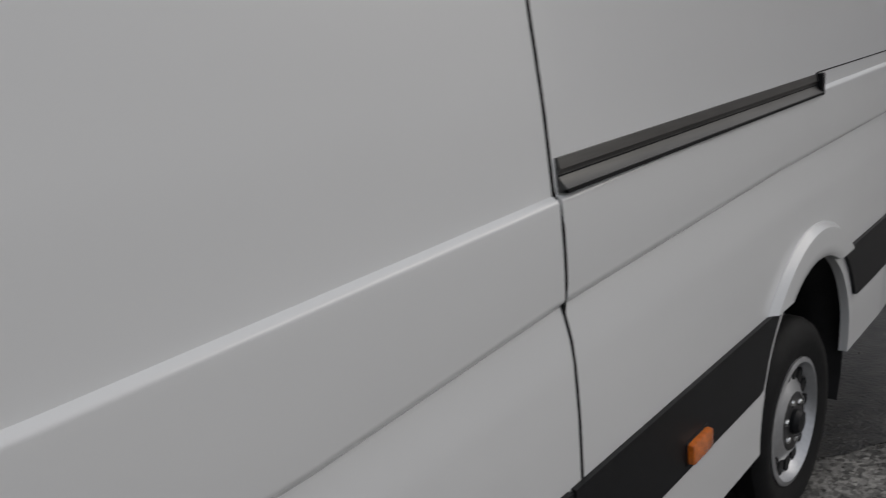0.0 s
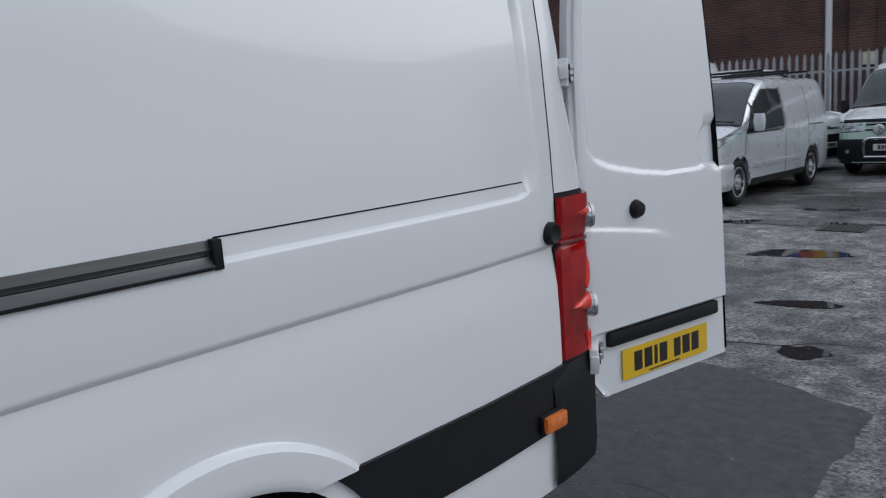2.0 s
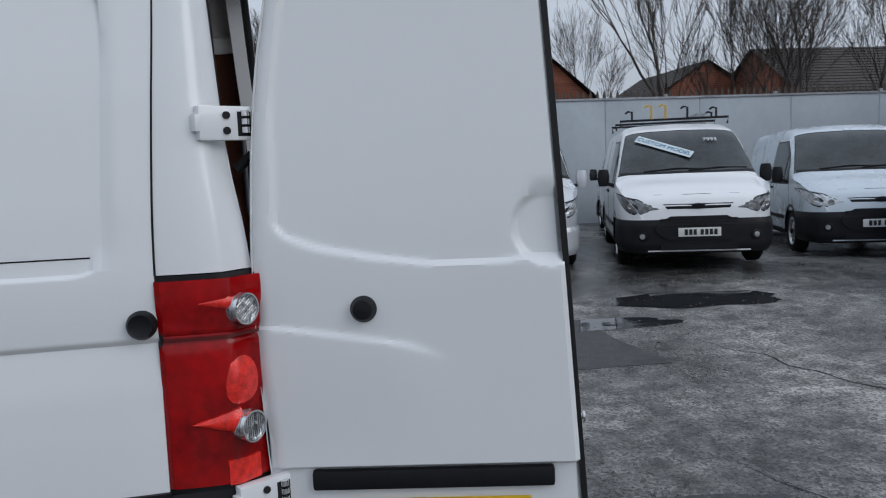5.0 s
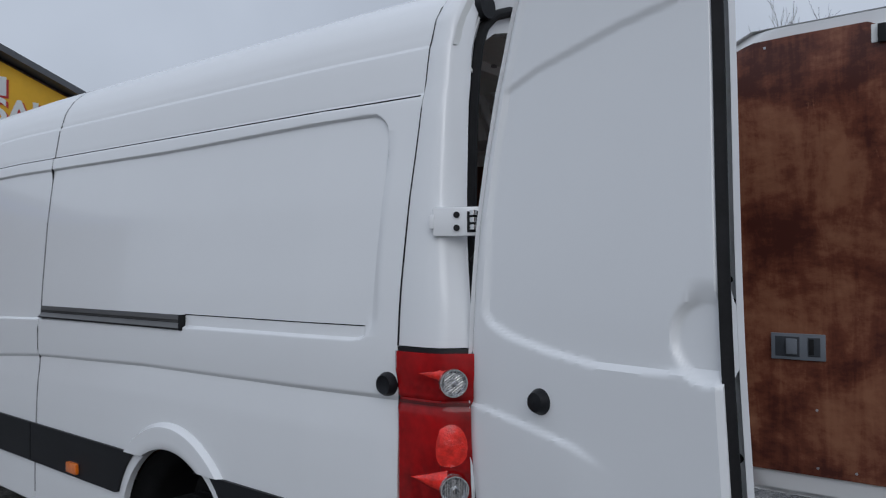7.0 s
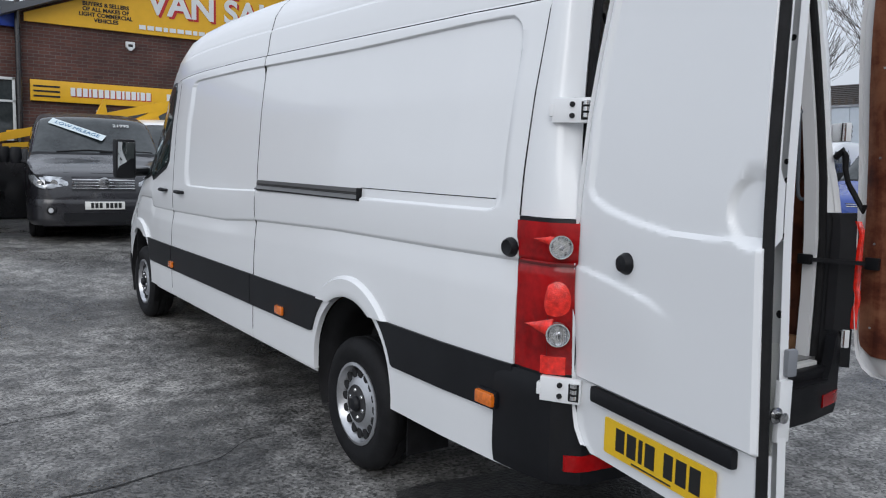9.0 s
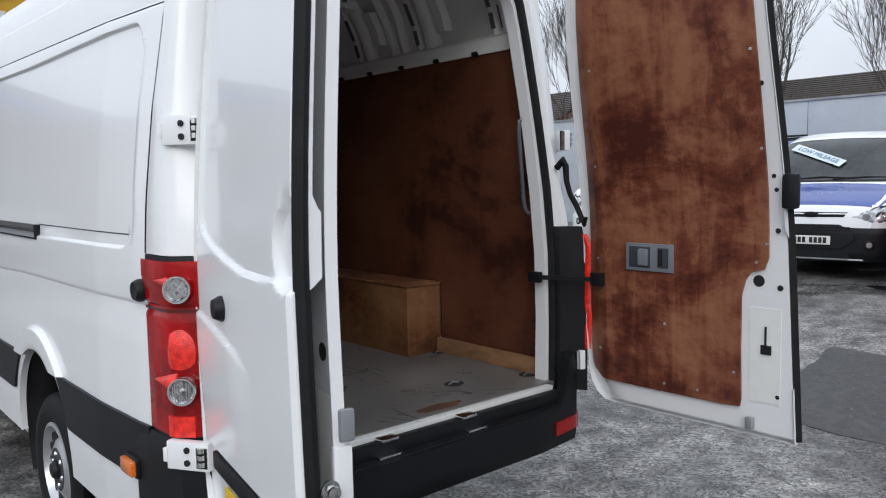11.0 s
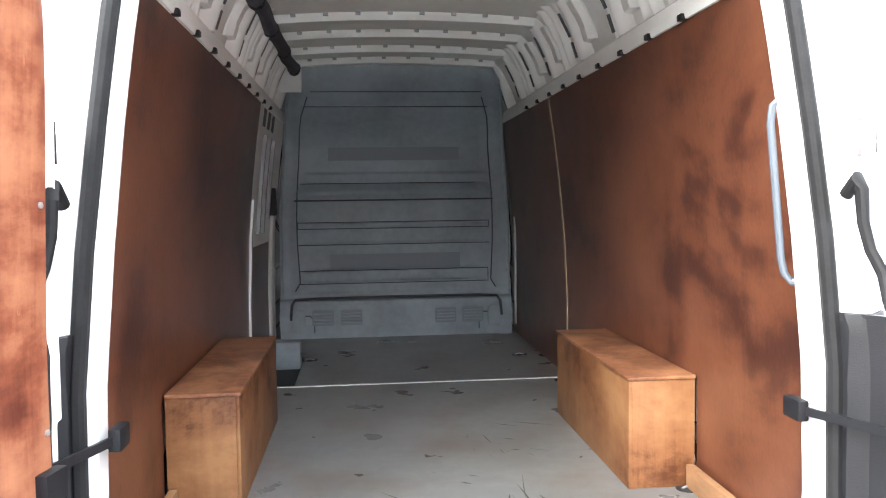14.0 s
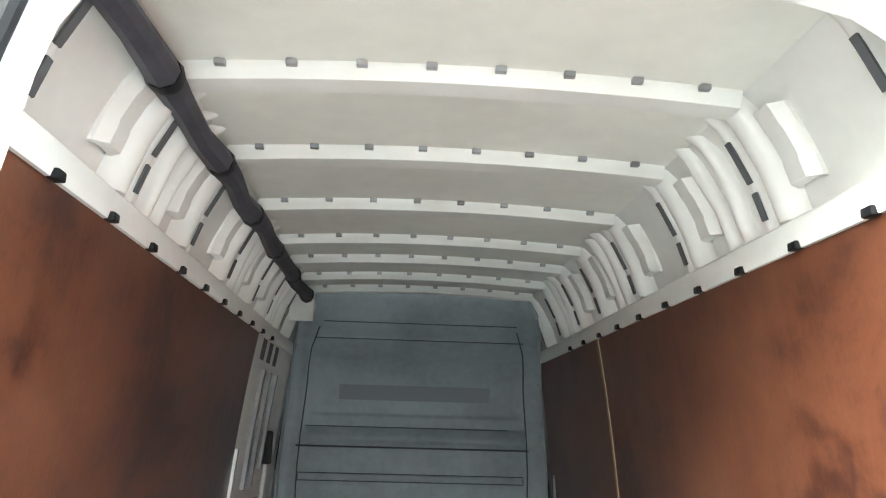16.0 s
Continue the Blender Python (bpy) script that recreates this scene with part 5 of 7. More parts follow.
def tarmac_material():
    m = mat("wet_tarmac", (0.060, 0.059, 0.058), 0.5, c2=(0.215, 0.208, 0.196), vscale=0.7, bump=1.0, bscale=42, detail=12)
    n, l = m.node_tree.nodes, m.node_tree.links
    b, tc = n["Principled BSDF"], n["Texture Coordinate"]

    def noise_node(scale, detail, lo, hi, a, c):
        q, r = n.new("ShaderNodeTexNoise"), n.new("ShaderNodeMapRange")
        q.inputs["Scale"].default_value, q.inputs["Detail"].default_value = scale, detail
        r.inputs[1].default_value, r.inputs[2].default_value, r.inputs[3].default_value, r.inputs[4].default_value = lo, hi, a, c
        l.new(tc.outputs["Object"], q.inputs["Vector"]); l.new(q.outputs[0], r.inputs[0])
        return r.outputs[0]
    wet = noise_node(0.42, 8, 0.42, 0.60, 0.58, 0.14)
    damp = noise_node(0.42, 6, 0.42, 0.60, 1.12, 0.62)
    blot = noise_node(5.0, 12, 0.32, 0.68, 0.45, 1.55)
    grain = noise_node(38, 3, 0.3, 0.7, -0.10, 0.14)
    add = n.new("ShaderNodeMath")
    add.use_clamp = True
    l.new(wet, add.inputs[0]); l.new(grain, add.inputs[1]); l.new(add.outputs[0], b.inputs["Roughness"])
    # pale stones in the surface
    vo = n.new("ShaderNodeTexVoronoi")
    vo.inputs["Scale"].default_value = 62
    l.new(tc.outputs["Object"], vo.inputs["Vector"])
    rp = n.new("ShaderNodeMapRange")
    rp.inputs[1].default_value, rp.inputs[2].default_value, rp.inputs[3].default_value, rp.inputs[4].default_value = 0.0, 1.0, 0.30, 1.90
    sp = n.new("ShaderNodeSeparateColor")
    l.new(vo.outputs["Color"], sp.inputs[0]); l.new(sp.outputs[0], rp.inputs[0])
    src = b.inputs["Base Color"].links[0].from_socket
    mu = n.new("ShaderNodeMix")
    mu.data_type, mu.blend_type = 'RGBA', 'MULTIPLY'
    mu.inputs[0].default_value = 1
    dm, d2 = n.new("ShaderNodeMath"), n.new("ShaderNodeMath")
    dm.operation = d2.operation = 'MULTIPLY'
    l.new(damp, dm.inputs[0]); l.new(blot, dm.inputs[1]); l.new(dm.outputs[0], d2.inputs[0]); l.new(rp.outputs[0], d2.inputs[1])
    l.new(src, mu.inputs[6]); l.new(d2.outputs[0], mu.inputs[7]); l.new(mu.outputs[2], b.inputs["Base Color"])
    return m


tarmac = tarmac_material()
gx = span(-300, -40, 30, -14, 3, 14, 0.3, 40, 3, 300, 30)
gy = span(-300, -40, 30, -20, 3, 18, 0.3, 40, 3, 300, 30)
ground = tagged(part("ground", shell(lambda x, y: (x, y, ground_z(x, y)), gx, gy), tarmac), "wet patched dark grey tarmac yard", "ground", kind="structure")


def blob(cx, cy, rx, ry, seed, dz=0.003, n=40, rough=0.35, turn=0.0):
    """A flat uneven patch that follows the ground."""
    bm = bmesh.new()
    c = bm.verts.new((cx, cy, ground_z(cx, cy) + dz))
    rings = []
    for f in (0.35, 0.7, 1.0):
        ring = []
        for k in range(n):
            a = 2 * math.pi * k / n
            r = f * (1 + rough * noise.noise(Vector((math.cos(a) * 1.7 + seed, math.sin(a) * 1.7, seed))) + 0.3 * rough * noise.noise(Vector((math.cos(a) * 6 + seed, math.sin(a) * 6, seed))))
            px, py = rx * r * math.cos(a), ry * r * math.sin(a)
            x, y = cx + px * math.cos(turn) - py * math.sin(turn), cy + px * math.sin(turn) + py * math.cos(turn)
            ring.append(bm.verts.new((x, y, ground_z(x, y) + dz)))
        rings.append(ring)
    for k in range(n):
        bm.faces.new((c, rings[0][k], rings[0][(k + 1) % n]))
        for a, b in zip(rings, rings[1:]):
            bm.faces.new((a[k], b[k], b[(k + 1) % n], a[(k + 1) % n]))
    return bm


water = mat("puddle_water", (0.020, 0.021, 0.023), 0.04, spec=0.9, bump=0.02, bscale=14)
for k, (x, y, rx, ry, tn) in enumerate(((-0.67, -2.80, 0.17, 0.13, 0.3), (0.3, -5.5, 0.5, 0.16, 0.2), (0.9, -7.0, 0.9, 0.16, 0.15), (1.6, -5.0, 0.35, 0.12, 0.4), (5.0, -1.6, 0.42, 0.30, 0.5), (4.3, -2.7, 0.9, 0.22, 1.4), (4.9, -4.1, 0.9, 0.35, 1.3),
                                         (-0.3, -3.9, 0.3, 0.10, 0.2), (0.2, -8.2, 1.1, 0.12, 0.1), (8.0, 0.4, 0.9, 0.3, 1.4), (7.2, -0.6, 0.5, 0.2, 1.2), (-3.2, 7.5, 0.8, 0.15, 0.2), (-4.6, 5.2, 1.2, 0.12, 0.1))):
    tagged(part("puddle", blob(x, y, rx, ry, 3.1 * k, 0.004, turn=tn), water), "shallow rain puddle lying on the tarmac", "puddle", "puddles")
patch_m = mat("patch_tarmac", (0.020, 0.020, 0.021), 0.45, c2=(0.062, 0.060, 0.058), vscale=14, bump=1.0, bscale=48, rvar=0.15)
for pts, nm in ((((-1.33, -1.99), (-0.45, -2.3), (0.45, -2.35), (0.75, -0.5), (0.6, 1.0), (-0.9, 1.2), (-1.42, 0.4)), "patch"), (((2.9, -2.9), (4.6, -2.6), (5.2, 0.6), (3.2, 0.4)), "patch")):
    bm = bmesh.new()
    cx, cy = sum(p[0] for p in pts) / len(pts), sum(p[1] for p in pts) / len(pts)
    out = []
    for (xa, ya), (xb, yb) in zip(pts, pts[1:] + pts[:1]):
        for k in range(14):
            f = k / 14
            x, y = xa + (xb - xa) * f, ya + (yb - ya) * f
            out.append((x + 0.05 * noise.noise(Vector((x * 5, y * 5, 1))), y + 0.05 * noise.noise(Vector((x * 5, y * 5, 7)))))
    rings = [[bm.verts.new((cx + (x - cx) * f, cy + (y - cy) * f, ground_z(cx + (x - cx) * f, cy + (y - cy) * f) + 0.003)) for x, y in out] for f in (0.02, 0.25, 0.5, 0.75, 1.0)]
    for a, b in zip(rings, rings[1:]):
        for k in range(len(out)):
            bm.faces.new((a[k], a[(k + 1) % len(out)], b[(k + 1) % len(out)], b[k]))
    tagged(part("tarmac_patch", bm, patch_m), "darker tarmac repair patch in the yard", "ground", kind="structure")
# loose stones and grit
rnd = random.Random(11)
grit = bmesh.new()
for k in range(1500):
    x, y = (rnd.uniform(-3.2, 3.5), rnd.uniform(-5.5, 0.8)) if k % 3 else (rnd.uniform(3, 7), rnd.uniform(-5, 2))
    if noise.noise(Vector((x * 0.9, y * 0.9, 2))) < -0.05:
        continue
    r = rnd.uniform(0.004, 0.013)
    z = ground_z(x, y) + 0.003
    top = grit.verts.new((x + rnd.uniform(-r, r) * 0.4, y, z + r * 0.8))
    base = [grit.verts.new((x + r * math.cos(a + k), y + r * math.sin(a + k), z)) for a in (0, 1.3, 2.5, 3.9, 5.1)]
    for j in range(5):
        grit.faces.new((top, base[j], base[(j + 1) % 5]))
tagged(part("loose_grit", grit, mat("grit", (0.13, 0.125, 0.12), 0.7, var=0.4, vscale=9), smooth=0), "loose grey grit scattered on the tarmac", "gravel", kind="stuff")
# cracks
crk = bmesh.new()
for (x, y, an, ln) in ((-1.2, -3.2, 0.4, 2.2), (-2.6, -0.9, 0.2, 2.0), (-4.5, 3.0, 0.1, 2.5), (-3.2, 1.6, 0.3, 2.2), (-2.9, 4.2, 2.9, 1.6), (3.9, -1.8, 1.5, 1.6), (5.0, -2.7, 1.2, 2.2), (0.9, -4.2, 0.3, 2.8)):
    prev = None
    for k in range(26):
        f = k / 25
        px, py = x + ln * f * math.cos(an), y + ln * f * math.sin(an)
        o = 0.10 * noise.noise(Vector((px * 3, py * 3, an)))
        px, py = px - o * math.sin(an), py + o * math.cos(an)
        w = 0.006 * (1 - abs(2 * f - 1)) + 0.002
        z = ground_z(px, py) + 0.0035
        cur = (crk.verts.new((px - w * math.sin(an), py + w * math.cos(an), z)), crk.verts.new((px + w * math.sin(an), py - w * math.cos(an), z)))
        if prev:
            crk.faces.new((prev[0], prev[1], cur[1], cur[0]))
        prev = cur
tagged(part("tarmac_cracks", crk, mat("crack", (0.015, 0.015, 0.015), 0.9), smooth=0), "dark crack lines in the tarmac", "ground", kind="structure")
x, y = 0.28, -6.8
dr = empty("drain_cover", "rusty square iron drain grating set in tarmac", "drain")
dr.location = (x, y, ground_z(x, y))
iron = mat("iron", (0.05, 0.045, 0.04), 0.6, metal=0.4, var=0.3)
part("frame", prism(rounded(-0.24, 0.24, -0.20, 0.20, 0.02), 0.008), iron, dr)
for k in range(6):
    part("slot", B(-0.19 + k * 0.066, -0.16 + k * 0.066, -0.16, 0.16, 0.006, 0.011), dark, dr)


# ---- parked vehicles ----
screen_glass = mat("dark_glass", (0.014, 0.018, 0.020), 0.06, coat=0.2, spec=0.45, c2=(0.05, 0.058, 0.060), vscale=1.6)
lamp_glass = mat("headlamp", (0.45, 0.47, 0.49), 0.10, metal=0.5, coat=1.0, var=0.5, vscale=14)
lamp_dark = mat("dark_headlamp", (0.10, 0.105, 0.11), 0.10, metal=0.3, coat=1.0, var=0.5, vscale=14)
banner_m = mat("screen_banner", (0.62, 0.70, 0.72), 0.6, var=0.05)
banner_ink = mat("banner_ink", (0.05, 0.16, 0.30), 0.6)
price_ink = mat("price_ink", (0.70, 0.72, 0.72), 0.6)
clamp_m = mat("clamp_yellow", (0.6, 0.38, 0.02), 0.5)
alloy_m = mat("alloy", (0.50, 0.51, 0.53), 0.3, metal=0.8, var=0.1)


def words(text, size, m, material, parent, name="lettering", depth=0.002, bold=0.0):
    cu = bpy.data.curves.new(name, 'FONT')
    cu.body, cu.size, cu.extrude, cu.offset = text, size, depth, bold
    cu.align_x, cu.align_y = 'CENTER', 'CENTER'
    tmp = bpy.data.objects.new(name, cu)
    scene.collection.objects.link(tmp)
    me = bpy.data.meshes.new_from_object(tmp.evaluated_get(bpy.context.evaluated_depsgraph_get()))
    bpy.data.objects.remove(tmp)
    bpy.data.curves.remove(cu)
    me.materials.append(material)
    ob = new(name, me)
    ob.matrix_world = m
    if parent:
        ob.parent = parent
    return ob


def smooth_table(table):
    """A rounded curve through the points of a table, with no overshoot between them."""
    xs, ys = np.array([a for a, _ in table], float), np.array([b for _, b in table], float)
    h = np.diff(xs)
    d = np.diff(ys) / h
    m = np.zeros(len(xs))
    m[0], m[-1] = d[0], d[-1]
    for i in range(1, len(xs) - 1):
        if d[i - 1] * d[i] > 0:
            w1, w2 = 2 * h[i] + h[i - 1], h[i] + 2 * h[i - 1]
            m[i] = (w1 + w2) / (w1 / d[i - 1] + w2 / d[i])

    def at(x):
        x = min(max(x, xs[0]), xs[-1])
        i = int(min(max(np.searchsorted(xs, x) - 1, 0), len(h) - 1))
        t = (x - xs[i]) / h[i]
        return float((2 * t ** 3 - 3 * t * t + 1) * ys[i] + (t ** 3 - 2 * t * t + t) * h[i] * m[i] + (3 * t * t - 2 * t ** 3) * ys[i + 1] + (t ** 3 - t * t) * h[i] * m[i + 1])
    return at


def vehicle(name, label, paint, pos, heading, L=4.97, W=1.96, H=1.97, top=None, fo=0.98, wb=2.93, R=0.33, bumper=None, lamps=None, group="parked vans", banner="", price="", low=None, glass_rear=False, rack=0, alloy=False, bull=False, poptop=None, style="swept", plate=white_plate, category="van", tail=False, stripe=None):
    """A parked van or car, built nose first along +y and turned to its heading."""
    v = empty(name, label, category, group)
    T = top or [(0.0, 0.60), (-0.03, 0.80), (-0.10, 0.93), (-0.35, 1.05), (-0.92, 1.24), (-1.25, 1.52), (-1.62, 1.81), (-1.85, H - 0.07), (-2.3, H), (-L + 0.15, H - 0.02), (-L, H - 0.12)]
    roof_z = smooth_table(sorted(T))
    plan = smooth_table([(0, 0.66), (0.03, 0.77), (0.09, 0.855), (0.2, 0.925), (0.45, 0.978), (0.9, 1.0), (L - 0.4, 1.0), (L, 0.95)])

    def hw(y):
        return W / 2 * plan(-y)
    SQ = [0.0, 0.20, 0.31, 0.38, 0.44, 0.66, 0.76, 0.86, 0.95, 1.0]
    cache = {}

    def section(y):
        """The half section at y: curves of x and z from the roof's middle to the sill, and x by height."""
        key = round(y, 4)
        if key not in cache:
            zt, w = roof_z(y), hw(y)
            waist = min(1.04, zt - 0.05)
            wt = w - 0.20 * max(0, zt - waist - 0.1)
            zs = [zt, zt - 0.010, zt - 0.034, zt - 0.080, zt - 0.17 if zt - waist > 0.3 else zt - (zt - waist) * 0.5, waist, waist - 0.13 if waist > 0.62 else waist - 0.02, min(0.48, waist - 0.06), 0.32, 0.25]
            xs = [0.0, wt * 0.56, wt * 0.83, wt * 0.945, wt, w - 0.008, w, w * 0.997, w * 0.985, w * 0.955]
            fx, fz = smooth_table(list(zip(SQ, xs))), smooth_table(list(zip(SQ, zs)))
            qq = [k / 40 for k in range(41)]
            cache[key] = (fx, fz, [fz(q) for q in qq][::-1], [fx(q) for q in qq][::-1])
        return cache[key]

    def sec(y, q, off=0.0):
        fx, fz, _, _ = section(y)
        a = abs(q)
        return (math.copysign(fx(a) + off * min(1, a * 2.2), q), y, fz(a) + off * max(0, 1 - a * 2.2))

    def side_x(y, z):
        k = math.floor(y / 0.04)
        f = y / 0.04 - k
        (_, _, za, xa), (_, _, zb, xb) = section(k * 0.04), section((k + 1) * 0.04)
        return float(np.interp(z, za, xa)) * (1 - f) + float(np.interp(z, zb, xb)) * f
    march = [-0.02 * k for k in range(61)]

    def front(x, z):
        """How far forward the nose reaches at x and height z."""
        x, last = abs(x), None
        for y in march:
            _, _, zz, xx = section(y)
            gap = min(zz[-1] - z, float(np.interp(z, zz, xx)) - x)
            if gap >= 0:
                return y if last is None else y + 0.02 * (gap / (gap - last) if gap - last > 1e-9 else 0)
            last = gap
        return march[-1]
    ax, ar = (-fo, -fo - wb), R + 0.055
    Ys = sorted(set([y for y, _ in T] + span(-L, -2.4, 0.10, 0, 0.04) + [a + ar * math.cos(u) for a in ax for u in span(0, math.pi, 0.2)]))
    qs = [-q for q in (1, 0.97, 0.94, 0.91, 0.88, 0.85, 0.82, 0.79, 0.76, 0.72, 0.69, 0.66, 0.60, 0.54, 0.48, 0.44, 0.41, 0.38, 0.345, 0.31, 0.26, 0.20, 0.1)]
    qs = qs + [0] + [-q for q in qs[::-1]]
    bm = bmesh.new()
    g = [[bm.verts.new(sec(y, q)) for q in qs] for y in Ys]
    for col in g:
        for q, p in zip(qs, col):
            for a in ax:
                d = math.hypot(p.co.y - a, p.co.z - R)
                if abs(q) > 0.7 and ar - 0.05 < d < ar and p.co.z > 0.30:
                    p.co.y, p.co.z = a + (p.co.y - a) * ar / d, R + (p.co.z - R) * ar / d
    for i in range(len(Ys) - 1):
        for j in range(len(qs) - 1):
            c = (g[i][j].co + g[i + 1][j + 1].co) / 2
            if abs(qs[j]) > 0.7 and abs(qs[j + 1]) > 0.7 and any(math.hypot(c.y - a, c.z - R) < ar - 0.004 for a in ax):
                continue
            bm.faces.new((g[i][j], g[i + 1][j], g[i + 1][j + 1], g[i][j + 1]))
    bm.faces.new([g[0][j] for j in range(len(qs))])
    bm.faces.new([g[-1][j] for j in range(len(qs))][::-1])
    body = part("body", bm, paint, v, smooth=50)

    # patches that lie on the body
    def face(nm, edges, z0, z1, m, d=0.02, own=v, nx=14, nz=5, lab=""):
        """On the nose, between the x limits that edges(f) gives from foot to head."""
        def at(k, f):
            x0, x1 = edges(f)
            x, z = x0 + (x1 - x0) * k, z0 + (z1 - z0) * f
            return (x * (1 + d / W), front(x, z) + d, z)
        return part(nm, shell(at, span(0, 1, 1 / nx), span(0, 1, 1 / nz), thick=(0, -0.05, 0)), m, own, lab)

    def side(nm, rear, fore, z0, z1, m, off=0.006, own=v, ny=10, nz=6):
        """On both flanks, between the y limits that rear(f) and fore(f) give from foot to head."""
        for s in (-1, 1):
            def at(k, f):
                z = z0 + (z1 - z0) * f
                y = rear(f) + (fore(f) - rear(f)) * k
                return (s * (side_x(y, z) + off), y, z)
            part(nm, shell(at, span(0, 1, 1 / ny), span(0, 1, 1 / nz), thick=(-s * 0.025, 0, 0)), m, own)
    for s in (-1, 1):
        for a in ax:
            w = hw(a)
            ring = shell(lambda u, k: (s * (side_x(a + ar * math.cos(u), R + ar * math.sin(u)) + 0.006 - 0.014 * abs(k - 0.4)), a + (ar - 0.012 + 0.05 * k) * math.cos(u), R + (ar - 0.012 + 0.05 * k) * math.sin(u)), span(-0.12, math.pi + 0.12, 0.15), [0, 0.4, 1], thick=(-s * 0.12, 0, 0))
            part("wheel_arch", ring, low or paint, body)
            part("arch_liner", prism([(a + ar * math.cos(u), R + ar * math.sin(u)) for u in span(-0.4, math.pi + 0.4, 0.3)], 0.01, Matrix.Translation((s * (w - 0.24), 0, 0)) @ YZ), dark, body)
            road_wheel(v, s * (w - 0.118), a, R, s, R=R, rim=R * 0.64, width=0.21, slots=10 if alloy else 12, alloy=alloy, material=alloy_m if alloy else steel)
    part("underbody", B(-W * 0.40, W * 0.40, -L + 0.2, -0.25, 0.20, 0.30), dark, v)
    # windscreen in its black surround
    yb, yt = [y for y, _ in T][4] - 0.03, T[6][0] - 0.05
    mid = 0.5 * (yb + yt)

    def screen(q, f, k, off):
        y = yb + (yt - yb) * f - 0.10 * abs(q) ** 3 * (1 - f) * k
        return sec(y, q * (0.385 - 0.045 * f) * k, off)
    part("screen_surround", shell(lambda q, f: screen(q, f, 1.04, 0.004), span(-1, 1, 0.08), span(-0.06, 1.05, 0.1), thick=(0, -0.02, -0.02)), trim_black, v)
    ws = part("windscreen", shell(lambda q, f: screen(q, f, 1.0, 0.009), span(-1, 1, 0.08), span(0, 1, 0.08), thick=(0, -0.015, -0.02)), screen_glass, v, "dark sloping windscreen")
    for x0, x1 in ((-0.03, -0.82), (0.55, -0.30)):
        part("wiper", tube(bmesh.new(), [screen(x0, 0.0, 1, 0.016), screen((x0 + x1) / 2, 0.055, 1, 0.022), screen(x1, 0.03, 1, 0.018)], 0.011, 6), rubber, ws)
    part("rear_view_mirror", B(-0.11, 0.11, yt - 0.05, yt - 0.02, interp(yt, sorted(T)) - 0.16, interp(yt, sorted(T)) - 0.09, bev=0.01), dark, ws)
    # cab door: window, quarter light, seams, handle, mirror
    zt, zw = roof_z(yt) - 0.13, 1.07 if roof_z(yb) > 1.15 else 1.0
    yr = yt - 0.72
    lean = smooth_table([(0, yb - 0.20), (0.6, (yb * 0.45 + yt * 0.55) - 0.06), (1, yt - 0.10)])
    side("window_surround", lambda f: yr - 0.025, lambda f: lean(f) + 0.03, zw - 0.025, zt + 0.02, trim_black, 0.003)
    side("side_window", lambda f: yr + 0.04 * (f > 0.9), lean, zw, zt, screen_glass, 0.008)
    side("quarter_post", lambda f: yb - 0.52, lambda f: yb - 0.49, zw, zw + (zt - zw) * 0.72, trim_black, 0.012, ny=2)
    if glass_rear:
        for a0, a1 in ((yr - 0.12, yr - 1.15), (yr - 1.27, -L + 0.28)):
            side("rear_side_window", lambda f: a1 + 0.03 * f, lambda f: a0, zw + 0.02, zt + 0.01, screen_glass, 0.006)
    seam = lambda y: side("door_seam", lambda f: y - 0.006, lambda f: y + 0.006, 0.36, zt + 0.06, rubber, 0.0025, ny=1, nz=14)
    seam(yr - 0.07)
    if not glass_rear:
        seam(yr - 1.12)
        side("slide_rail", lambda f: -L + 0.35, lambda f: yr - 1.14, 1.00, 1.022, trim_black, 0.004, ny=12, nz=2)
    side("door_seam", lambda f: yb - 0.13 - 0.05 * f, lambda f: yb - 0.118 - 0.05 * f, 0.60, zw - 0.03, rubber, 0.0025, ny=1, nz=8)
    side("rubbing_strip", lambda f: -fo - wb + R + 0.12, lambda f: -fo - R - 0.12, 0.50, 0.555, trim_black if low else paint, 0.014, ny=14, nz=3)
    side("sill", lambda f: -fo - wb + R + 0.08, lambda f: -fo - R - 0.08, 0.255, 0.34, trim_black, 0.010, ny=14, nz=2)
    for s in (-1, 1):
        cap = trim_black if low or style != "swept" or paint in (white,) else paint
        xm = side_x(yb - 0.30, 1.12)
        mr = part("mirror", shell(lambda u, f: (s * (xm + 0.15 + 0.085 * math.cos(u) * (1 - 0.25 * f * f)), yb - 0.30 + 0.055 * math.sin(u) * (1 - 0.15 * f * f), zw + 0.13 + 0.12 * f), span(0, 2 * math.pi, 0.35), [-1, -0.92, -0.6, 0, 0.6, 0.92, 1], thick=(0, 0, 0)), cap, v)
        part("mirror_glass", B(s * (xm + 0.15) - 0.065, s * (xm + 0.15) + 0.065, yb - 0.358, yb - 0.350, zw + 0.04, zw + 0.22, bev=0.002), screen_glass, mr)
        part("mirror_arm", tube(bmesh.new(), [(s * (xm - 0.05), yb - 0.28, zw), (s * (xm + 0.10), yb - 0.30, zw + 0.05)], 0.026, 6), trim_black, mr)
        for y in (yr + 0.05, yr - 0.20):
            part("door_handle", B(s * side_x(y, 0.98) - 0.006, s * side_x(y, 0.98) + 0.022, y - 0.08, y + 0.08, 0.965, 1.0, bev=0.006), trim_black if low or cap is trim_black else paint, v)
    # nose: bonnet seam, bumper, grilles, lamps, plate
    w = hw(-0.1)
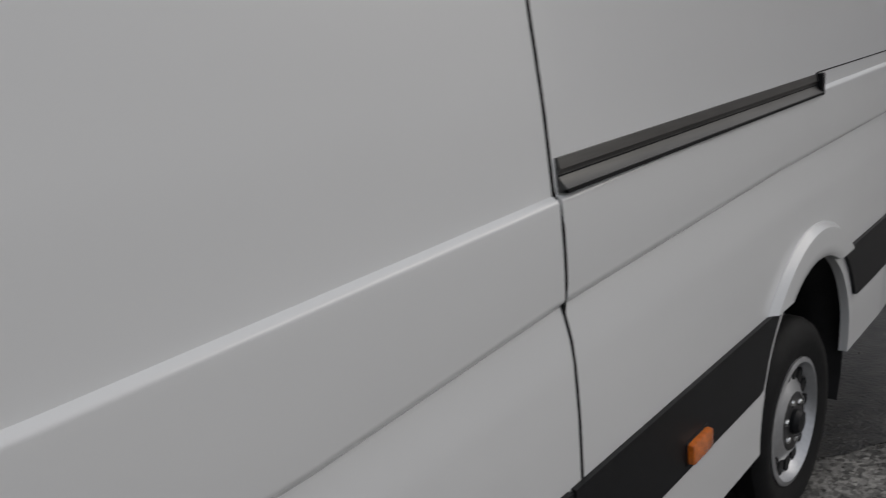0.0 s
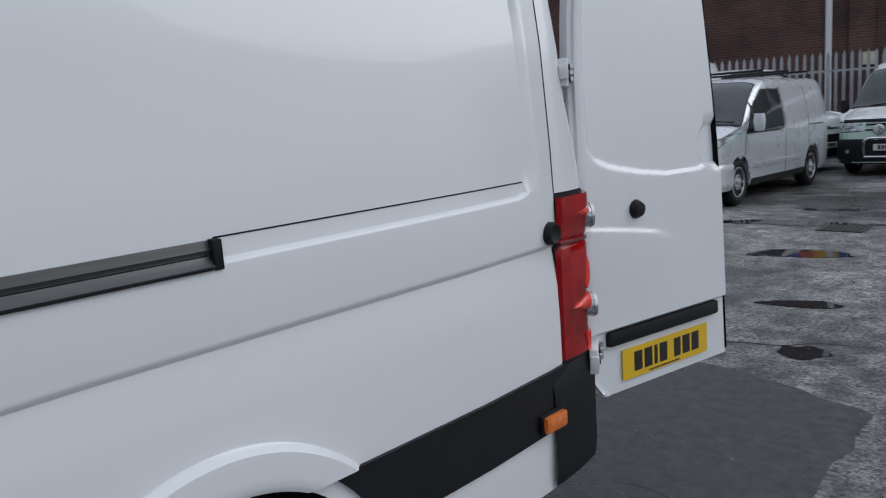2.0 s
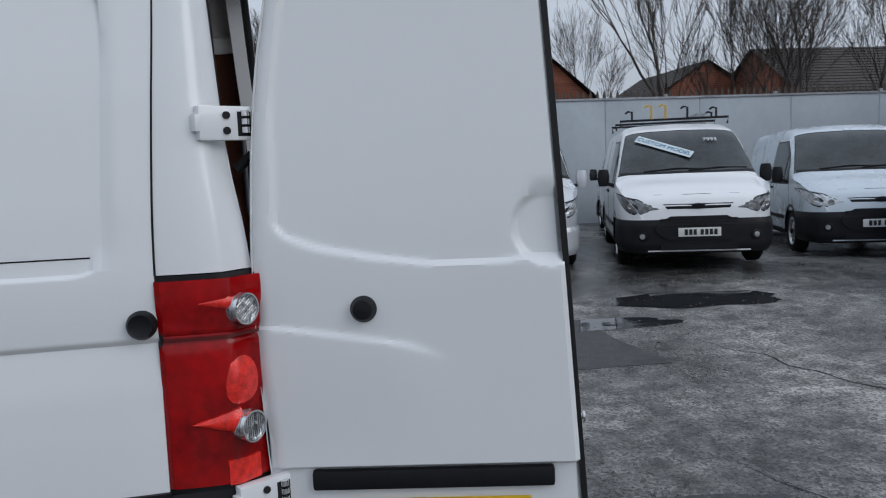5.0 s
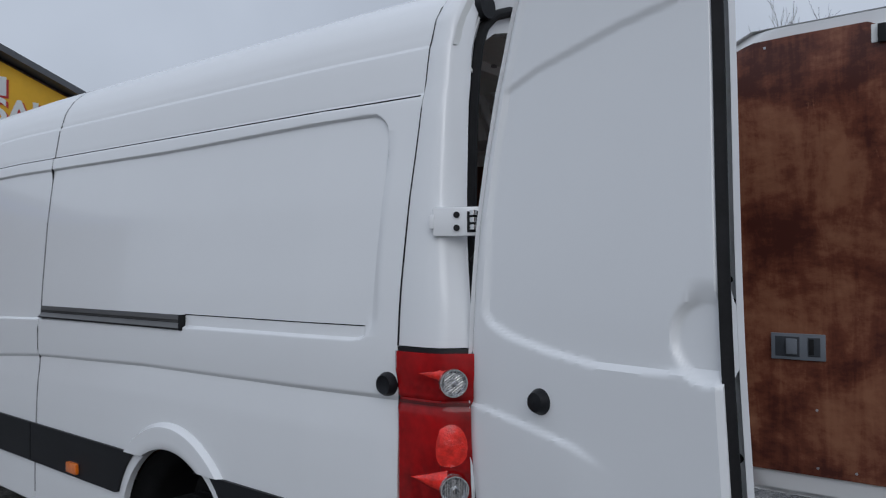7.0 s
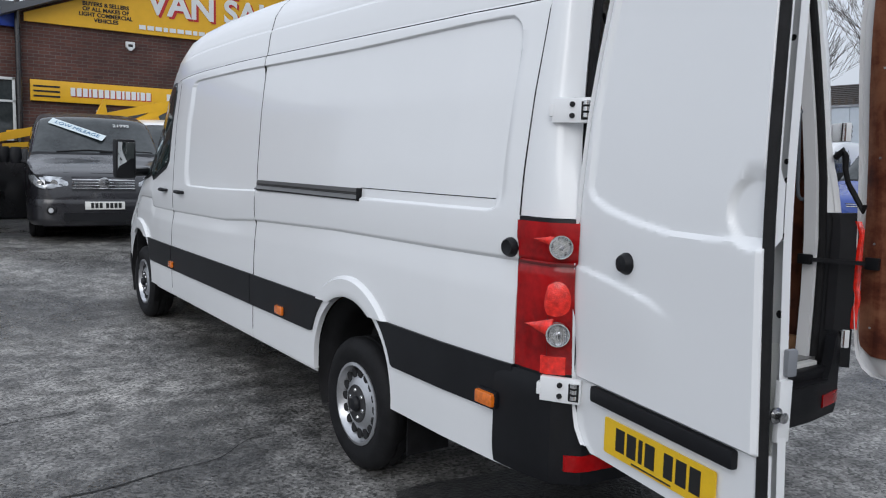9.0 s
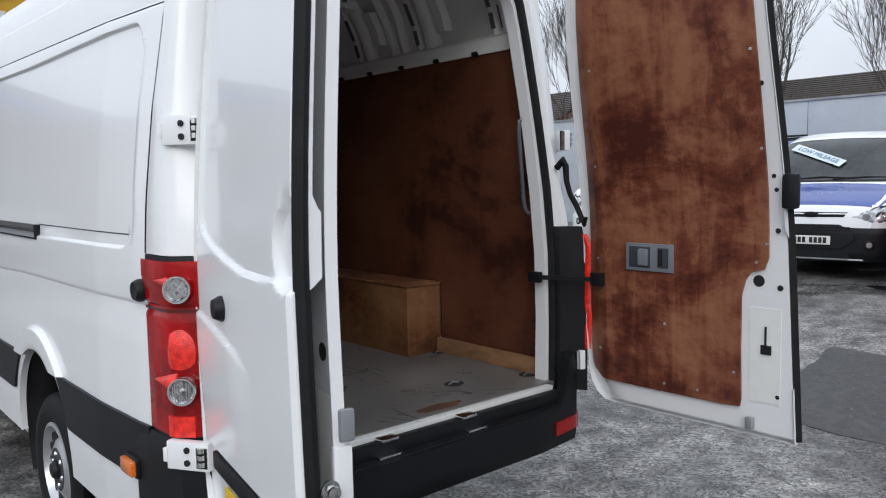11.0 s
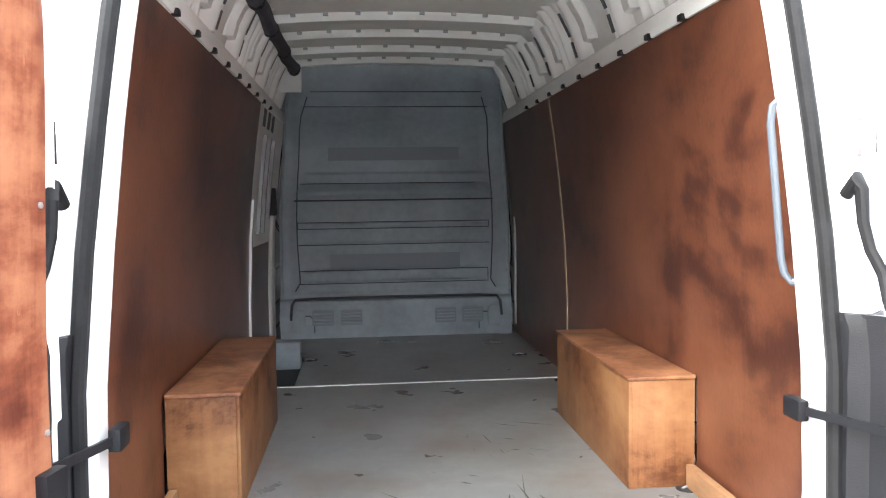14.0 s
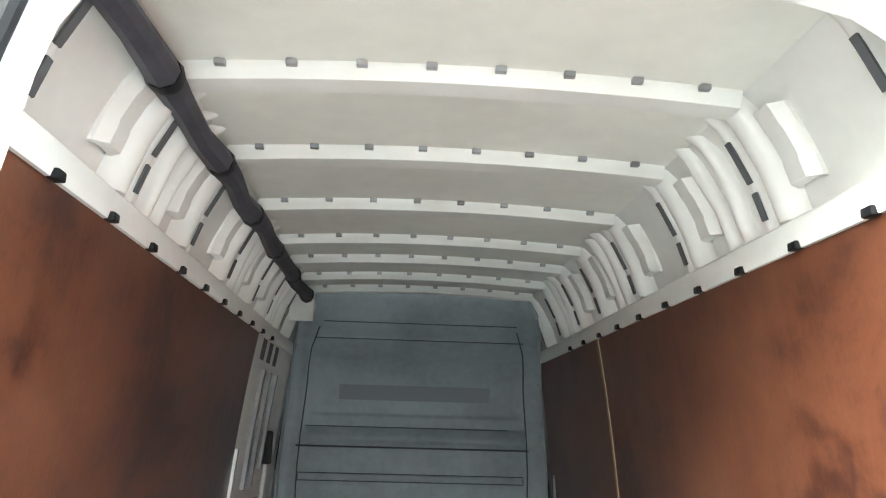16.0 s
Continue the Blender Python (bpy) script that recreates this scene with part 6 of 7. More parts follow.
    part("bonnet_seam", shell(lambda x, k: (x, front(x, (T[3][1] + T[2][1]) / 2 - 0.02) + 0.003, (T[3][1] + T[2][1]) / 2 - 0.02 + k), span(-w * 0.62, w * 0.62, 0.06), [-0.004, 0.004], thick=(0, -0.02, 0)), rubber, v)
    hi = 0.66 if bumper is trim_black else 0.60
    rim = [(hw(y), y) for y in (-0.58, -0.48, -0.38, -0.3, -0.24, -0.18, -0.13, -0.09, -0.06, -0.035, -0.015)] + [(hw(0) * k, 0.0) for k in (1, 0.8, 0.6, 0.4, 0.2, 0)]
    rim += [(-x, y) for x, y in rim[-2::-1]]

    def bump_at(k, f):
        x, y = rim[int(k)]
        z = 0.235 + (hi - 0.235) * f
        out = 0.030 - 0.045 * (1 - sstep(0.0, 0.22, f)) - 0.018 * sstep(0.85, 1.0, f)
        r = Vector((x, y + 0.5)).normalized() * out
        return (x + r.x, y + r.y - max(0.0, -front(0.0, z)), z)
    fb = part("front_bumper", shell(bump_at, list(range(len(rim))), span(0, 1, 0.1), thick=(0, -0.04, 0)), bumper or paint, v, "front bumper")
    lampm = lamps or lamp_glass
    if style == "swept":
        gr = face("lower_grille", lambda f: (-w * (0.40 + 0.22 * math.sin(math.pi * min(1, f * 0.95 + 0.05))), w * (0.40 + 0.22 * math.sin(math.pi * min(1, f * 0.95 + 0.05)))), 0.40, 0.70, trim_black, 0.046, lab="black hexagonal grille")
        for z in (0.585, 0.625, 0.665):
            face("grille_bar", lambda f: (-w * 0.54, w * 0.54), z - 0.006, z + 0.006, rubber, 0.052, gr, nz=2)
        up = face("upper_grille", lambda f: (-w * (0.45 + 0.06 * f), w * (0.45 + 0.06 * f)), 0.79, 0.855, trim_black, 0.008, lab="slim black upper grille")
        for z in ((0.805, 0.842) if not bumper else (0.822,)):
            face("grille_bar", lambda f: (-w * 0.47, w * 0.47), z - 0.006, z + 0.006, chrome if not bumper else trim_black, 0.014, up, nz=2)
        face("air_intake", lambda f: (-w * 0.55, w * 0.55), 0.275, 0.345, trim_black, 0.034)
        bz = 0.825
    else:
        up = face("upper_grille", lambda f: (-w * 0.50, w * 0.50), 0.72 if style == "star" else 0.80, 0.92, trim_black, 0.008, lab="black slatted grille")
        for z in ((0.76, 0.80, 0.84, 0.88) if style == "star" else (0.835, 0.875)):
            face("grille_bar", lambda f: (-w * 0.49, w * 0.49), z - 0.007, z + 0.007, chrome if style == "star" else steel, 0.016, up, nz=2)
        gr = face("lower_grille", lambda f: (-w * 0.62, w * 0.62), 0.30, 0.42, trim_black, 0.040)
        bz = 0.83
    bd = part("badge", lathe(bmesh.new(), [(0.075, 0), (0.070, 0.014), (0, 0.018)], 24, Matrix.Translation((0, front(0, bz) + 0.012, bz)) @ pose(0, 0, 0, -96, 0, 0) @ Matrix.Diagonal((1.15 if style == "swept" else 1.1, 0.5 if style == "swept" else 1.1, 1, 1))), chrome if style != "swept" else trim_black, up)
    zp = 0.50 if style == "swept" else 0.52
    pl = part("number_plate", B(-0.26, 0.26, 0.056, 0.066, zp - 0.056, zp + 0.056, bev=0.003), plate, v)
    x = -0.215
    for k in range(8):
        if k != 4:
            part("plate_bar", B(x, x + 0.040, 0.066, 0.069, zp - 0.036, zp + 0.036), ink, pl)
            x += 0.055
        else:
            x += 0.03
    for s in (-1, 1):
        if style == "swept":
            lo, up_, run = smooth_table([(0, 0.745), (0.5, 0.745), (1, 0.99)]), smooth_table([(0, 0.79), (0.35, 0.875), (0.7, 0.975), (1, 1.0)]), 0.46
        elif style == "star":
            lo, up_, run = smooth_table([(0, 0.755), (0.5, 0.75), (1, 0.89)]), smooth_table([(0, 0.90), (0.5, 0.925), (1, 0.93)]), 0.34
        else:
            lo, up_, run = smooth_table([(0, 0.80), (0.6, 0.79), (1, 0.83)]), smooth_table([(0, 0.93), (0.6, 0.95), (1, 0.95)]), 0.20

        def lamp_at(k, f, d):
            """A lamp that runs from the grille round the corner and along the wing."""
            z = lo(k) + (up_(k) - lo(k)) * f
            if k < 0.5:
                x = w * (0.56 + 0.34 * k / 0.5)
                return (s * (x + d * k), front(x, z) + d, z)
            yc = front(w * 0.90, z)
            y = yc - run * ((k - 0.5) / 0.5) ** 1.3
            return (s * (max(side_x(y, z), w * 0.90) + d), y + d * (1 - k), z)
        lm = part("headlamp", shell(lambda k, f: lamp_at(k, f, 0.007), span(0, 1, 0.05), span(0, 1, 0.2), thick=(-s * 0.03, -0.03, 0)), lampm, v, "glazed headlamp")
        part("lamp_rim", shell(lambda k, f: lamp_at(k, -0.10 + 1.2 * f, 0.003), span(0, 1, 0.05), span(0, 1, 0.25), thick=(-s * 0.02, -0.02, 0)), trim_black, lm)
        for k0, r0 in ((0.30, 0.046), (0.56, 0.036)):
            c = Vector(lamp_at(k0, 0.45, 0.009))
            part("lamp_bowl", lathe(bmesh.new(), [(r0, -0.004), (r0, 0.006), (r0 * 0.82, 0.008), (r0 * 0.5, 0.003), (0, 0.006)], 16, Matrix.Translation(c) @ pose(0, 0, 0, -98, 0, 0) @ pose(0, 0, 0, 0, s * 25 * k0, 0)), chrome, lm)
        fx_ = w * 0.82
        fg = part("fog_lamp", lathe(bmesh.new(), [(0.065, -0.03), (0.065, 0.01), (0.045, 0.016), (0, 0.014)], 16, Matrix.Translation((s * fx_, front(fx_, 0.45) + 0.022, 0.45)) @ pose(0, 0, 0, -90, 0, -s * 24)), trim_black, fb)
        part("fog_lens", lathe(bmesh.new(), [(0.036, 0), (0.034, 0.006), (0, 0.008)], 14, Matrix.Translation((s * (fx_ + 0.006), front(fx_, 0.45) + 0.036, 0.45)) @ pose(0, 0, 0, -90, 0, -s * 24)), steel, fg)
    if stripe:
        part("bonnet_stripe", shell(lambda q, y: sec(y, q, 0.006), span(-0.33, 0.33, 0.06), span(-0.86, -0.12, 0.06), thick=(0, 0, -0.02)), stripe, v, "blue bonnet stripe")
    if tail:
        for s in (-1, 1):
            part("tail_lamp", B(s * W * 0.445 - 0.05, s * W * 0.445 + 0.05, -L - 0.02, -L + 0.10, 0.85, 1.35, bev=0.02), red_lens, v)
        part("rear_window", B(-W * 0.36, W * 0.36, -L - 0.012, -L + 0.03, 1.12, H - 0.32, bev=0.01), screen_glass, v)
        part("rear_bumper", B(-W * 0.46, W * 0.46, -L - 0.06, -L + 0.06, 0.34, 0.60, bev=0.03), trim_black, v)
    # stickers behind the screen
    sl = math.atan2(roof_z(yt) - roof_z(yb), yb - yt)
    S = Matrix.Translation((0, mid + 0.024 * math.sin(sl), roof_z(mid) + 0.024 * math.cos(sl))) @ Matrix.Rotation(math.pi, 4, 'Z') @ Matrix.Rotation(sl, 4, 'X')
    if banner:
        q = S @ Matrix.Translation((-W * 0.13, 0.04, 0.0)) @ Matrix.Rotation(radians(-30), 4, 'Z')
        bn = part("screen_banner", B(-0.42, 0.42, -0.075, 0.075, 0, 0.002, m=q), banner_m, v, "white and blue sales banner")
        words(banner, 0.105 if len(banner) > 8 else 0.13, q @ Matrix.Translation((0, 0, 0.005)), banner_ink, bn)
    if price:
        words(price, 0.10, S @ Matrix.Translation((W * 0.20, 0.16, 0.006)), price_ink, v)
    if rack:
        for y in (-2.15, -3.2, -4.1)[:2 + (L > 4.6)]:
            part("roof_bar", tube(bmesh.new(), [(-W / 2 + 0.20, y, H - 0.03), (-W / 2 + 0.18, y, H + 0.07), (W / 2 - 0.18, y, H + 0.07), (W / 2 - 0.20, y, H - 0.03)], 0.018, 8), trim_black, v)
        if rack > 1:
            for x in (-0.42, -0.30):
                part("ladder_rail", tube(bmesh.new(), [(x, -1.9, H + 0.11), (x, -L + 0.4, H + 0.11)], 0.020, 6), galv, v)
            for x, h in ((-0.62, 0.17), (-0.55, 0.10), (-0.20, 0.20), (0.12, 0.24), (0.33, 0.24), (0.62, 0.16)):
                part("ladder_clamp", tube(bmesh.new(), [(x, -2.15, H + 0.06), (x, -2.15, H + 0.04 + h), (x + 0.06, -2.13, H + 0.05 + h), (x + 0.10, -2.12, H + 0.02 + h)], 0.016, 6), clamp_m if 0 < x < 0.5 else trim_black, v)
    if bull:
        part("bull_bar", tube(bmesh.new(), [(-0.40, 0.05, 0.36), (-0.40, 0.12, 0.56), (-0.38, 0.13, 0.64), (-0.30, 0.13, 0.68), (0.30, 0.13, 0.68), (0.38, 0.13, 0.64), (0.40, 0.12, 0.56), (0.40, 0.05, 0.36), (0.0, 0.05, 0.36), (-0.40, 0.05, 0.36)], 0.026, 8), chrome, v, "chrome bull bar")
        for s in (-1, 1):
            part("spot_lamp", lathe(bmesh.new(), [(0.09, 0), (0.09, 0.05), (0.075, 0.065), (0, 0.07)], 18, Matrix.Translation((s * 0.17, 0.05, 0.82)) @ pose(0, 0, 0, -90, 0, 0)), chrome, v)
        face("bonnet_guard", lambda f: (-w * 0.93, w * 0.93), 0.945, 1.0, trim_black, 0.014, lab="black bonnet guard")
    if poptop:
        part("pop_top", shell(lambda x, y: (x, y, H + 0.03 + 0.05 * (1 - (x / 0.7) ** 4) - 0.06 * sstep(-2.1, -1.75, y)), span(-0.7, 0.7, 0.1), span(-L + 0.4, -1.78, 0.2), thick=(0, 0, -0.05)), poptop, v, "white lifting roof")
    d = Vector((math.cos(radians(heading)), math.sin(radians(heading)), 0))
    b = Vector((pos[0], pos[1], 0)) - d * (fo + wb)
    f = Vector((pos[0], pos[1], 0)) - d * fo
    zf, zb = ground_z(f.x, f.y), ground_z(b.x, b.y)
    tilt = math.atan2(zf - zb, wb)
    v.matrix_world = Matrix.Translation((pos[0], pos[1], zf + fo * math.tan(tilt))) @ Matrix.Rotation(radians(heading - 90), 4, 'Z') @ Matrix.Rotation(tilt, 4, 'X')
    return v


def paint(name, c, metal=0.0, rough=0.28, c2=None):
    return mat(name, c, rough, metal=metal, coat=0.7, var=0.04, vscale=1.2, rvar=0.05)


silver_p = paint("silver_paint", (0.62, 0.64, 0.67), 0.30)
red_p = paint("red_paint", (0.42, 0.012, 0.008), rough=0.35)
teal_p = paint("teal_paint", (0.0, 0.33, 0.26))
grey_p = paint("graphite_paint", (0.022, 0.022, 0.026), 0.2)
black_p = paint("black_paint", (0.012, 0.012, 0.014))
blue_p = paint("blue_paint", (0.02, 0.06, 0.30))
pale_p = paint("pale_blue_paint", (0.55, 0.62, 0.68))


def two_tone():
    """White above the waist, mint below."""
    m = paint("mint_paint", (0.8, 0.8, 0.8))
    n, l = m.node_tree.nodes, m.node_tree.links
    b = n["Principled BSDF"]
    sp, gt, mi = n.new("ShaderNodeSeparateXYZ"), n.new("ShaderNodeMath"), n.new("ShaderNodeMix")
    gt.operation = 'GREATER_THAN'
    gt.inputs[1].default_value = 0.98
    mi.data_type = 'RGBA'
    mi.inputs[6].default_value, mi.inputs[7].default_value = (0.50, 0.66, 0.58, 1), (0.78, 0.79, 0.78, 1)
    l.new(n["Texture Coordinate"].outputs["Object"], sp.inputs[0]); l.new(sp.outputs[2], gt.inputs[0]); l.new(gt.outputs[0], mi.inputs[0]); l.new(mi.outputs[2], b.inputs["Base Color"])
    return m


camper_top = [(0.0, 0.60), (-0.02, 0.85), (-0.06, 1.0), (-0.30, 1.08), (-0.80, 1.19), (-1.2, 1.55), (-1.48, 1.83), (-1.75, 1.92), (-2.3, 1.95), (-4.75, 1.93), (-4.9, 1.80)]
transit_top = [(0.0, 0.60), (-0.03, 0.88), (-0.10, 1.02), (-0.5, 1.12), (-1.0, 1.28), (-1.3, 1.62), (-1.62, 1.96), (-1.85, 2.05), (-2.3, 2.08), (-5.2, 2.06), (-5.3, 1.9)]
high_top = [(0.0, 0.60), (-0.03, 0.88), (-0.10, 1.02), (-0.5, 1.12), (-0.95, 1.28), (-1.3, 1.66), (-1.62, 2.02), (-1.95, 2.26), (-2.4, 2.36), (-5.4, 2.36), (-5.5, 2.2)]
conn_top = [(0.0, 0.56), (-0.03, 0.74), (-0.10, 0.88), (-0.40, 1.00), (-0.88, 1.12), (-1.35, 1.45), (-1.78, 1.69), (-2.1, 1.78), (-2.6, 1.80), (-4.6, 1.79), (-4.75, 1.66)]
vehicle("campervan", "white and mint two-tone campervan with black bumper", two_tone(), (1.26, -12.5), 90, L=4.9, W=1.90, H=1.95, top=camper_top, bumper=trim_black, low=trim_black, glass_rear=True, bull=True, poptop=white, alloy=True, wb=3.0, fo=0.90, category="campervan", style="flat")
vehicle("teal_van", "teal green panel van with black front bumper", teal_p, (-0.90, -12.3), 91, W=1.95, H=1.96, bumper=trim_black, low=trim_black, banner="DIESEL")
vehicle("panel_van", "older white panel van parked side-on by fence", white, (2.62, -13.4), 158, L=5.3, W=1.97, H=2.08, top=transit_top, bumper=trim_black, low=trim_black, banner="DIESEL")
vehicle("small_van", "silver small van with roof bars and alloy wheels", silver_p, (2.95, -7.36), 91, L=4.75, W=1.83, H=1.80, top=conn_top, fo=0.88, wb=2.98, R=0.325, rack=1, alloy=True)
vehicle("high_roof_van", "white high-roof van with a ladder rack", white, (5.15, -10.1), 103, L=5.5, W=2.0, H=2.36, top=high_top, bumper=trim_black, low=trim_black, banner="DIESEL", rack=2)
vehicle("blue_van", "dark blue small van parked beside others", blue_p, (5.4, -7.7), 108, L=4.5, W=1.8, H=1.8, top=conn_top, fo=0.88, wb=2.7)
vehicle("white_van", "white mid-size van carrying ladders on roof", white, (6.25, -4.80), 163, bumper=trim_black, low=trim_black, lamps=lamp_dark, rack=2, price="7995", banner="CUSTOM MODEL")
vehicle("silver_van", "silver mid-size van with black roof bars", silver_p, (6.85, -2.45), 168, rack=1, price="3500", banner="CUSTOM MODEL", alloy=True)
vehicle("pale_van", "pale blue-white mid-size van with plain sides", pale_p, (6.75, -7.75), 160, bumper=trim_black, low=trim_black)
vehicle("red_van", "bright red mid-size van with alloy wheels", red_p, (7.25, 0.05), 166, alloy=True, price="1399")
vehicle("dark_van", "black van behind the front row of vans", black_p, (14.1, -2.7), 346, L=4.6, wb=2.6, tail=True)
vehicle("row_van", "white van parked behind the front row", white, (14.2, -7.25), 346, L=4.2, wb=2.3, low=trim_black, tail=True)
vehicle("liveried_van", "white and blue mid-size van with sales banner", white, (8.35, 2.20), 189, bumper=trim_black, lamps=lamp_glass, banner="LOW MILEAGE", low=trim_black, stripe=blue_p)
vehicle("dark_blue_van", "dark blue van with white mirrors", blue_p, (10.3, 4.6), 188, rack=1)
vehicle("striped_van", "white van with a blue bonnet stripe", white, (10.3, 6.8), 190, low=trim_black, stripe=blue_p)
vehicle("graphite_van", "dark graphite van with sales banner in windscreen", grey_p, (-0.52, 9.9), 264, W=1.93, H=1.91, banner="LOW MILEAGE", price="21995", bumper=grey_p, lamps=lamp_glass, style="star")
vehicle("black_van", "black van parked beside the brick unit", black_p, (-2.75, 10.3), 268, W=1.93, H=1.93, style="star")
vehicle("white_minibus", "white van behind the graphite van", white, (1.55, 12.7), 265, H=2.0, glass_rear=True)


# ---- buildings, fences, trees ----
def brick_material(name, a, b, mortar, scale=1.0):
    m = bpy.data.materials.new(name)
    m.use_nodes = True
    n, l = m.node_tree.nodes, m.node_tree.links
    p = n["Principled BSDF"]
    tc, mp, br = n.new("ShaderNodeTexCoord"), n.new("ShaderNodeMapping"), n.new("ShaderNodeTexBrick")
    l.new(tc.outputs["Object"], mp.inputs[0])
    mp.inputs["Rotation"].default_value = (radians(-90), 0, 0)
    l.new(mp.outputs[0], br.inputs["Vector"])
    br.inputs["Color1"].default_value, br.inputs["Color2"].default_value, br.inputs["Mortar"].default_value = (*a, 1), (*b, 1), (*mortar, 1)
    br.inputs["Scale"].default_value, br.inputs["Brick Width"].default_value, br.inputs["Row Height"].default_value, br.inputs["Mortar Size"].default_value = 1.0, 0.225, 0.075, 0.007
    no, mi = n.new("ShaderNodeTexNoise"), n.new("ShaderNodeMix")
    no.inputs["Scale"].default_value, no.inputs["Detail"].default_value = 0.9, 8
    l.new(tc.outputs["Object"], no.inputs["Vector"])
    rp = n.new("ShaderNodeMapRange")
    rp.inputs[1].default_value, rp.inputs[2].default_value, rp.inputs[3].default_value, rp.inputs[4].default_value = 0.3, 0.75, 0.55, 1.5
    l.new(no.outputs[0], rp.inputs[0])
    mi.data_type, mi.blend_type = 'RGBA', 'MULTIPLY'
    mi.inputs[0].default_value = 1
    l.new(br.outputs[0], mi.inputs[6]); l.new(rp.outputs[0], mi.inputs[7]); l.new(mi.outputs[2], p.inputs["Base Color"])
    bp = n.new("ShaderNodeBump")
    bp.inputs["Strength"].default_value, bp.inputs["Distance"].default_value = 0.6, 0.01
    inv = n.new("ShaderNodeMath")
    inv.operation = 'SUBTRACT'
    inv.inputs[0].default_value = 1
    l.new(br.outputs["Fac"], inv.inputs[1]); l.new(inv.outputs[0], bp.inputs["Height"]); l.new(bp.outputs[0], p.inputs["Normal"])
    p.inputs["Roughness"].default_value = 0.8
    return m


brick = brick_material("dark_brick", (0.10, 0.038, 0.028), (0.065, 0.028, 0.024), (0.10, 0.085, 0.075))
brick2 = brick_material("house_brick", (0.26, 0.075, 0.035), (0.20, 0.06, 0.03), (0.20, 0.15, 0.12))
sign_yellow = mat("sign_yellow", (0.72, 0.40, 0.012), 0.45, var=0.08, vscale=0.8)
sign_white = mat("sign_white", (0.68, 0.70, 0.70), 0.4, var=0.05, vscale=1)
sign_red = mat("sign_red", (0.45, 0.02, 0.02), 0.5)
sign_blue = mat("sign_blue", (0.015, 0.05, 0.33), 0.4, var=0.05)
sign_orange = mat("sign_orange", (0.62, 0.08, 0.02), 0.4)
roof_grey = mat("roof_grey", (0.09, 0.095, 0.105), 0.5, var=0.1, vscale=2)
tile_m = mat("roof_tile", (0.045, 0.036, 0.032), 0.75, var=0.35, vscale=6, bump=0.3, bscale=30)
cream = mat("cream_box", (0.55, 0.50, 0.36), 0.5, var=0.1)
FX = Matrix(((1, 0, 0, 0), (0, 0, -1, 0), (0, 1, 0, 0), (0, 0, 0, 1)))

# the sales unit ahead of the van: brick gable with yellow boards
yF = 17.9
gz = ground_z(2, 17)
unit = empty("brick_unit", "dark brick industrial unit with a yellow gable sign", "building")
unit.location = (-0.27, 0, -0.12)
apx, apz = 4.3, 6.75
part("wall", prism([(-0.40, gz - 0.4), (9.0, gz - 0.4), (9.0, 4.85), (apx, 6.70), (-0.40, 4.90)], 9.0, Matrix.Translation((0, yF + 9.0, 0)) @ FX), brick, unit)
for sgn, x1 in ((-1, -0.75), (1, 9.35)):
    z1 = apz - abs(x1 - apx) * 0.405
    part("roof", prism([(apx, apz), (apx, apz + 0.16), (x1, z1 + 0.16), (x1, z1)], 9.6, Matrix.Translation((0, yF + 9.2, 0)) @ FX), roof_grey, unit, "grey verge and roof sheets")
gs = part("gable_sign", prism([(-0.28, 4.66), (8.9, 4.66), (8.9, 4.80), (apx, 6.62), (-0.28, 4.84)], 0.08, Matrix.Translation((0, yF - 0.003, 0)) @ FX), sign_yellow, unit, "yellow gable sign with white lettering")
for dx, dz, dd, m in ((0.06, -0.05, 0.0, sign_red), (0.0, 0.0, 0.008, sign_white)):
    words("VAN SALES", 0.80, Matrix.Translation((4.30 + dx, yF - 0.095 - dd, 5.40 + dz)) @ pose(0, 0, 0, 90, 0, 0), m, gs, bold=0.022, depth=0.003)
    for k, x in enumerate((3.72, 4.06, 4.42)):
        part("plain_mark", B(x - 0.13 + dx, x + 0.13 + dx, yF - 0.10 - dd, yF - 0.092 - dd, 5.78 + dz, 6.22 + dz, bev=0.003), m, gs)
for k, tx in enumerate(("BUYERS & SELLERS", "OF ALL MAKES OF", "LIGHT COMMERCIAL", "VEHICLES")):
    words(tx, 0.125, Matrix.Translation((1.42, yF - 0.092, 5.20 - k * 0.12)) @ pose(0, 0, 0, 90, 0, 0), ink, gs, bold=0.004)
x = 2.15
for k in range(16):
    wd = 0.10 if k % 4 == 3 else 0.15
    part("plain_bar", B(x, x + wd, yF - 0.10, yF - 0.092, 4.76, 4.86), sign_white, gs)
    x += wd + 0.04
fs = part("fascia_sign", B(-0.20, 8.8, yF - 0.09, yF - 0.003, 2.93, 3.40, bev=0.006), sign_yellow, unit, "long yellow fascia board")
x = 0.62
for k in range(30):
    wd = 0.05 if k in (3, 9, 12) else 0.10
    part("plain_bar", B(x + 0.02, x + wd + 0.02, yF - 0.10, yF - 0.096, 3.06, 3.25), sign_red, fs)
    part("plain_bar", B(x, x + wd, yF - 0.106, yF - 0.10, 3.08, 3.27), sign_white, fs)
    x += wd + 0.03
    if k == 14:
        x += 0.35
for k in range(3):
    part("plain_bar", B(-0.14, 0.40, yF - 0.098, yF - 0.093, 3.02 + k * 0.11, 3.06 + k * 0.11), ink, fs)
ab = part("alarm_box", prism([(1.85, 4.44), (2.05, 4.44), (2.05, 4.32), (1.98, 4.24), (1.92, 4.24), (1.85, 4.32)], 0.09, Matrix.Translation((0, yF - 0.003, 0)) @ FX), sign_white, unit, "white burglar alarm box")
part("alarm_face", B(1.90, 2.0, yF - 0.10, yF - 0.093, 4.32, 4.38), ink, ab)
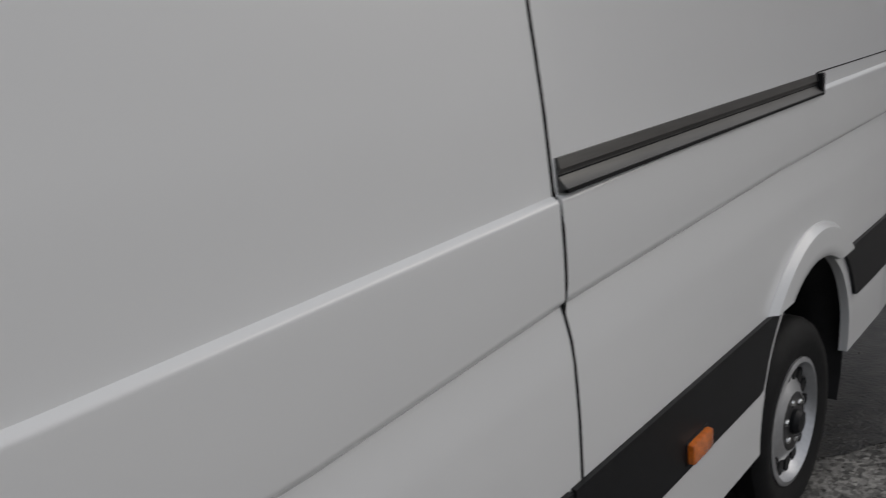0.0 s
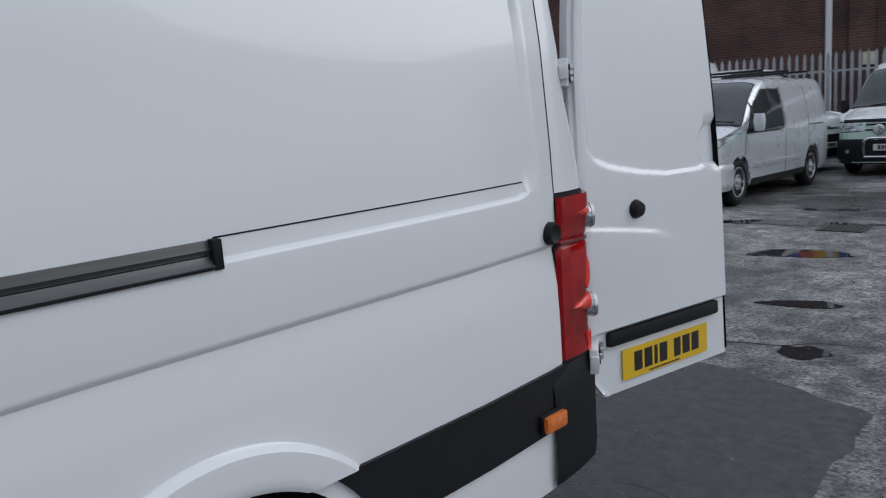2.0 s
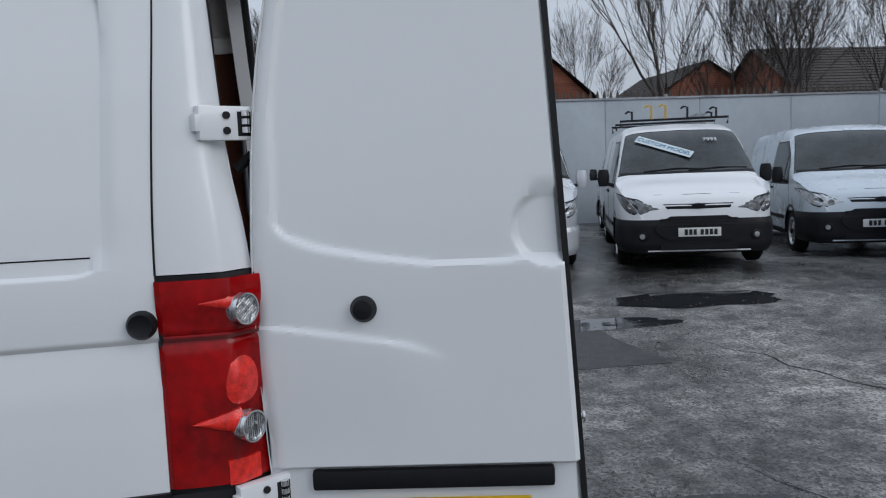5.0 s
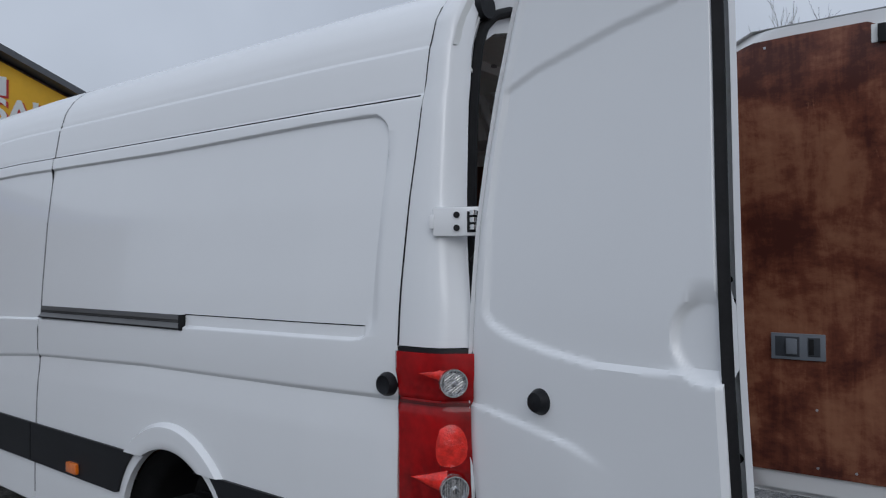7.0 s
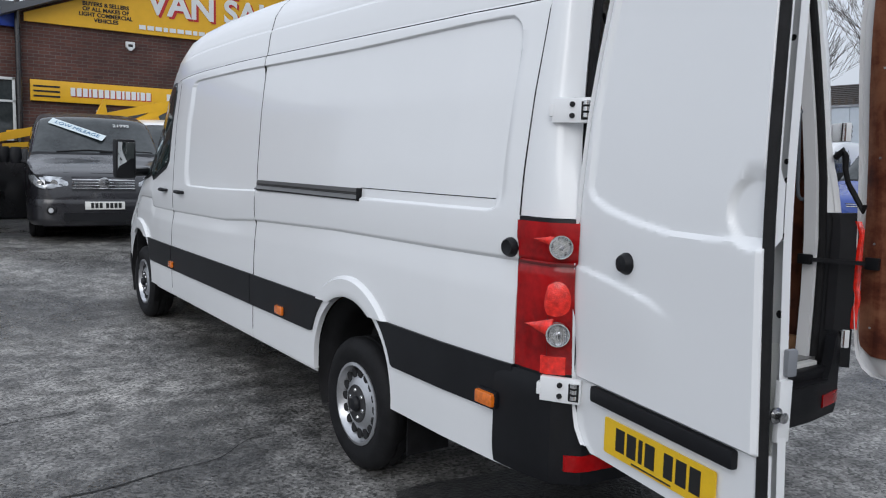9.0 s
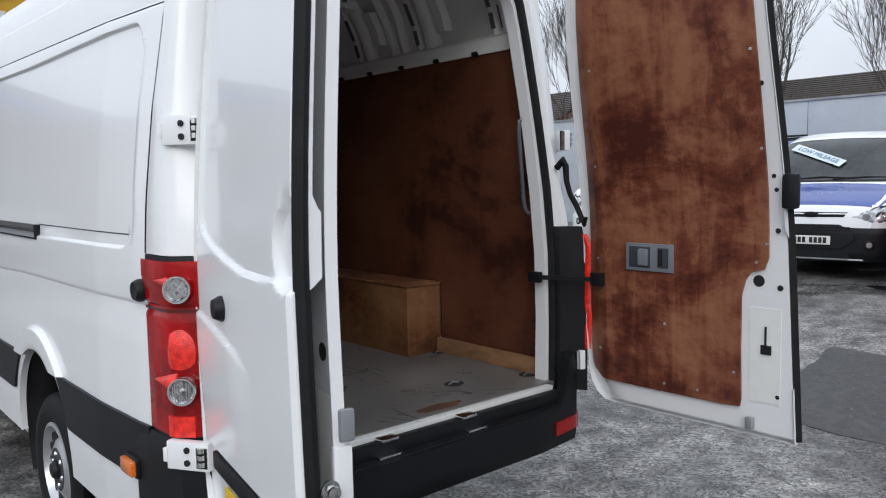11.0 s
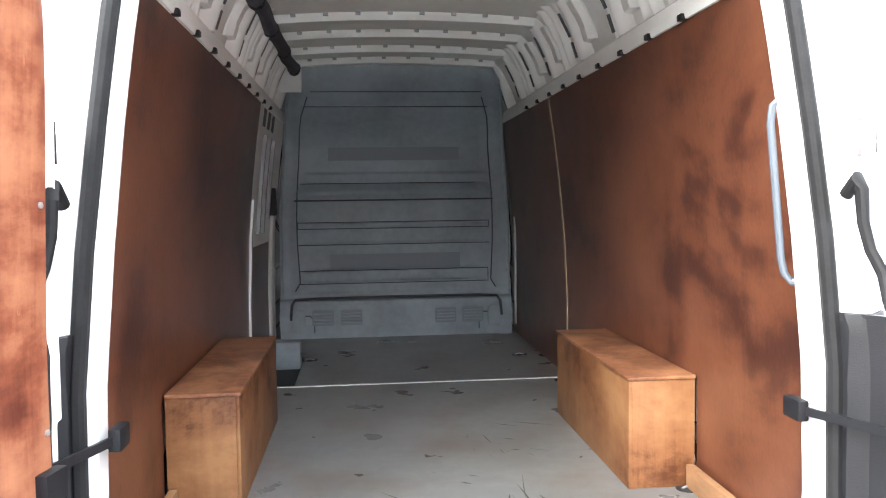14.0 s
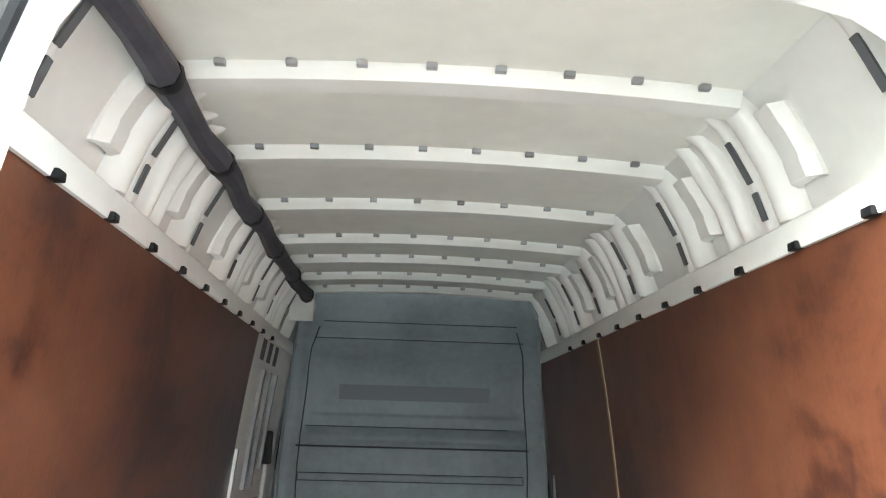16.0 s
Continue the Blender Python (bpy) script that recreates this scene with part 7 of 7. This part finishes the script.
part("drainpipe", tube(bmesh.new(), [(-0.42, yF - 0.10, gz), (-0.42, yF - 0.10, 5.2)], 0.06, 10), black_p, unit, "black drainpipe")
bay = part("bay_window", B(1.2, 8.5, yF - 0.05, yF - 0.003, 1.1, 2.80, bev=0.01), screen_glass, unit, "dark shopfront glazing")
for x in span(1.2, 8.5, 1.22):
    part("mullion", B(x - 0.03, x + 0.03, yF - 0.07, yF - 0.052, 1.1, 2.80), sign_white, bay)
nb = empty("brick_annexe", "brick annexe with a blue fascia beside unit", "building")
part("wall", B(-9.0, -0.46, yF + 0.15, yF + 8.0, gz - 0.4, 4.45), brick, nb)
part("fascia", B(-9.2, -0.44, yF + 0.02, yF + 0.145, 4.40, 4.72, bev=0.02), sign_blue, nb, "dark blue metal fascia")
part("roof", B(-9.2, -0.44, yF + 0.02, yF + 8.2, 4.722, 4.95, bev=0.02), roof_grey, nb)
for x0 in (-1.9, -4.4):
    wn_ = part("window", B(x0, x0 + 1.15, yF + 0.10, yF + 0.147, 1.9, 3.30), screen_glass, nb)
    for a, b, c, d in ((x0, x0 + 0.06, 1.9, 3.3), (x0 + 1.09, x0 + 1.15, 1.9, 3.3), (x0, x0 + 1.15, 1.9, 1.96), (x0, x0 + 1.15, 3.24, 3.3), (x0, x0 + 1.15, 2.75, 2.80)):
        part("window_frame", B(a, b, yF + 0.06, yF + 0.098, c, d, bev=0.006), sign_white, wn_)
# yellow access boom folded on its truck
lift_ = empty("boom_lift", "yellow folded access boom parked by the unit", "boom lift")
for p0, p1, r in (((-1.4, 15.2, 1.9), (1.9, 14.9, 2.75), 0.11), ((-1.2, 15.3, 2.0), (0.9, 15.0, 2.35), 0.08), ((0.9, 15.0, 2.2), (1.9, 14.9, 2.75), 0.10), ((-1.3, 15.1, 1.75), (1.2, 14.9, 2.05), 0.07)):
    part("boom", tube(bmesh.new(), [p0, p1], r, 4), sign_yellow, lift_)
for x in (0.25, 1.25):
    part("knuckle", prism([(x, 2.2), (x + 0.35, 2.15), (x + 0.25, 2.75)], 0.2, Matrix.Translation((0, 15.1, 0)) @ FX), sign_yellow, lift_)
part("base", B(-1.6, 1.4, 14.6, 15.8, ground_z(0, 15.2), 1.72, bev=0.05), black_p, lift_)

# the long brick works behind the parked row, set at an angle
wo = Vector((-2.72, 1.52, 0)) + 23.0 * Vector((0.391, -0.921, 0))
WM = Matrix(((0.921, 0.391, 0, wo.x), (0.391, -0.921, 0, wo.y), (0, 0, 1, 0), (0, 0, 0, 1)))
wg = 0.30
works = empty("brick_works", "long dark brick works with a striped sign band", "building")
works.matrix_world = Matrix(((-0.921, -0.391, 0, wo.x), (-0.391, 0.921, 0, wo.y), (0, 0, 1, 0), (0, 0, 0, 1)))
# in its own frame: x runs along the wall, y towards the yard
part("wall", prism([(-6.0, -0.2), (34.0, -0.2), (34.0, 7.6), (2.0, 7.6), (-6.0, 5.25)], 8.0, FX), brick, works)
part("verge", prism([(-6.15, 5.10), (2.0, 7.52), (2.0, 7.72), (-6.15, 5.32)], 8.2, Matrix.Translation((0, 0.06, 0)) @ FX), sign_white, works, "pale verge board")
sb = part("sign_band", B(-4.9, 2.0, 0.01, 0.12, 4.80, 5.40, bev=0.01), sign_white, works, "white sign band with coloured stripes")
for k, (x0, m) in enumerate(((-0.60, mat("sign_violet", (0.10, 0.08, 0.30), 0.4)), (-0.10, sign_blue), (0.42, mat("sign_mid_blue", (0.03, 0.08, 0.42), 0.4)), (1.02, sign_orange), (1.40, sign_yellow), (1.72, sign_blue))):
    part("stripe", prism([(x0 - 0.3, 4.82), (x0 + 0.32, 4.82), (x0 + 0.66, 5.38), (x0 + 0.05, 5.38)] if k < 5 else [(x0, 4.82), (x0 + 0.26, 4.82), (x0 + 0.26, 5.38), (x0 + 0.2, 5.38)], 0.006, Matrix.Translation((0, 0.13 + k * 0.001, 0)) @ FX), m, sb)
for k in range(7):
    part("plain_bar", B(-4.70 + k * 0.20, -4.55 + k * 0.20, 0.12, 0.128, 4.97, 5.20), sign_blue, sb)
for k in range(5):
    part("panel_joint", B(-3.3 + k * 0.55, -3.29 + k * 0.55, 0.12, 0.124, 4.82, 5.38), galv, sb)
for x in (1.62, 4.5, 9.0, 14.5):
    part("downpipe", tube(bmesh.new(), [(x, 0.10, 0.3), (x, 0.10, 7.4)], 0.085, 10), sign_white, works, "white downpipe")
for x in (2.4, 3.4, 12, 19):
    part("pier", B(x - 0.3, x + 0.3, 0.003, 0.12, -0.1, 7.5), brick, works)
for x in (2.42, 3.40):
    part("meter_box", B(x, x + 0.34, 0.125, 0.24, 2.25, 2.58, bev=0.015), cream, works, "cream wall box")
nt = part("notice", B(-3.60, -3.36, 0.005, 0.02, 3.72, 4.12), sign_white, works)
part("notice_mark", B(-3.56, -3.40, 0.02, 0.024, 3.87, 4.05), galv, nt)
nt = part("notice", B(6.35, 6.85, 0.005, 0.02, 3.35, 4.0), sign_white, works)
part("notice_mark", prism([(6.42, 3.6), (6.78, 3.6), (6.6, 3.92)], 0.003, Matrix.Translation((0, 0.024, 0)) @ FX), ink, nt)
nt = part("notice", B(6.9, 8.0, 0.005, 0.03, 4.35, 4.95), sign_yellow, works)
part("notice_mark", B(7.1, 7.8, 0.03, 0.034, 4.5, 4.75), ink, nt)
wn_ = part("window", B(2.95, 3.95, 0.121, 0.135, 5.0, 6.2), screen_glass, works)
part("window_frame", B(2.9, 4.0, 0.121, 0.16, 4.93, 5.02, bev=0.01), sign_white, wn_)


def palisade(name, label, m, n, pitch=0.155, h=2.1, metal=galv):
    f = empty(name, label, "fence")
    f.matrix_world = m
    bm = bmesh.new()
    pts = [(-0.033, 0), (0.033, 0), (0.033, h - 0.10), (0.0, h), (-0.033, h - 0.10)]
    a = [bm.verts.new((x, 0.0 if abs(x) > 0.01 else 0.012, z)) for x, z in pts]
    bm.faces.new(a)
    r = bmesh.ops.extrude_face_region(bm, geom=bm.faces[:])
    bmesh.ops.translate(bm, vec=(0, -0.006, 0), verts=[q for q in r["geom"] if isinstance(q, bmesh.types.BMVert)])
    first = part("pale", bm, metal, f, smooth=0)
    for k in range(1, n):
        o = new("pale", first.data)
        o.parent = f
        o.location = (k * pitch, 0, 0)
    for z in (0.35, h - 0.45):
        part("rail", B(-0.1, n * pitch, -0.05, -0.008, z, z + 0.05), galv, f)
    for k in range(0, n, 17):
        part("post", B(k * pitch - 0.04, k * pitch + 0.04, -0.13, -0.055, -0.3, h - 0.15), galv, f)
    return f


fo_ = Vector((-2.72, 1.52, 0)) + 18.6 * Vector((0.391, -0.921, 0)) + 5.6 * Vector((0.921, 0.391, 0))
palisade("palisade_fence", "grey galvanised palisade fence with pointed pales", Matrix(((-0.921, -0.391, 0, fo_.x), (-0.391, 0.921, 0, fo_.y), (0, 0, 1, wg), (0, 0, 0, 1))), 140, h=2.2)

# ---- grey boundary wall with a fence on top, houses and trees beyond ----
wall_grey = mat("grey_wall_panel", (0.42, 0.46, 0.50), 0.6, var=0.08, vscale=0.9)
bw_ = empty("boundary_wall", "pale grey panelled boundary wall", "wall")
for k in range(22):
    y0 = -26 + k * 2.4
    part("panel", B(15.0, 15.12, y0 + 0.006, y0 + 2.394, 0.1, 3.17, bev=0.008), wall_grey, bw_)
    part("capping", B(14.97, 15.15, y0, y0 + 2.4, 3.172, 3.22), galv, bw_)
wf = Matrix(((0, 1, 0, 15.35), (1, 0, 0, -20.0), (0, 0, 1, 1.50), (0, 0, 0, 1)))
palisade("rear_palisade", "dark weathered palisade behind the boundary wall", wf, 200, pitch=0.17, h=1.95, metal=mat("weathered_pale", (0.075, 0.062, 0.052), 0.8, var=0.4, vscale=2))


def house(x0, x1, y0, y1, ze, zr, along_y=True, label="brick house with a dark tiled roof"):
    h = empty("house", label, "house", "houses")
    part("wall", B(x0, x1, y0, y1, 0.0, ze), brick2, h)
    rf = part("roof", bmesh.new(), tile_m, h)
    bm = bmesh.new()
    n = 16
    if along_y:
        xm = (x0 + x1) / 2
        for sgn, xe in ((-1, x0 - 0.3), (1, x1 + 0.3)):
            for k in range(n):
                bm = bmesh.new()
                a, b = k / n, (k + 1) / n
                xa, za = xe + (xm - xe) * a, ze - 0.1 + (zr - ze + 0.1) * a
                xb, zb = xe + (xm - xe) * b, ze - 0.1 + (zr - ze + 0.1) * b
                q = [bm.verts.new(p) for p in ((xa, y0 - 0.2, za + 0.05), (xa, y1 + 0.2, za + 0.05), (xb, y1 + 0.2, zb + 0.02), (xb, y0 - 0.2, zb + 0.02))]
                bm.faces.new(q)
                q2 = [bm.verts.new(p) for p in ((xa, y0 - 0.2, za), (xa, y1 + 0.2, za))]
                bm.faces.new((q[0], q[1], q2[1], q2[0]))
                part("tile_course", bm, tile_m, rf, smooth=0)
        for y in (y0, y1):
            g = bmesh.new()
            g.faces.new([g.verts.new(p) for p in ((x0, y, ze), (x1, y, ze), (xm, y, zr - 0.03))])
            part("gable", g, brick2, h)
    else:
        ym = (y0 + y1) / 2
        for sgn, ye in ((-1, y0 - 0.3), (1, y1 + 0.3)):
            for k in range(n):
                bm = bmesh.new()
                a, b = k / n, (k + 1) / n
                ya, za = ye + (ym - ye) * a, ze - 0.1 + (zr - ze + 0.1) * a
                yb, zb = ye + (ym - ye) * b, ze - 0.1 + (zr - ze + 0.1) * b
                q = [bm.verts.new(p) for p in ((x0 - 0.2, ya, za + 0.05), (x1 + 0.2, ya, za + 0.05), (x1 + 0.2, yb, zb + 0.02), (x0 - 0.2, yb, zb + 0.02))]
                bm.faces.new(q)
                q2 = [bm.verts.new(p) for p in ((x0 - 0.2, ya, za), (x1 + 0.2, ya, za))]
                bm.faces.new((q[0], q[1], q2[1], q2[0]))
                part("tile_course", bm, tile_m, rf, smooth=0)
        for x in (x0, x1):
            g = bmesh.new()
            g.faces.new([g.verts.new(p) for p in ((x, y0, ze), (x, y1, ze), (x, ym, zr - 0.03))])
            part("gable", g, brick2, h)
    under = bmesh.new()
    if along_y:
        rows = [[under.verts.new((x, y, z)) for y in (y0 - 0.15, y1 + 0.15)] for x, z in ((x0 - 0.28, ze - 0.14), ((x0 + x1) / 2, zr - 0.02), (x1 + 0.28, ze - 0.14))]
    else:
        rows = [[under.verts.new((x, y, z)) for x in (x0 - 0.15, x1 + 0.15)] for y, z in ((y0 - 0.28, ze - 0.14), ((y0 + y1) / 2, zr - 0.02), (y1 + 0.28, ze - 0.14))]
    for k in (0, 1):
        under.faces.new((rows[k][0], rows[k][1], rows[k + 1][1], rows[k + 1][0]))
    under.to_mesh(rf.data)
    under.free()
    return h


house(19.3, 24.7, -6.3, -1.9, 3.85, 5.62)
house(25.5, 31.0, -10.3, -6.5, 4.0, 5.75, along_y=False, label="red brick gable end with a dark tiled roof")
house(27.5, 34.0, -18.5, -13.0, 3.9, 5.7, along_y=False)
house(23.0, 29.0, -26.0, -17.0, 4.0, 5.9)
house(24.0, 31.0, 3.5, 16.0, 3.7, 5.1, label="long low building with a dark tiled roof")
house(24.0, 30.0, 20.0, 30.0, 4.0, 5.6)
bark = mat("bare_bark", (0.055, 0.045, 0.038), 0.85, var=0.4, vscale=4)


def bare_tree(x, y, h, seed, spread=0.55):
    """A leafless tree: tapered trunk, limbs and many fine twigs."""
    r = random.Random(seed)
    t = empty("tree", "bare leafless winter tree with fine twigs", "tree", "bare trees")
    trunk, twigs = bmesh.new(), bmesh.new()

    def grow(p, d, ln, rad, level):
        pts, rs = [p], [rad]
        n = 4
        for k in range(n):
            d = (d + Vector((r.gauss(0, 0.10), r.gauss(0, 0.10), r.gauss(0.03, 0.06)))).normalized()
            p = p + d * (ln / n)
            pts.append(p)
            rs.append(rad * (1 - 0.45 * (k + 1) / n))
        tube(trunk if level < 2 else twigs, pts, rs, 6 if level < 2 else 3, cap=False)
        if level >= 6 or (level > 3 and rad < 0.0035):
            return
        for k in range(4 if level < 3 else 3 if level < 5 else 2):
            f = r.uniform(0.35, 1.0) if k else 1.0
            q = pts[min(n, max(1, round(f * n)))]
            a = r.uniform(0, 2 * math.pi)
            side = (d.orthogonal().normalized() * math.cos(a) + d.cross(d.orthogonal().normalized()) * math.sin(a))
            nd = (d + side * r.uniform(0.3, 0.9) * spread * 1.15 + Vector((0, 0, 0.16))).normalized()
            grow(q, nd, ln * r.uniform(0.58, 0.82), max(0.0065, rs[-1] * r.uniform(0.6, 0.85)), level + 1)
    grow(Vector((x, y, 0.2)), Vector((0, 0, 1)), h * 0.33, h * 0.013, 0)
    part("trunk", trunk, bark, t)
    part("crown", twigs, bark, t, smooth=0)
    return t


for k, (x, y, h, sp) in enumerate(((18.6, -10.3, 9.5, 0.38), (18.5, -11.8, 8.0, 0.36), (17.5, -13.3, 9.5, 0.42), (19.5, -14.2, 9.0, 0.5), (30.0, -4.5, 7.5, 0.3), (20.0, 0.2, 6.5, 0.4), (22.0, 2.6, 7.0, 0.35), (22.5, 6.0, 9.0, 0.45), (22.0, 9.0, 10.0, 0.5), (23, 11.5, 9.5, 0.5),
                                    (20.5, 13.5, 9.0, 0.5), (19.0, -17.5, 9.5, 0.5), (18.0, -21.0, 9.0, 0.5), (34, -12, 9, 0.5), (21.5, 16.5, 9.0, 0.5), (12.0, -24.5, 8.0, 0.5), (9.5, -27.0, 8.5, 0.5))):
    bare_tree(x, y, h, 40 + k, sp)
# scrub behind the wall
rnd = random.Random(3)
hb_ = bmesh.new()
for k in range(1600):
    y, x = rnd.uniform(-24, 22), rnd.uniform(15.6, 17.0)
    z0 = 2.2
    h = rnd.uniform(0.5, 1.5)
    tube(hb_, [(x, y, z0), (x + rnd.gauss(0, 0.12), y + rnd.gauss(0, 0.2), z0 + h * 0.6), (x + rnd.gauss(0, 0.2), y + rnd.gauss(0, 0.35), z0 + h)], [0.012, 0.007, 0.002], 3, cap=False)
tagged(part("scrub", hb_, mat("scrub_bark", (0.06, 0.045, 0.032), 0.9, var=0.4, vscale=3), smooth=0), "bare brown scrub behind the boundary wall", "scrub", kind="stuff")
bank = shell(lambda x, y: (x, y, 2.1 * sstep(15.3, 16.6, x) - 2.0 * sstep(19, 24, x) + 0.2), span(15.2, 26, 0.6), span(-60, 60, 6))
tagged(part("bank", bank, mat("bank_earth", (0.05, 0.042, 0.03), 0.9, var=0.3)), "earth bank behind the boundary wall", "bank", kind="structure")
